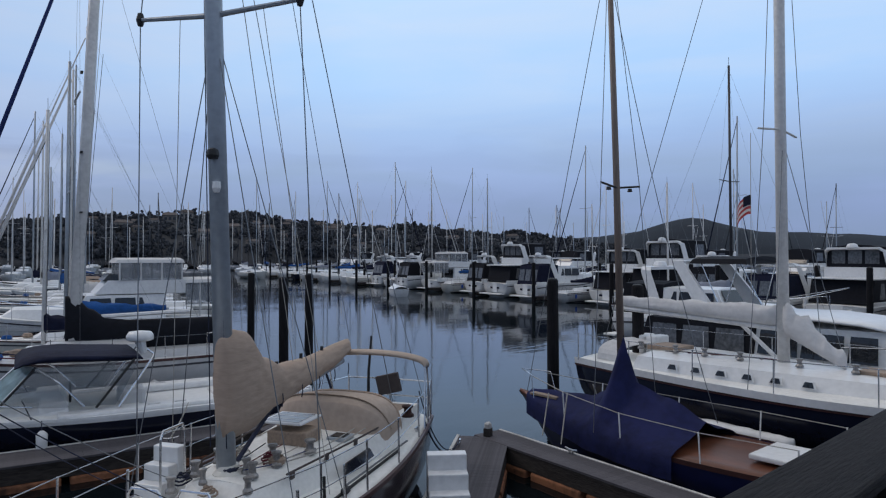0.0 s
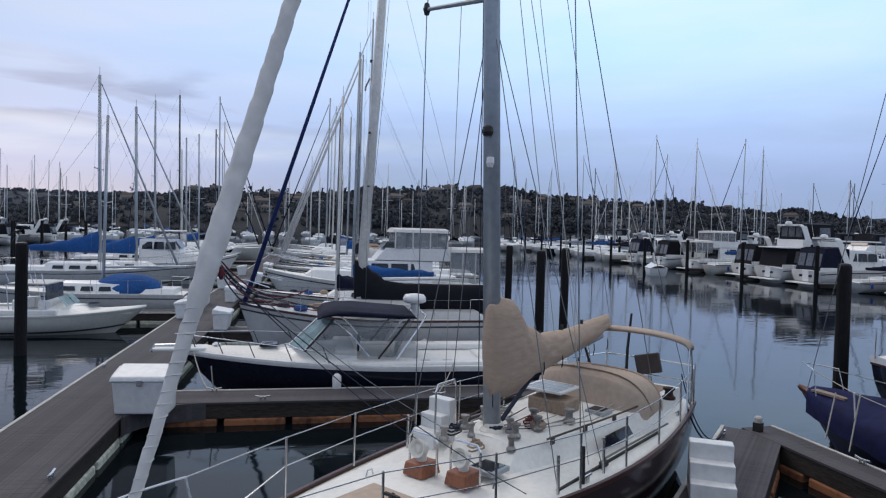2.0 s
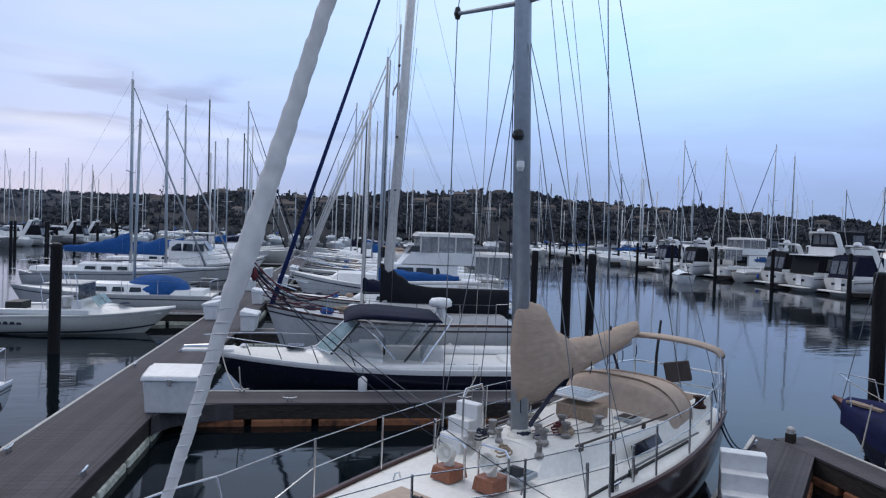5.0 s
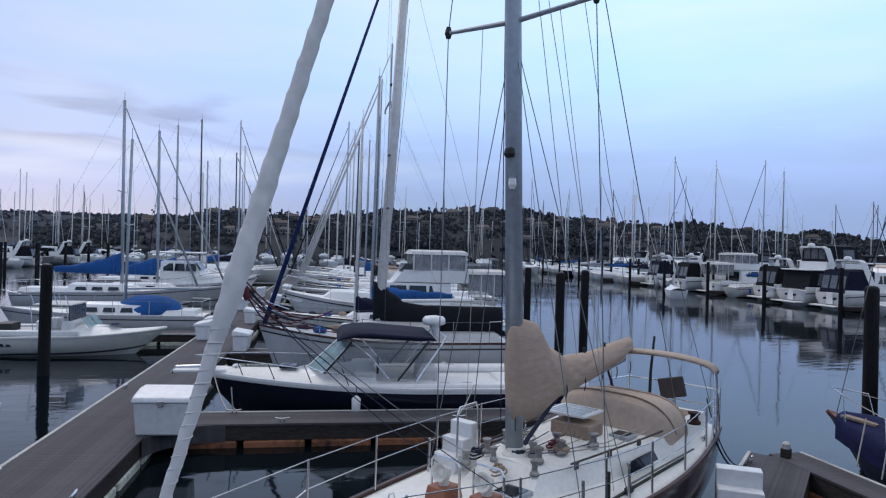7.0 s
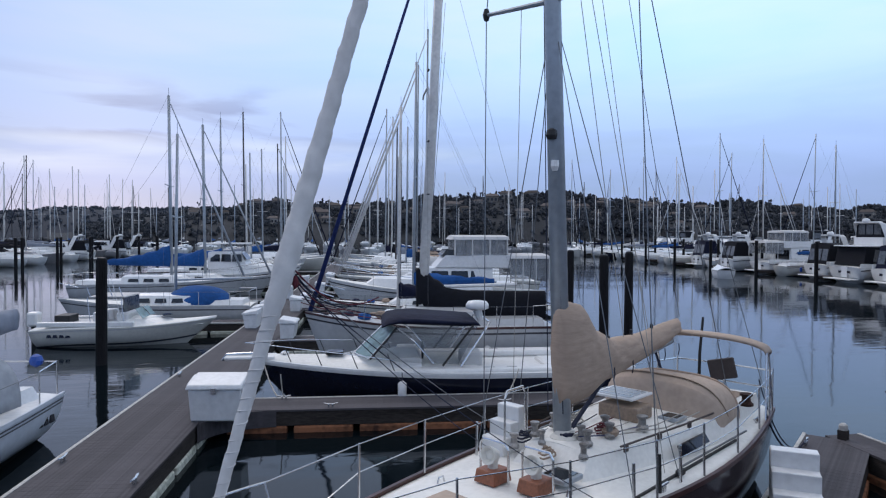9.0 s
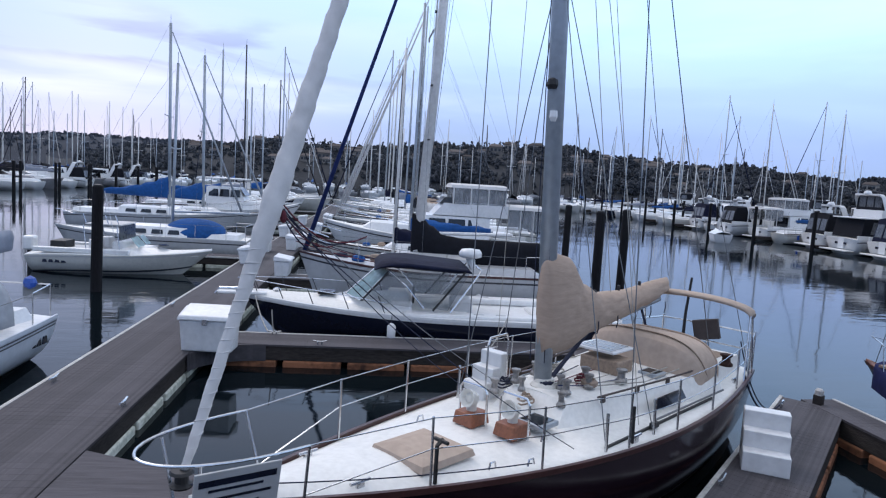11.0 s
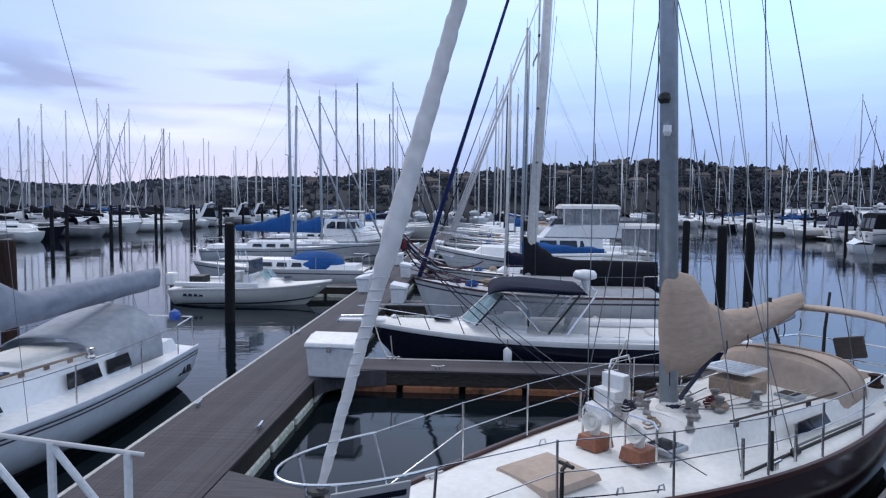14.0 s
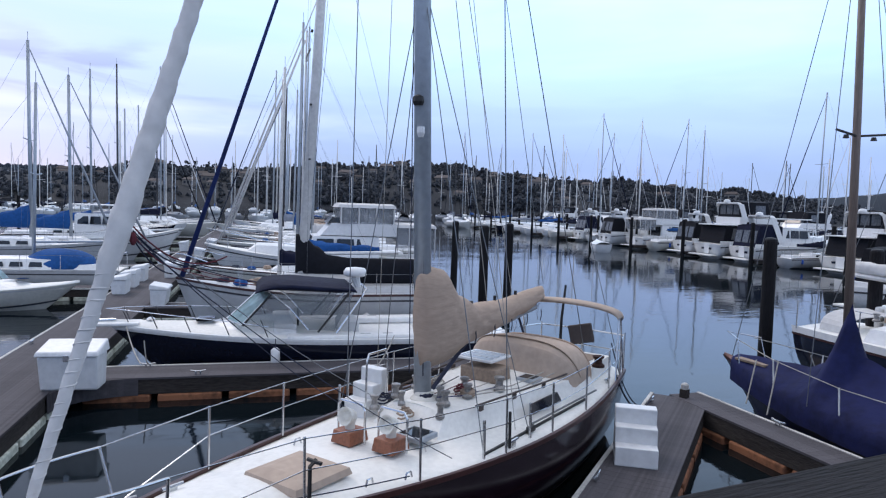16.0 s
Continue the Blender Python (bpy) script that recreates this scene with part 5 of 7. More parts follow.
    for k in range(4):
        part("sheet_tail", rod(sag(clew + Vector((0, 0, 0.03 * k)), clew + Vector((-0.40 - 0.10 * k, -0.12 + 0.10 * k, -0.30 + 0.05 * k)), 0.06 + 0.03 * k, 8), 0.006, 5), REDROPE if k % 2 else DROPE, b)
    part("furling_drum", lathe([(0.075, 0), (0.09, 0.02), (0.05, 0.04), (0.05, 0.09), (0.09, 0.11), (0.075, 0.13)], 12, Matrix.Translation((9.44, -0.14, 1.53))), RUBBER, b)
    part("furling_line", rod(sag((9.4, -0.08, 1.56), (6.6, 0.95, 1.32), 0.05), 0.006, 4), DROPE, b)
    # main sail under its tan cover
    rows = []
    for i in range(61):
        u = i / 60
        x = 5.14 - 3.92 * u
        yc = -0.08 - 0.36 * u
        lo = lerp_table([(0, 1.92), (0.05, 1.86), (0.14, 1.86), (0.30, 2.00), (0.5, 2.06), (0.75, 2.16), (1, 2.30)], u)
        hi = lerp_table([(0, 3.02), (0.06, 3.10), (0.12, 3.06), (0.24, 2.68), (0.36, 2.52), (0.6, 2.48), (0.9, 2.53), (1, 2.54)], u)
        w = lerp_table([(0, 0.10), (0.03, 0.17), (0.10, 0.20), (0.3, 0.19), (0.8, 0.15), (0.97, 0.12), (1, 0.05)], u)
        row = []
        for j in range(36):
            t = 2 * math.pi * j / 36
            fold = 1 + 0.16 * noise.noise(Vector((u * 12, math.cos(t) * 9.0 * (hi - lo), 3.0))) + 0.10 * noise.noise(Vector((u * 26, math.cos(t) * 16.0 * (hi - lo), 7.0)))
            row.append(Vector((x - 0.03 * math.cos(t) * (1 - u), yc + w * math.sin(t) * fold, (lo + hi) / 2 - (hi - lo) / 2 * math.cos(t))))
        rows.append(row)
    part("main_sail_cover", loft(rows), TAN, b, "creased tan canvas cover over the furled mainsail", smooth=True)
    part("boom", rod([(4.88, -0.1, 1.98), (1.40, -0.46, 2.20)], 0.055, 8), ALU, b)
    for k in range(3):
        u = 0.34 + 0.19 * k
        part("cover_tie", cube(5.14 - 3.92 * u - 0.015, 5.14 - 3.92 * u + 0.015, -0.08 - 0.36 * u - 0.02, -0.08 - 0.36 * u + 0.02, 2.48, 2.56, 0.004), RUBBER, b)
    for k in range(5):
        u = 0.30 + 0.15 * k
        x, y = 5.14 - 3.92 * u, -0.08 - 0.36 * u
        part("tie_end", rod([(x, y + 0.17, 2.20), (x - 0.01, y + 0.175, 2.10), (x + 0.005, y + 0.165, 2.02)], 0.008, 4), DROPE, b)
    part("kicking_strut", rod([(4.85, -0.1, 1.55), (3.9, -0.2, 2.0)], 0.03, 6), DROPE, b)
    part("main_sheet", rod([(2.1, -0.38, 2.12), (2.0, -0.2, 1.5)], 0.02, 5), DROPE, b)
    # life raft canister and its hatch frame
    raft = part("raft_locker", cube(3.46, 3.88, -0.30, 0.26, 1.50, 1.68, 0.02), RAWTEAK, b, "brown wooden deck locker")
    fr = part("glazed_lid", cube(3.30, 3.86, -0.42, 0.18, 1.76, 1.79, 0.008), GEL, raft, "white framed skylight propped open")
    for k in range(3):
        part("lid_pane", cube(3.36 + 0.165 * k, 3.48 + 0.165 * k, -0.36, 0.12, 1.785, 1.797), CLEAR, fr)
    # steps stowed on the side deck
    st = bmesh.new()
    for k in range(3):
        box(st, 4.95 + 0.15 * k, 5.10 + 0.15 * k, -1.02, -0.68, 1.18, 1.76 - 0.17 * k)
    part("boarding_steps", bevelled(st, 0.015), GEL, b, "white moulded boarding steps on the side deck")
    # spray hood, cockpit, wheel, folded bimini
    def hood_sheet(u, v):
        x = lerp_table([(0, 1.95), (0.4, 2.35), (0.65, 2.62), (0.8, 2.74), (1, 2.92)], u)
        hh = lerp_table([(0, 0.58), (0.4, 0.65), (0.65, 0.66), (0.8, 0.58), (1, 0.02)], u)
        a = math.pi * v
        sq = abs(math.cos(a)) ** 0.6 * (1 if math.cos(a) > 0 else -1)
        x = 2.13 + (x - 1.95) * (0.36 + 0.64 * max(0.0, math.sin(a)) ** 0.6)
        return Vector((x, 0.88 * sq, 1.28 + hh * max(0.0, math.sin(a)) ** 0.7))
    part("spray_hood", grid(lambda u, v: hood_sheet(u * 0.66, v), 9, 24, 0.015), TANFLAT, b, "tan canvas spray hood", smooth=True)
    part("hood_front", grid(lambda u, v: hood_sheet(0.66 + 0.34 * u, v), 7, 24, 0.014), TANFLAT, b, "tan canvas front panel of the hood", smooth=True)
    seam = [hood_sheet(0.66, k / 24) + Vector((0.008, 0, 0.008)) for k in range(1, 24)]
    part("hood_seam", rod(seam, 0.010, 5), RAWTEAK, b, "dark stitched seam")
    part("hood_piping", rod([(2.13, -0.88 * (abs(math.cos(math.pi * k / 20)) ** 0.6) * (1 if math.cos(math.pi * k / 20) > 0 else -1), 1.28 + 0.59 * max(0.0, math.sin(math.pi * k / 20)) ** 0.7) for k in range(21)], 0.018, 6), TAN, b)
    part("coaming", trunk(0.6, 2.3, 0.66, 0.88, 1.10, 1.40, 0.05, 0.0, 0.0, 0.05), DECK, b)
    part("cockpit_well", cube(0.8, 2.05, -0.5, 0.5, 1.36, 1.412), RAWTEAK, b)
    winch("sheet_winch", 1.75, 0.84, 1.45, b, 0.09, PILEBR)
    winch("sheet_winch", 1.75, -0.84, 1.45, b, 0.10, STEEL)
    arc = [(1.02 + 0.12 * math.sin(math.pi * k / 16), -0.90 * math.cos(math.pi * k / 16), 2.12 + 0.20 * math.sin(math.pi * k / 16) ** 0.8) for k in range(17)]
    part("folded_bimini", loft([[Vector(p) + Vector((0.15 * math.cos(a), 0, 0.045 * math.sin(a))) for a in [2 * math.pi * j / 10 for j in range(10)]] for p in arc]), TANFLAT, b, "folded tan bimini on its bows", smooth=True)
    for side in (1, -1):
        part("bimini_leg", rod([(1.02, side * 0.90, 2.13), (0.75, side * 0.88, 1.18)], 0.014, 6), STEEL, b)
        part("bimini_leg", rod([(1.10, side * 0.90, 2.13), (1.35, side * 0.98, 1.18)], 0.014, 6), STEEL, b)
    part("stern_pole", rod([(0.55, -0.36, 1.10), (0.52, -0.36, 1.9), (0.45, -0.34, 2.5)], 0.030, 7, 0.02), RUBBER, b, "dark stern pole")
    part("rail_bag", bevelled(box(bmesh.new(), -0.04, 0.04, -0.22, 0.22, -0.17, 0.17, Matrix.Translation((0.42, -0.02, 1.66)) @ Matrix.Rotation(radians(14), 4, "X")), 0.02), BAG, b, "dark brown bag lashed to the stern rail")
    # guard rails
    for side in (1, -1):
        ts = (0.16, 0.30, 0.42, 0.53, 0.67, 0.80)
        tops = []
        for t in ts:
            y = side * (h.half(t) - 0.05)
            z = h.sheer(t) + 0.03
            part("stanchion", rod([(0.35 + t * 9.1, y, z), (0.35 + t * 9.1, y - side * 0.01, z + 0.60)], 0.013, 6), STEEL, b)
            tops.append(Vector((0.35 + t * 9.1, y, z)))
        end = Vector((8.75, side * 0.40, 1.29))
        aft = Vector((0.95, side * 0.90, 1.16))
        for dz in (0.59, 0.32):
            part("guard_wire", rod([aft + Vector((0, 0, dz))] + [p + Vector((0, 0, dz)) for p in tops] + [Vector((8.75 if dz > 0.5 else 8.69, side * (0.46 if dz > 0.5 else 0.34), 1.87 if dz > 0.5 else 1.42))], 0.0055, 4), STEEL, b)
        for t in (0.12, 0.5, 0.86):
            part("cleat", rod([(0.35 + t * 9.1 - 0.1, side * (h.half(t) - 0.14), h.sheer(t) + 0.08), (0.35 + t * 9.1 + 0.1, side * (h.half(t) - 0.14), h.sheer(t) + 0.08)], 0.016, 6), STEEL, b)
            part("cleat_foot", cube(0.35 + t * 9.1 - 0.04, 0.35 + t * 9.1 + 0.04, side * (h.half(t) - 0.14) - 0.015, side * (h.half(t) - 0.14) + 0.015, h.sheer(t), h.sheer(t) + 0.08, 0.006), STEEL, b)
        part("genoa_track", cube(2.6, 5.4, side * 1.02 - 0.012, side * 1.02 + 0.012, 1.165, 1.195), RUBBER, b)
        part("boat_hook", rod([(2.3, side * 1.04, 1.24), (4.3, side * 1.02, 1.24)], 0.014, 5), WIRE, b)
        part("fairlead_block", cube(4.3, 4.45, side * 1.06 - 0.03, side * 1.06 + 0.03, 1.18, 1.25, 0.01), RUBBER, b)
    zb = 1.87
    pul = [(8.75 + 1.07 * math.sin(math.pi * k / 28) ** 0.85, 0.46 * math.cos(math.pi * k / 28), zb + 0.02 * math.sin(math.pi * k / 28)) for k in range(29)]
    part("pulpit", rod(pul, 0.0115, 8), STEEL, b, "stainless pulpit round the bow")
    for x, y in ((8.75, 0.46), (8.75, -0.46), (9.52, 0.30), (9.52, -0.30)):
        part("pulpit_leg", rod([(x, y, zb), (x - 0.06, y * 0.72, 1.38)], 0.013, 6), STEEL, b)
    push = [(0.95, 0.90, 1.75), (0.45, 0.78, 1.75), (0.40, 0.0, 1.75), (0.45, -0.78, 1.75), (0.95, -0.90, 1.75)]
    for dz in (0, -0.28):
        part("pushpit", rod([(x, y, z + dz) for x, y, z in push], 0.014, 6), STEEL, b)
    for x, y, _ in push:
        part("pushpit_leg", rod([(x, y, 1.18), (x, y, 1.79)], 0.014, 6), STEEL, b)
    # anchor roller and the board lashed to the pulpit
    part("anchor", rod([(9.2, 0.12, 1.46), (9.55, 0.12, 1.44), (9.68, 0.12, 1.30)], 0.03, 6), STEEL, b)
    return b, h


YACHT, YH = yacht()
# lettered board on the pulpit; its lines are plain bars
sign = thing("board_sign", pose(7.47, 9.646, 0, 0, 0, 210) @ pose(9.25, 0.24, 1.66, 0, 0, 0), "white board sign lashed to the bow rail", "sign")
ms = Matrix.Rotation(radians(-12), 4, "Z") @ Matrix.Rotation(radians(-14), 4, "X")
bm = box(bmesh.new(), -0.30, 0.30, 0.12, 0.135, -0.17, 0.21, ms)
part("board", bm, GREYHULL, sign)
for z0, z1, x0, x1 in ((0.10, 0.15, -0.27, 0.27), (0.05, 0.07, -0.18, 0.2), (-0.02, 0.0, -0.24, 0.24), (-0.12, -0.07, -0.16, 0.16)):
    part("text_bar", box(bmesh.new(), x0, x1, 0.1355, 0.139, z0, z1, ms), NAVY, sign)

# ---------------- the black express cruiser ----------------


def express_cruiser():
    L, B = 8.9, 2.9
    b = thing("express_cruiser", at(1.0 + L, 7.12, 0, 180), "navy-black hulled express cruiser with white decks and a folded bimini", "motorboat")
    h = Hull(L, B, 1.00, 0.84, 0.78, stern=0.92, tm=0.38, p=2.1, over=1.3, flare=0.45)
    part("hull", h.skin(0, 1, 36, 10), NAVY, b, "glossy black-navy hull", smooth=True)
    part("sheer_moulding", h.band(0.0, -0.07, 0.022, 36), GEL, b, "white sheer moulding")
    part("deck", h.deck(-0.01, 0.14, nu=30, nv=10, t0=0.42), DECK, b, smooth=True)
    part("toe_mould", cap_rail(h, 0.12, 0.045, 0.02), GEL, b)
    part("cuddy", trunk(5.0, 8.0, 1.10, 0.30, 0.86, 1.12, 0.0, 1.5, 0.06, 0.28), GEL, b, smooth=False)
    # cockpit: side decks round a sunken well
    for side in (1, -1):
        part("side_deck", cube(0.3, 5.2, side * 1.12 - 0.22, side * 1.12 + 0.22, 0.80, 0.96, 0.05), GEL, b)
        for x in (1.3, 2.9, 3.4):
            part("deck_plate", cube(x, x + 0.22, side * 1.16 - 0.03, side * 1.16 + 0.03, 0.958, 0.972, 0.004), GREYHULL, b)
    part("cockpit_sole", cube(0.5, 5.0, -0.95, 0.95, 0.74, 0.80), GEL, b)
    part("transom_seat", cube(0.12, 0.75, -1.1, 1.1, 0.50, 0.96, 0.07), GEL, b)
    part("engine_box", cube(1.1, 2.1, -0.6, 0.6, 0.5, 0.88, 0.07), GEL, b)
    part("dash", cube(5.0, 5.5, -0.95, 0.95, 0.6, 1.16, 0.06), GEL, b)
    part("helm_seat", cube(3.6, 4.1, 0.2, 0.8, 0.5, 1.24, 0.08), GREYHULL, b)
    part("helm_wheel", rod([(4.95, 0.5 + 0.2 * math.cos(math.pi * k / 8), 1.25 + 0.2 * math.sin(math.pi * k / 8)) for k in range(17)], 0.018, 6), RUBBER, b, "black steering wheel")
    # tall raked windscreen with frame, dark quarter post
    def pane(name, co, material, label="", th=0.012):
        bm = bmesh.new()
        for c in co:
            bm.verts.new(c)
        bm.faces.new(bm.verts[:])
        bmesh.ops.solidify(bm, geom=bm.faces[:], thickness=th)
        part(name, bm, material, b, label)
    for y0, y1 in ((-0.86, -0.03), (0.03, 0.86)):
        bx = [6.52 - 0.42 * abs(y) for y in (y0, y1)]
        tx = [5.80 - 0.30 * abs(y) for y in (y0, y1)]
        pane("windscreen_pane", ((bx[0], y0, 1.12), (bx[1], y1, 1.12), (tx[1], y1 * 0.92, 1.80), (tx[0], y0 * 0.92, 1.80)), AQUA, "tinted raked windscreen")
        part("screen_frame", rod([(bx[0], y0, 1.12), (bx[1], y1, 1.12), (tx[1], y1 * 0.92, 1.81), (tx[0], y0 * 0.92, 1.81), (bx[0], y0, 1.12)], 0.020, 6), STEEL, b)
    for side in (1, -1):
        pane("side_pane", ((6.12, side * 0.90, 1.12), (5.0, side * 1.14, 1.06), (5.2, side * 1.04, 1.52), (5.52, side * 0.84, 1.80)), GLASSDK)
        part("quarter_post", rod([(6.14, side * 0.89, 1.12), (5.52, side * 0.82, 1.82)], 0.026, 6), RUBBER, b)
        part("screen_frame", rod([(5.54, side * 0.83, 1.81), (5.15, side * 1.05, 1.52), (4.75, side * 1.14, 1.05)], 0.020, 6), STEEL, b)
        pane("clear_curtain", ((5.60, side * 0.90, 1.80), (5.15, side * 1.06, 1.50), (4.80, side * 1.12, 1.06), (4.2, side * 1.12, 1.02), (3.75, side * 1.02, 1.86)), GLASSDK, "clear vinyl side curtain", 0.006)
        part("canvas_frame", rod([(4.55, side * 1.14, 1.0), (3.85, side * 1.02, 1.88)], 0.024, 6), RUBBER, b, "black canvas pole")
        part("arch_leg", rod([(4.15, side * 1.16, 0.98), (3.55, side * 1.04, 1.84), (3.48, side * 0.92, 1.92)], 0.024, 6), STEEL, b)
    part("arch_bar", rod([(3.48, -0.92, 1.92), (3.48, 0.92, 1.92)], 0.024, 6), STEEL, b)
    rows = []
    for x, zc, th in ((3.70, 1.86, 0.05), (3.78, 1.89, 0.10), (4.1, 1.90, 0.13), (4.6, 1.93, 0.14), (5.1, 1.96, 0.15), (5.5, 1.96, 0.16), (5.75, 1.92, 0.13), (5.88, 1.84, 0.05)):
        rows.append([Vector((x, 1.04 * math.cos(q) * abs(math.cos(q)) ** -0.3 if abs(math.cos(q)) > 0.01 else 0.0, zc + 0.78 * th * (math.sin(q) + 0.35 * noise.noise(Vector((x * 5, q * 2, 1)))))) for q in [2 * math.pi * k / 24 for k in range(24)]])
    part("bimini", loft(rows), SLATE, b, "rolled navy canvas bimini", smooth=True)
    part("radar_mast", rod([(3.58, 0.3, 1.88), (3.66, 0.3, 2.14)], 0.07, 8, 0.11), GEL, b)
    part("radar_dome", lathe([(0.20, 0), (0.27, 0.03), (0.27, 0.12), (0.22, 0.19), (0.08, 0.21)], 16, Matrix.Translation((3.66, 0.3, 2.14))), GEL, b, "white radar dome", smooth=True)
    rail = [(5.6, 1.16, 1.14), (6.4, 1.04, 1.24), (7.6, 0.70, 1.33), (8.6, 0.22, 1.38), (9.0, 0, 1.38), (8.6, -0.22, 1.38), (7.6, -0.70, 1.33), (6.4, -1.04, 1.24), (5.6, -1.16, 1.14)]
    part("bow_rail", rod(rail, 0.009, 6), STEEL, b)
    for side in (1, -1):
        for x in (5.6, 6.4, 7.2, 7.9, 8.5):
            y = side * max(0.1, h.half(x / L) - 0.10)
            part("rail_post", rod([(x + 0.16, y, h.sheer(x / L) + 0.42), (x, y, h.sheer(x / L) + 0.03)], 0.012, 5), DMAST, b)
    part("bow_plank", cube(8.3, 9.42, -0.24, 0.24, 1.02, 1.10, 0.03), GEL, b)
    part("anchor", rod([(8.8, 0, 1.14), (9.4, 0, 1.12), (9.5, 0, 0.98)], 0.03, 6), STEEL, b)
    part("windlass", lathe([(0.10, 0), (0.10, 0.08), (0.05, 0.12)], 10, Matrix.Translation((8.1, 0.0, 1.06))), STEEL, b)
    part("bow_pennant", rod(sag((8.55, 0.25, 1.02), (8.05, 1.52, 0.50), 0.10, 10), 0.014, 5), ROPE, b, "pale rope hanging from the bow to the dock")
    f = part("fender", lathe([(0.03, 0.0), (0.09, 0.05), (0.095, 0.36), (0.03, 0.42)], 10, Matrix.Translation((5.45, 1.46, 0.34))), GEL, b, "white fender on a short line", smooth=True)
    part("fender_line", rod([(5.45, 1.46, 0.75), (5.45, 1.38, 0.92)], 0.012, 4), DROPE, f)
    part("swim_step", cube(-0.6, 0.02, -1.1, 1.1, 0.25, 0.33, 0.02), RAWTEAK, b)
    part("deck_hatch", cube(6.75, 7.15, -0.2, 0.2, 1.10, 1.17, 0.02), SMOKE, b)
    return b


express_cruiser()

# ---------------- the ketch-rigged neighbours along the walkway ----------------
SB = sailboat("cruising_yacht", "pale grey yacht with black sail cover and dark blue furled headsail", 7.0, 3.0, hull=GREYHULL, cover=None, mast=WMAST, mh=14.0, rake=0.62, zb=1.65, zm=1.35, zs=1.30, furl=BLUEROPE, mr=0.15, mx=0.529, detail=2, top=GREYHULL)
SB.matrix_basis = at(1.9 + 7.0, 10.6, 0, 180)
rows = []
for i in range(31):
    u = i / 30
    lo = lerp_table([(0, 1.70), (0.2, 1.45), (1, 1.40)], u)
    hi = lerp_table([(0, 2.92), (0.06, 2.90), (0.14, 2.60), (0.26, 2.32), (0.4, 2.26), (1, 2.24)], u)
    w = lerp_table([(0, 0.1), (0.05, 0.20), (0.96, 0.2), (1, 0.12)], u)
    rows.append([Vector((3.85 - 3.80 * u, w * math.sin(t) * (1 + 0.1 * noise.noise(Vector((u * 12, t, 4)))), (lo + hi) / 2 - (hi - lo) / 2 * math.cos(t))) for t in [2 * math.pi * j / 14 for j in range(14)]])
part("sail_cover", loft(rows), BLACKCAN, SB, "tall black canvas sail cover", smooth=True)
for z in (5.0, 6.5, 8.5):
    part("mast_step", cube(3.50, 3.56, 0.12, 0.34, z, z + 0.03), RUBBER, SB)
for k, (y, mt) in enumerate(((0.10, REDROPE), (-0.10, REDROPE), (0.0, DROPE))):
    part("coiled_line", rod(sag((7.1, y, 1.95 + 0.1 * k), (3.9, y * 3 + 0.6, 1.50), 0.12), 0.013, 5), mt, SB)

# white sloop across the walkway, grey sail cover and hood
WS = sailboat("white_sloop", "white sloop with grey canvas sail cover and hood beside the walkway", 10.2, 3.2, hull=PALEBLUE, cover=None, mast=WMAST, mh=13.5, zb=1.15, zm=0.90, zs=0.84, hood=None, mr=0.10, mx=0.505, detail=1, roof=(0.22, 0.70), wins=False, top=BOXW)
WS.matrix_basis = pose(-5.02, 14.45, 0, 0, 0, 256)
rows = []
for i in range(61):
    u = i / 60
    lo = lerp_table([(0, 1.98), (0.15, 1.86), (0.35, 1.90), (0.6, 1.98), (0.85, 2.04), (1, 2.08)], u)
    hi = lerp_table([(0, 3.25), (0.06, 3.25), (0.18, 2.75), (0.35, 2.42), (0.6, 2.44), (0.85, 2.48), (1, 2.48)], u)
    w = lerp_table([(0, 0.12), (0.06, 0.28), (0.5, 0.26), (0.9, 0.18), (1, 0.06)], u)
    row = []
    for t in [2 * math.pi * j / 28 for j in range(28)]:
        fold = 1 + 0.20 * noise.noise(Vector((u * 7, t * 1.2, 9))) + 0.10 * noise.noise(Vector((u * 18 + 2.0 * math.cos(t), math.cos(t) * 4, 2)))
        row.append(Vector((5.28 - 5.05 * u, 0.42 * u + w * math.sin(t) * fold, (lo + hi) / 2 - (hi - lo) / 2 * math.cos(t) * (0.96 + 0.04 * fold))))
    rows.append(row)
part("sail_cover", loft(rows), GREYCAN, WS, "sagging grey canvas sail cover", smooth=True)
part("spray_hood", arch_cover(1.25, 2.95, 1.10, 0.98, 0.92, 0.96, 0.66, 12, 22), GREYLT, WS, "large pale grey canvas cockpit hood", smooth=True)
part("companion_slide", cube(2.9, 4.0, -0.42, 0.42, 1.27, 1.42, 0.03), CREAM, WS)
for y in (0.75, -0.75):
    rail_ob = part("grab_rail", rod([(2.9, y * 1.12, 1.36), (4.5, y, 1.38), (6.2, y * 0.72, 1.36)], 0.02, 6), RAWTEAK, WS, "weathered teak grab rail")
    for k in range(8):
        f = k / 7
        part("rail_foot", cube(2.95 + 3.2 * f - 0.05, 2.95 + 3.2 * f + 0.05, y * (1.12 - 0.40 * f) - 0.016, y * (1.12 - 0.40 * f) + 0.016, 1.24, 1.36, 0.005), RAWTEAK, rail_ob)
for cx, cy in ((4.6, 0.35), (6.4, 0.0)):
    part("deck_hatch", cube(cx - 0.25, cx + 0.25, cy - 0.22, cy + 0.22, 1.31, 1.37, 0.02), SMOKE, WS)
for x0, x1, y in ((2.20, 2.86, 1.068), (2.98, 3.78, 1.04), (4.9, 5.45, 0.905)):
    for side in (1, -1):
        part("cabin_window", window(x0, x1, y, 0.97, 1.20 if x0 < 4 else 1.12, 0.05, side), SMOKE, WS)
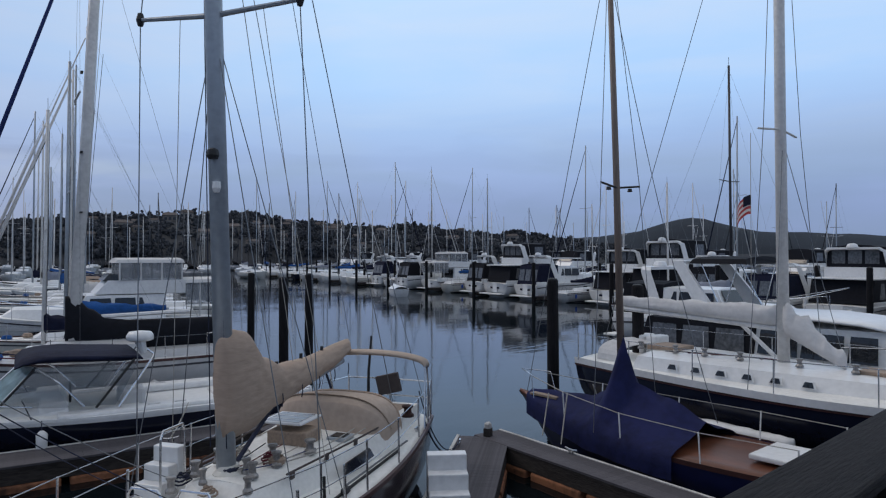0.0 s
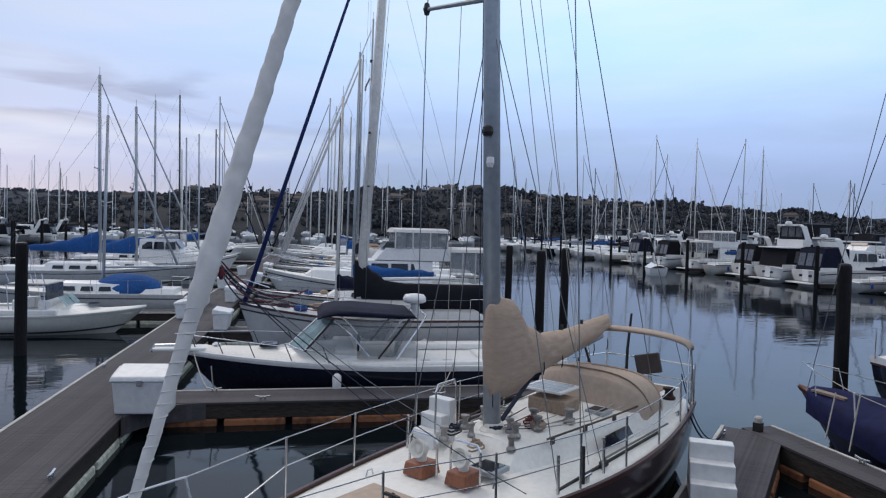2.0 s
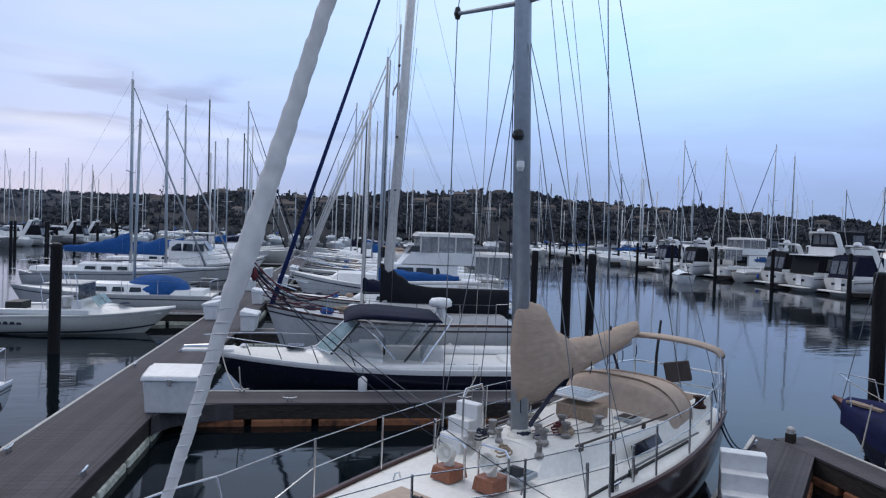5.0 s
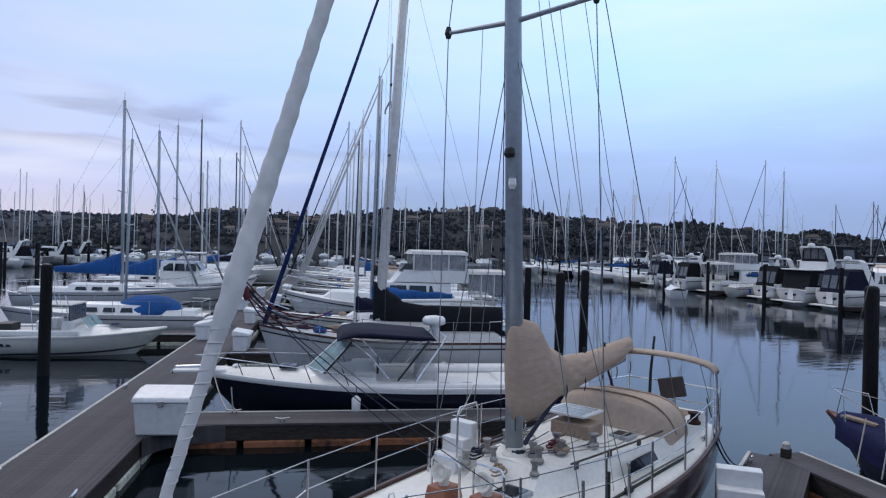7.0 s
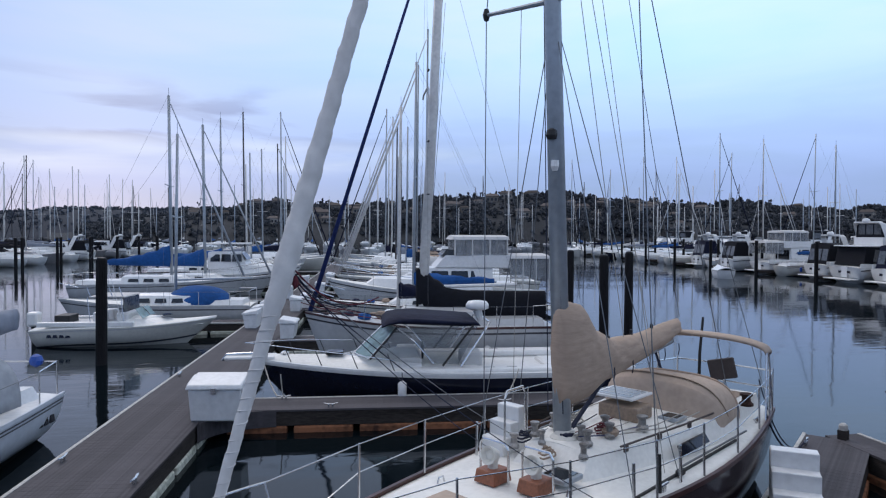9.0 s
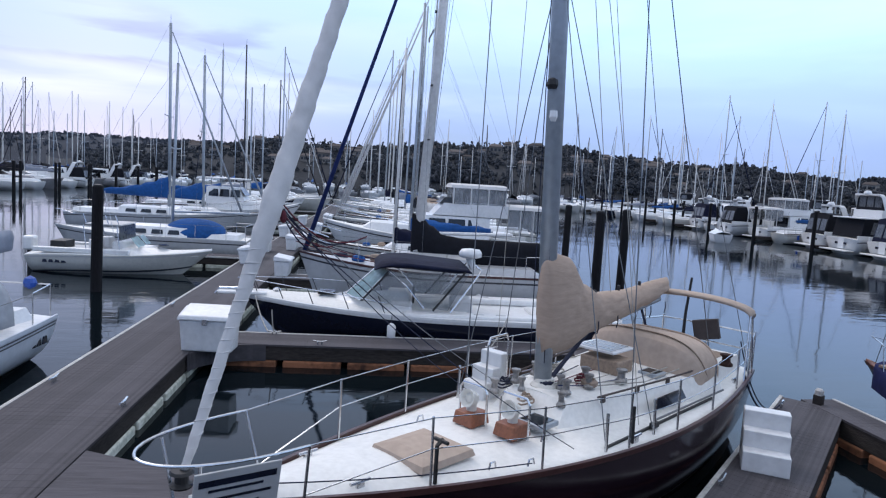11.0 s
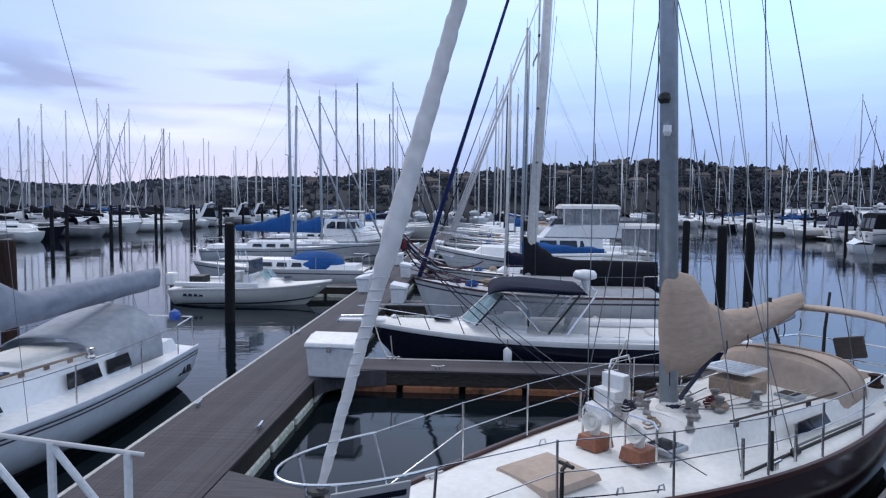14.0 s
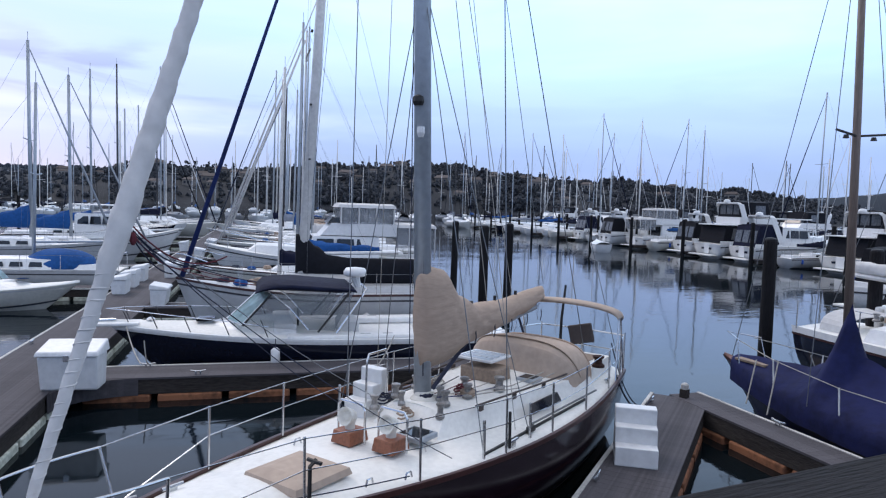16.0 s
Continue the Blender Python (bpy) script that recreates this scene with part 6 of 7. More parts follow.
part("outboard", lathe([(0.02, 0), (0.10, 0.05), (0.12, 0.13), (0.09, 0.21), (0.02, 0.25)], 12, Matrix.Translation((0.1, 0.70, 1.36))), BLUEPL, WS, "small blue outboard on the stern rail")
for x0, x1 in ((0.45, 0.62), (0.66, 0.8), (0.84, 0.95)):
    part("name_bar", window(x0, x1, 1.22, 0.44, 0.58, 0.0, 1, NAVY), NAVY, WS)
for x, y in ((5.2, 0.5), (5.0, 0.6), (3.2, 1.0)):
    winch("winch", x, y, 1.32, WS)

# ---------------- small runabout ----------------


def runabout():
    L, B = 7.0, 2.4
    b = thing("runabout", at(-1.75 - L * 0.84, 15.9, 0, 0) @ Matrix.Diagonal((0.84, 0.92, 0.84, 1)), "white cuddy runabout with a windscreen and canvas top", "motorboat")
    h = Hull(L, B, 1.05, 0.82, 0.70, stern=0.92, tm=0.35, p=2.1, over=1.6, flare=0.5)
    part("hull", h.skin(0, 1, 26, 8), CREAM, b, smooth=True)
    part("stripe", h.band(-0.66, -0.74, 0.008, 26), BOOT, b, "dark waterline stripe")
    part("rub_rail", h.band(-0.05, -0.10, 0.02, 26), GREYHULL, b)
    part("deck", h.deck(0.0, 0.10, nu=20, nv=8), DECK, b, smooth=True)
    part("cuddy", trunk(3.6, 6.5, 0.98, 0.22, 0.82, 1.10, 0, 1.7, 0.08, 0.30), GEL, b)
    part("cockpit", cube(0.5, 3.6, -0.85, 0.85, 0.88, 0.945), GREYHULL, b)
    for side in (1, -1):
        part("coaming", cube(0.3, 4.0, side * 0.98 - 0.1, side * 0.98 + 0.1, 0.85, 1.05, 0.04), GEL, b)
        bm = bmesh.new()
        for c in ((4.3, 0.05 * side, 1.18), (4.25, side * 0.75, 1.14), (3.95, side * 0.72, 1.52), (3.98, 0.05 * side, 1.55)):
            bm.verts.new(c)
        bm.faces.new(bm.verts[:])
        bmesh.ops.solidify(bm, geom=bm.faces[:], thickness=0.015)
        part("windscreen", bm, AQUA, b)
        for x in (3.6, 2.3):
            part("top_post", rod([(x, side * 0.92, 0.95), (x - 0.15, side * 0.85, 2.02)], 0.018, 5), STEEL, b)
    part("canvas_top", cube(2.2, 3.6, -0.85, 0.85, 2.0, 2.06, 0.025), WHITECAN, b)
    for x in (2.25, 2.7, 3.1, 3.5):
        part("rod_holder", rod([(x, -0.8, 2.05), (x - 0.12, -0.82, 2.42)], 0.022, 5), STEEL, b)
    part("enclosure_panel", cube(3.52, 3.56, -0.8, 0.8, 1.40, 1.98), VINYL, b, "clear front curtain")
    part("console", cube(3.2, 3.7, -0.7, 0.7, 0.9, 1.35, 0.06), GEL, b)
    for y in (-0.5, 0.5):
        part("seat", cube(2.3, 2.75, y - 0.25, y + 0.25, 0.93, 1.4, 0.06), GEL, b)
    part("cage", cube(0.7, 1.3, -0.5, 0.3, 0.93, 1.25, 0.03), RUBBER, b)
    ob = part("outboard", cube(-0.55, -0.1, -0.22, 0.22, 0.75, 1.35, 0.09), GEL, b, "white outboard engine")
    part("leg", cube(-0.42, -0.2, -0.06, 0.06, -0.2, 0.78), RUBBER, ob)
    part("bow_hatch", lathe([(0.22, 0), (0.2, 0.03)], 14, Matrix.Translation((5.0, 0, 1.19))), SMOKE, b)
    for k in range(4):
        part("name_bar", window(0.7 + 0.24 * k, 0.90 + 0.24 * k, 1.12, 0.44, 0.56, 0.0, -1, NAVY), NAVY, b)
    part("aerial", rod([(3.5, -0.9, 1.0), (3.0, -0.95, 3.4)], 0.01, 4), GEL, b)
    return b


runabout()
# white hull in grey gelcoat: its shade is put into the colour
T1 = sailboat("day_sailer", "small white sailing boat with a blue tarpaulin over its cockpit", 8.0, 2.7, hull=GREYHULL, cover=None, mh=8.1, zb=1.1, zm=0.9, zs=0.85, mr=0.07, mx=0.41)
T1.matrix_basis = at(-1.3, 20.8, 0, 180)
part("tarpaulin", grid(lambda u, v: Vector((1.0 + 2.6 * u, -0.9 * math.cos(math.pi * v) * (0.35 + 0.65 * math.sin(math.pi * u) ** 0.5), 0.88 + 0.78 * math.sin(math.pi * v) ** 0.8 * (0.25 + 0.75 * max(0, math.sin(math.pi * u)) ** 0.45) + 0.05 * noise.noise(Vector((u * 5, v * 5, 2))))), 14, 12, 0.01), BLUECAN, T1, "bright blue tarpaulin", smooth=True)
# grey hull colour here too stands for shade on a white hull
B1 = sailboat("blue_covered_sloop", "white sloop with a bright blue sail cover", 9.5, 3.0, hull=GREYHULL, cover=BLUECAN, furl=GREYLT, mh=11.7, mr=0.10, mast=ALU, cd=1.25)
B1.matrix_basis = at(-13.0, 30.9, 0, 0)
berth(B1, B1.matrix_basis.copy())
B2 = copy_thing(B1, at(-12.0, 34.4, 0, 0) @ Matrix.Diagonal((1, 1, 0.91, 1)))
B2.matrix_basis = at(-12.0, 34.4, 0, 0) @ Matrix.Diagonal((1, 1, 0.91, 1))
C1 = motorboat("pilothouse_cruiser", "white pilothouse cruiser with dark windows", 7.8, 3.0, fly=False, canvas=None, arch=False, hardtop=True, cabin_h=1.5)
C1.matrix_basis = at(-1.2 - 7.8, 38.0, 0, 0)

# ---------------- boats to the right of the yacht ----------------


def navy_boat():
    b = thing("covered_sailboat", pose(10.62, 2.55, 0, 0, 0, 88), "wooden day sailer under a navy cover with varnished mast", "sailboat")
    L = 7.1
    h = Hull(L, 2.1, 1.0, 0.72, 0.75, stern=0.7, tm=0.4, p=1.7, over=1.2, flare=0.3)
    part("hull", h.skin(0, 1, 26, 8), NAVYHULL, b, smooth=True)
    part("deck", h.deck(0.01, 0.06, nu=24, nv=8), VARNISH, b, "varnished orange-brown deck", smooth=True)
    part("rub_strake", h.band(0.02, -0.06, 0.025, 26), TEAK, b)
    rows = []
    for i in range(61):
        t = 0.40 + 0.55 * i / 60
        x = t * L
        pk = lerp_table([(0, 1.0), (0.22, 1.36), (0.36, 1.52), (0.405, 2.05), (0.43, 2.42), (0.455, 2.05), (0.50, 1.30), (0.6, 1.14), (1, 1.04)], (i / 60) * 0.9 + 0.05)
        hb = h.half(t) + 0.05
        zs_ = h.sheer(t)
        row = []
        for k in range(17):
            v = 2 * k / 16 - 1
            a = abs(v)
            if a > 0.72:
                f = (a - 0.72) / 0.28
                y, z = hb, zs_ + 0.06 - 0.42 * f
            else:
                f = a / 0.72
                y = hb * f
                z = zs_ + 0.06 + (pk - zs_) * (1 - f ** 0.75)
            row.append(Vector((x, (1 if v > 0 else -1) * y * (1 + 0.02 * noise.noise(Vector((x * 3, v * 4, 0)))), z + 0.03 * noise.noise(Vector((x * 2, v * 5, 3))))))
        rows.append(row)
    bm = loft(rows, closed=False)
    part("boat_cover", bm, NAVYBLUE, b, "navy canvas cover peaked round the mast", smooth=True)
    part("mast", rod([(4.5, 0, 1.0), (4.62, 0, 5.5), (4.80, 0, 10.5)], 0.075, 12, 0.05), WOODMAST, b, "varnished wooden mast", smooth=True)
    for side in (1, -1):
        sp = part("spreader", rod([(4.6, 0, 5.22), (4.52, side * 0.62, 5.28)], 0.02, 6), RUBBER, b)
        part("spreader_light", lathe([(0.05, 0), (0.035, 0.06)], 8, Matrix.Translation((4.55, side * 0.34, 5.16))), RUBBER, sp)
        part("shroud", rod([(4.4, side * 1.02, 0.8), (4.52, side * 0.62, 5.28), (4.78, 0, 10.2)], 0.007, 4), WIRE, b)
        for x in (1.0, 2.4, 3.9, 5.4):
            t = x / L
            part("stanchion", rod([(x, side * (h.half(t) - 0.02), h.sheer(t)), (x, side * (h.half(t) + 0.03), h.sheer(t) + 0.5)], 0.013, 5), GEL, b)
        part("guard_line", rod([(x, side * (h.half(x / L) + 0.03), h.sheer(x / L) + 0.49) for x in (1.0, 2.4, 3.9, 5.4, 6.6)], 0.008, 4), ROPE, b)
        part("cover_line", rod([(5.7, side * 0.7, 1.25), (5.6, side * 1.0, 0.5)], 0.012, 4), ROPE, b)
        part("cover_line", rod([(5.2, side * 0.75, 1.35), (5.1, side * 1.06, 0.45)], 0.012, 4), ROPE, b)
    part("forestay", rod(sag((L - 0.2, 0, 1.0), (4.78, 0, 9.8), 0.0, 6), 0.007, 4), WIRE, b)
    part("burgee_halyard", rod(sag((3.1, -0.9, 0.9), (4.77, 0, 9.4), 0.5, 10), 0.007, 4), WIRE, b)
    part("pulpit", rod([(6.4, 0.35, 1.0), (6.5, 0.3, 1.45), (7.0, 0.05, 1.5), (6.5, -0.3, 1.45), (6.4, -0.35, 1.0)], 0.012, 5), STEEL, b)
    part("fore_grating", cube(5.9, 6.6, -0.25, 0.25, 1.03, 1.07), RAWTEAK, b)
    part("hatch", cube(1.2, 1.9, -0.5, 0.5, 0.82, 0.90, 0.02), GEL, b)
    return b


navy_boat()


def ketch():
    L, B = 13.0, 3.7
    b = thing("white_ketch", pose(15.05, 10.7, 0, 0, 0, 266), "black-hulled yacht with white topsides, white furled sails and portlights", "sailboat")
    h = Hull(L - 0.5, B, 1.65, 1.30, 1.32, stern=0.70, tm=0.42, p=1.8, over=1.6, flare=0.2, x0=0.5)
    part("hull", h.skin(0, 1, 30, 9), NAVY, b, "dark hull", smooth=True)
    part("bulwark", h.band(0.05, -0.10, 0.015, 30), GEL, b, "white bulwark band")
    part("rub_strake", h.band(-0.105, -0.145, 0.03, 30), TEAK, b)
    part("deck", h.deck(0.02, 0.08, nu=24, nv=8), DECK, b, smooth=True)
    part("deckhouse", trunk(2.2, 9.3, 1.30, 0.7, 1.28, 1.60, 0.1, 1.2, 0.08, 0.1), GEL, b)
    for side in (1, -1):
        for x in (3.1, 3.65, 4.2, 4.75, 5.3, 5.9):
            y = 1.285 - 0.6 * ((x - 2.2) / 7.1) ** 1.6
            pf = part("portlight_frame", window(x, x + 0.28, y, 1.39, 1.53, 0.04, side, GEL), GEL, b)
            part("portlight", window(x + 0.035, x + 0.245, y + 0.008, 1.41, 1.51, 0.03, side), SMOKE, pf)
        part("guard_wire", rod([p + Vector((0, 0, 0.66)) for p in h.rail(0, 0, 0.03, 0.96, 0.05, side, 10)], 0.008, 4), STEEL, b)
        for t in (0.05, 0.18, 0.31, 0.44, 0.57, 0.7, 0.83):
            part("stanchion", rod([(t * L, side * (h.half(t) - 0.05), h.sheer(t)), (t * L, side * (h.half(t) - 0.05), h.sheer(t) + 0.67)], 0.014, 5), STEEL, b)
        part("shroud", rod([(5.2, side * 1.75, 1.3), (5.1, side * 0.85, 6.6), (5.0, 0, 14.8)], 0.008, 4), WIRE, b)
        part("lower_shroud", rod([(5.7, side * 1.75, 1.3), (5.1, 0, 6.4)], 0.008, 4), WIRE, b)
    part("mast", rod([(5.1, 0, 1.4), (5.05, 0, 7), (5.0, 0, 15)], 0.125, 12, 0.10), WMAST, b, "white painted mast", smooth=True)
    part("spreader", rod([(5.0, -0.86, 6.56), (5.08, 0, 6.62), (5.0, 0.86, 6.56)], 0.025, 6), WMAST, b)
    part("boom_sail", sail_cover((5.0, 0, 2.42), (0.95, 0.0, 2.62), 0.46, 0.26, 0.35, 22, seed=4), WHITECAN, b, "white furled mainsail along the boom", smooth=True)
    part("boom", rod([(5.0, 0, 2.38), (0.8, 0, 2.58)], 0.06, 8), WMAST, b)
    part("staysail", sail_cover((5.12, 0, 2.25), (6.3, 0, 1.66), 0.80, 0.28, 0.35, 16, seed=14), WHITECAN, b, "white furled staysail", smooth=True)
    part("whisker_pole", rod([(4.6, 0.9, 1.55), (3.5, 0.7, 2.6)], 0.05, 8), WMAST, b)
    part("forestay", rod([(12.8, 0, 1.7), (5.0, 0, 14.9)], 0.012, 5), WIRE, b)
    part("backstay", rod([(0.1, 0.3, 1.4), (5.0, 0, 14.9)], 0.008, 4), WIRE, b)
    part("cockpit_dodger", arch_cover(1.0, 1.6, 1.05, 1.0, 1.35, 0.45, 0.35, 6, 12), WHITECAN, b)
    for x in (0.95, 1.35):
        part("stern_box", cube(x, x + 0.32, 0.5, 1.1, 1.3, 1.85, 0.05), GEL, b)
    part("fender_tube", sail_cover((4.0, -2.05, 0.38), (6.2, -2.05, 0.38), 0.30, 0.26, 0.15, 18, seed=3), GEL, b, "white fender tube along the side", smooth=True)
    for x in (2.0, 2.9, 3.6, 4.4, 5.6, 6.6):
        winch("winch", x, -0.75 + 0.06 * x, 1.68, b, 0.07, WINCH)
    for k in range(6):
        part("deck_line", rod(sag((5.0, -0.1, 1.72), (2.2 + 0.5 * k, -0.8 + 0.12 * k, 1.70), -0.02, 6), 0.012, 4), (ROPE, DROPE, REDROPE)[k % 3], b)
    part("hatch", cube(6.6, 7.2, -0.3, 0.3, 1.66, 1.74, 0.02), RAWTEAK, b)
    part("companion_hatch", cube(2.0, 2.8, -0.4, 0.4, 1.64, 1.76, 0.03), RAWTEAK, b)
    return b


ketch()
# striped flag on a halyard above the ketch
flag = thing("striped_flag", pose(14.85, 6.35, 4.86, 0, 0, 60), "small red and white striped flag with a blue corner", "flag")
for k in range(7):
    def stripe_sheet(u, v, k=k):
        return Vector((0.52 * u, 0.05 * math.sin(4 * u) * u, 0.06 * k + 0.06 * v - 0.26 * u * u + 0.01 * math.sin(9 * u)))
    part("stripe", grid(stripe_sheet, 8, 1, 0.004), REDPL if k % 2 == 0 else WHITECAN, flag)
part("canton", grid(lambda u, v: Vector((0.22 * u, 0.05 * math.sin(4 * 0.42 * u) * 0.42 * u + 0.008, 0.21 + 0.22 * v - 0.05 * u * u)), 4, 2, 0.012), NAVYCAN, flag)
part("halyard", rod([(0, 0, -3.2), (0, 0, 1.8)], 0.006, 4), ROPE, flag)


def sedan_yacht():
    L, B = 13.0, 3.7
    b = thing("sedan_yacht", pose(19.5, 11.2, 0, 0, 0, 266), "white sedan motor yacht with black cockpit canvas and raked arch", "motorboat")
    h = Hull(L, B, 1.55, 1.12, 1.0, stern=0.93, tm=0.35, p=2.1, over=1.8, flare=0.45)
    part("hull", h.skin(0, 1, 26, 8), GREYHULL, b, "pale grey hull", smooth=True)
    part("rub_rail", h.band(-0.04, -0.10, 0.02, 26), BOOT, b)
    part("deck", h.deck(0.0, 0.06, nu=20, nv=8), DECK, b, smooth=True)
    for side in (1, -1):
        for x in (6.0, 7.5, 9.0):
            part("oval_port", lathe([(0.17, -0.02), (0.17, 0.02)], 14, Matrix.Translation((x, side * (h.half(x / L) * 0.985), 0.66)) @ Matrix.Rotation(radians(90), 4, "X") @ Matrix.Diagonal((1.3, 0.6, 2.5, 1))), SMOKE, b)
    part("fore_cabin", trunk(5.6, 11.2, 1.55, 0.5, 1.08, 1.55, 0, 2.4, 0.12, 0.3), GEL, b, smooth=False)
    part("saloon", trunk(3.8, 8.4, 1.60, 1.25, 1.10, 2.12, 0.0, 1.7, 0.06, 0.22), GEL, b)
    for side in (1, -1):
        for x0, x1 in ((3.95, 4.95), (5.0, 6.0), (6.05, 6.7)):
            part("side_glass", window(x0, x1, 1.60 - 0.06 * (x0 - 3.8), 1.38, 2.0, 0.14, side), SMOKE, b)
    part("hardtop", loft([[Vector((x, 1.55 * w * math.cos(q), z + 0.11 * math.sin(q))) for q in [2 * math.pi * k / 20 for k in range(20)]] for x, w, z in ((3.2, 0.9, 2.30), (3.4, 1.0, 2.32), (5.0, 1.0, 2.36), (6.3, 0.9, 2.28), (7.1, 0.7, 2.10))]), GEL, b, "white moulded hardtop", smooth=True)
    part("cockpit_canvas", trunk(0.25, 3.85, 1.62, 1.60, 1.02, 2.12, 0.35, 0.0, 0.06, 0.10), BLACKCAN, b, "black canvas cockpit enclosure")
    for side in (1, -1):
        for k in range(3):
            part("curtain_window", window(0.75 + 1.0 * k, 1.6 + 1.0 * k, 1.585, 1.35, 1.95, 0.06, side, VINYL), VINYL, b)
        bm = loft([[Vector((2.9, side * 1.50, 2.15)), Vector((2.35, side * 1.50, 2.15)), Vector((2.35, side * 1.38, 2.15)), Vector((2.9, side * 1.38, 2.15))],
                   [Vector((1.65, side * 1.32, 3.75)), Vector((1.30, side * 1.32, 3.75)), Vector((1.30, side * 1.22, 3.75)), Vector((1.65, side * 1.22, 3.75))]])
        part("arch_leg", bm, GEL, b, "white raked arch leg")
        for x in (2.1, 3.2):
            part("bimini_pole", rod([(2.8, side * 1.2, 2.3), (x, side * 1.1, 3.72)], 0.018, 5), STEEL, b)
    part("arch_top", cube(1.28, 1.68, -1.32, 1.32, 3.70, 3.80, 0.03), GEL, b)
    part("bimini", trunk(1.75, 3.5, 1.2, 1.2, 3.70, 3.84, 0.1, 0.1, 0.08, 0.1), BLACKCAN, b, "black canvas bimini over the flying bridge")
    part("swim_platform", cube(-0.7, 0.02, -1.5, 1.5, 0.22, 0.30, 0.02), DECK, b)
    rail = [(6.0, 1.66, 1.75), (9.0, 1.3, 1.95), (12.8, 0, 2.25), (9.0, -1.3, 1.95), (6.0, -1.66, 1.75)]
    part("bow_rail", rod(rail, 0.016, 5), STEEL, b)
    for x, y, z in rail:
        part("rail_post", rod([(x, y, z), (x, y, z - 0.68)], 0.013, 5), STEEL, b)


sedan_yacht()
berth(M2, pose(27.5, 17.0, 0, 0, 0, 262))
berth(S5, pose(37.8, 24.4, 0, 0, 0, 262))
berth(S6, pose(35.5, 21.7, 0, 0, 0, 262))

# ---------------- dock furniture, lines ----------------
steps = thing("boarding_steps", pose(6.18, 6.93, DZ, 0, 0, -38), "white moulded three-tread boarding steps on the finger dock", "steps")
for k in range(3):
    part("tread", cube(-0.28, 0.28, 0.26 - 0.21 * (k + 1), 0.26 - 0.21 * k + 0.003, 0.0, 0.68 - 0.21 * k, 0.015), BOXW, steps)

post = thing("corner_post", pose(9.15, 8.98, DZ, 0, 0, 20), "short white-capped corner post of the dock", "post")
part("post_body", cube(-0.07, 0.07, -0.07, 0.07, -0.3, 0.16, 0.01), BEAM, post)
part("post_cap", lathe([(0.07, 0.16), (0.07, 0.24), (0.04, 0.27)], 10), EDGE, post)


def cleat_proto():
    c = thing("dock_cleat", Matrix(), "galvanised mooring cleat bolted to the dock edge", "cleat", "dock cleats")
    part("horn", rod([(-0.14, 0, 0.085), (-0.05, 0, 0.07), (0.05, 0, 0.07), (0.14, 0, 0.085)], 0.017, 6), STEEL, c)
    for x in (-0.04, 0.04):
        part("foot", cube(x - 0.015, x + 0.015, -0.02, 0.02, 0, 0.07, 0.004), STEEL, c)
    return c


place_many(cleat_proto(), [at(3.0, 4.80, DZ), at(6.5, 4.80, DZ), at(2.0, 5.5, DZ), at(-0.8, 2.0, DZ, 90), at(-0.8, 8.0, DZ, 90), at(0.58, 1.0, DZ, 90),
                           pose(8.3, 8.9, DZ, 0, 0, 38), pose(5.2, 6.5, DZ, 0, 0, 38), pose(9.4, 7.2, DZ, 0, 0, 83)])


def line(name, a, b, drop, r, material, label):
    o = part(name, rod(sag(a, b, drop, 14), r, 6), material)
    return tagged(o, label, "rope")


line("mooring_line", (6.9, 8.25, 1.25), (8.3, 8.9, 0.54), 0.35, 0.014, DROPE, "dark slack mooring line from the yacht's quarter")
line("mooring_line", (6.95, 8.45, 1.7), (8.35, 8.92, 0.54), 0.5, 0.010, DROPE, "dark slack shore cable from the yacht's stern")
line("mooring_line", (0.1, 14.0, 1.02), tuple(at(2.0, 5.5, 0.55).translation), 0.15, 0.012, ROPE, "pale mooring line from the cruiser's bow")
line("mooring_line", tuple(at(7.0, 5.75, 0.95).translation), tuple(at(6.5, 4.80, 0.55).translation), 0.05, 0.012, ROPE, "pale mooring line of the cruiser")

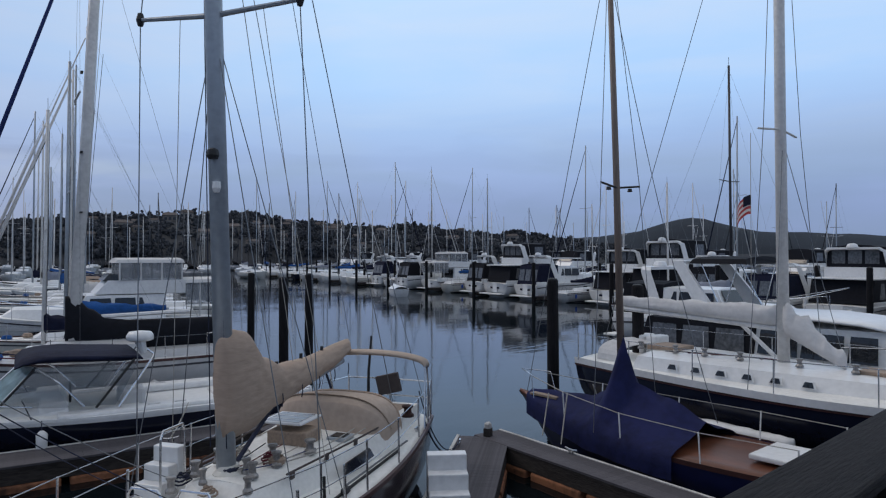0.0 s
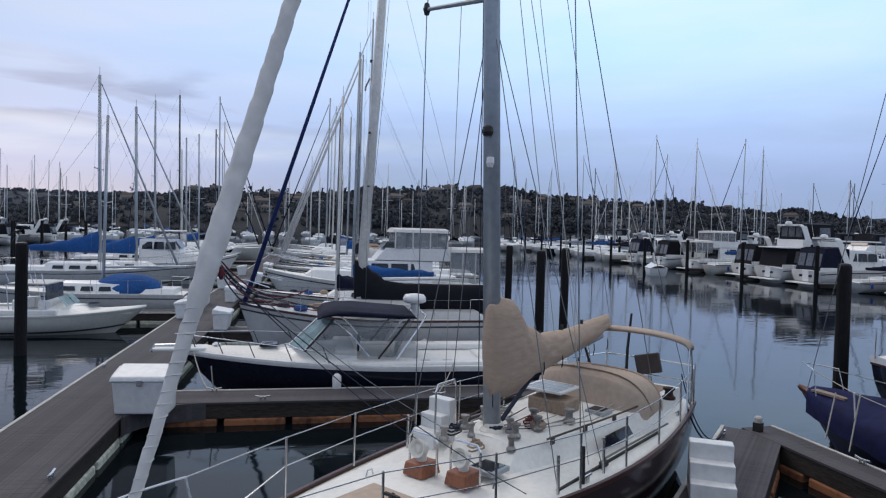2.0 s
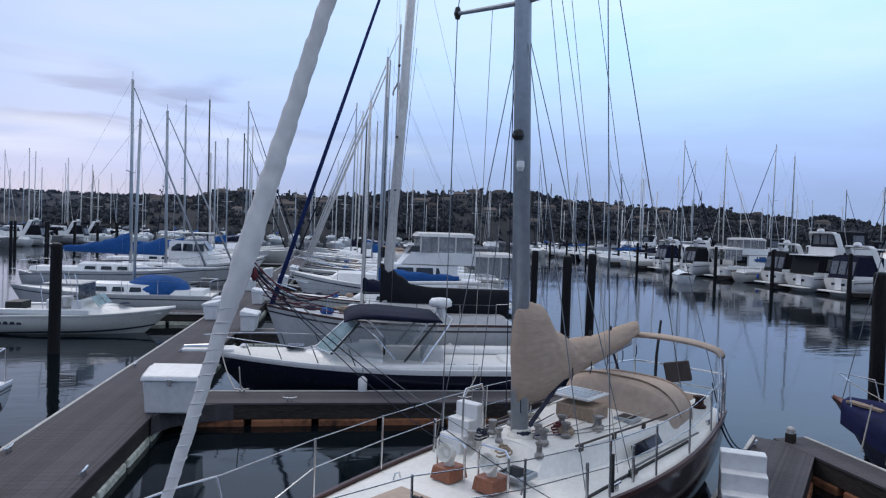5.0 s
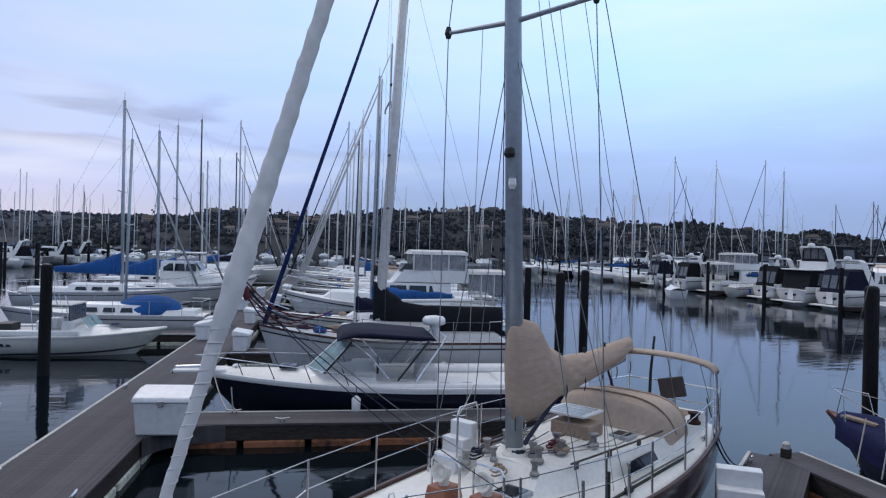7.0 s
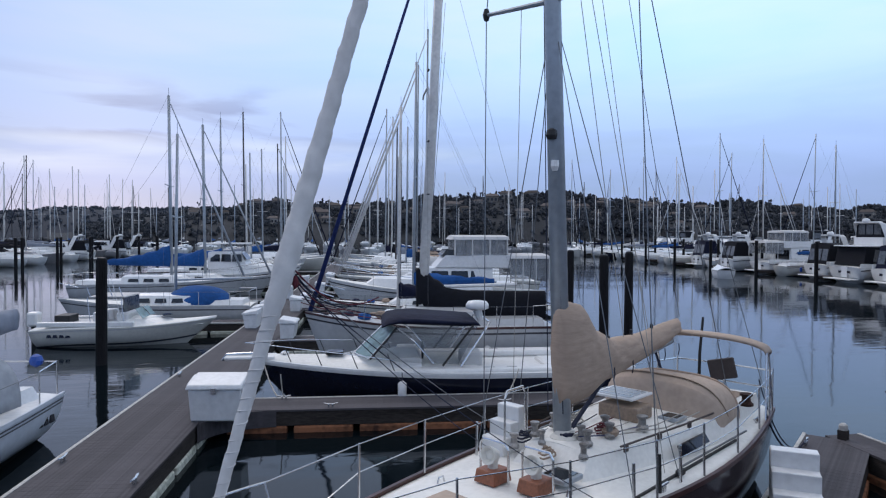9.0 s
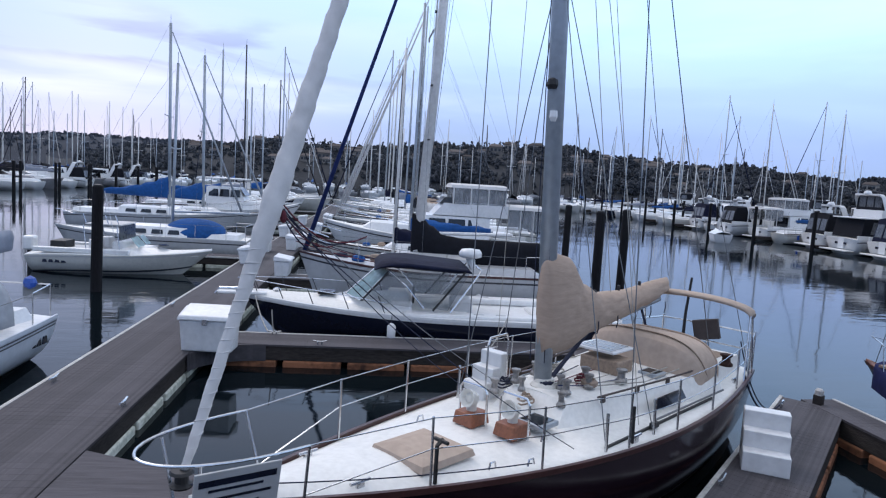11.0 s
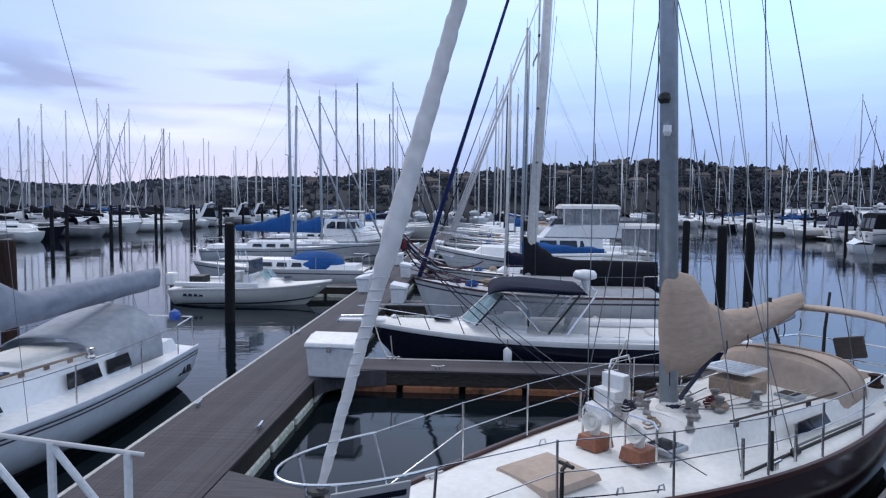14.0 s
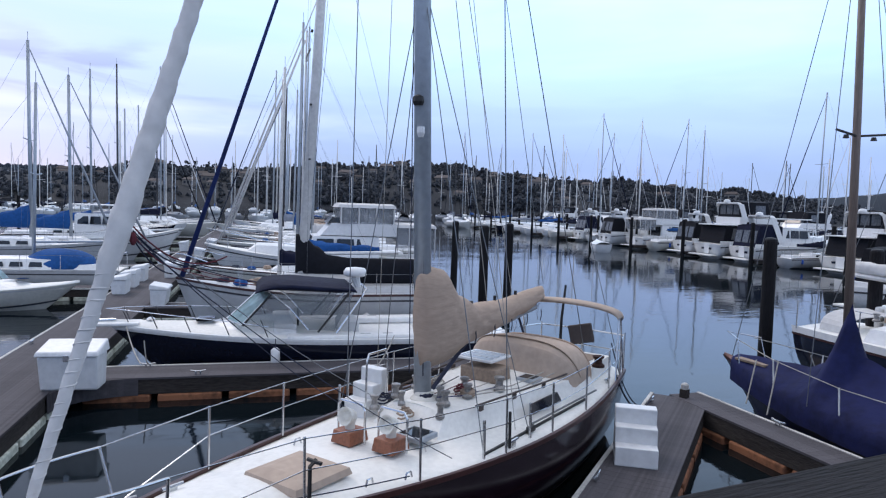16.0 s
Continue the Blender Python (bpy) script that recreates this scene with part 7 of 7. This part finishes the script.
# gangway down to the landing
gang = thing("gangway", Matrix(), "white-painted metal gangway with cross-braced rails down to the dock", "gangway")
G0, G1 = Vector((-2.75, 6.15, 0.47)), Vector((-11.0, 5.6, 2.20))
side_v = (G1 - G0).cross(Vector((0, 0, 1))).normalized() * 0.55
part("ramp_deck", loft([[p + side_v * a + Vector((0, 0, z)) for a, z in ((-1, -0.06), (1, -0.06), (1, 0), (-1, 0))] for p in (G0, G1)]), ALU, gang)
for sgn in (1, -1):
    a, b_ = G0 + side_v * sgn, G1 + side_v * sgn
    up = Vector((0, 0, 0.92 if sgn > 0 else 0.62))
    run = (b_ - a).normalized()
    part("top_rail", rod([a + up - run * 0.2, b_ + up], 0.026, 8), GREYHULL, gang, "grey tubular hand rail")
    part("bottom_chord", rod([a, b_], 0.05, 6), WPAINT, gang)
    for k in range(12):
        f, g = (k - 0.06) / 12, min(1, (k + 0.94) / 12)
        part("upright", rod([a.lerp(b_, f), a.lerp(b_, f) + up], 0.042, 8), WPAINT, gang)
        part("diagonal", rod([a.lerp(b_, g) + up * 0.97, a.lerp(b_, f)], 0.036, 8), WPAINT, gang)

# wharf underfoot with its timber rail
wharf = thing("wharf", Matrix(), "timber wharf deck above the marina", "wharf", kind="structure")
part("deck_slab", cube(-12, 14, -8, 0.98, 2.12, 2.30), PLANK, wharf)
part("edge_beam", cube(-12, 14, 0.98, 1.10, 1.95, 2.32, 0.01), RAILW, wharf)
rail_ = thing("timber_rail", Matrix(), "weathered timber guard rail along the wharf edge", "railing")
part("cap_board", cube(0.45, 13.9, 0.66, 0.90, 3.25, 3.30, 0.012), RAILW, rail_, "broad worn cap board")
part("rail_board", cube(0.5, 13.9, 0.76, 0.81, 3.02, 3.21, 0.01), RAILW, rail_)
part("rail_board", cube(0.5, 13.9, 0.76, 0.81, 2.62, 2.80, 0.01), RAILW, rail_)
for k in range(8):
    part("rail_post", cube(0.6 + 1.8 * k, 0.74 + 1.8 * k, 0.64, 0.76, 2.28, 3.25, 0.01), RAILW, rail_)

# open tender lying across the fairway
def tender():
    b = thing("tender", pose(39.6, 49.4, 0, 0, 0, 62) @ Matrix.Diagonal((1, 1.15, 1.5, 1)), "small white open boat floating off the far dock", "rowing boat")
    h = Hull(4.2, 1.6, 0.62, 0.5, 0.5, stern=0.8, tm=0.4, p=1.8, over=0.5)
    part("hull", h.skin(0, 1, 16, 6), GEL, b, smooth=True)
    part("cover", h.deck(0.0, 0.15, nu=12, nv=6), GEL, b)
    part("rub_rail", h.band(0, -0.06, 0.02, 16), GREYHULL, b)
    part("mast", rod([(2.3, 0, 0.5), (2.3, 0, 3.6)], 0.03, 6), GEL, b)


tender()

# ---------------- planks of the docks ----------------
for d, x0, x1, y0, y1, near in PLANKS:
    lay_planks(d, x0, x1, y0, y1, 0.145, near)
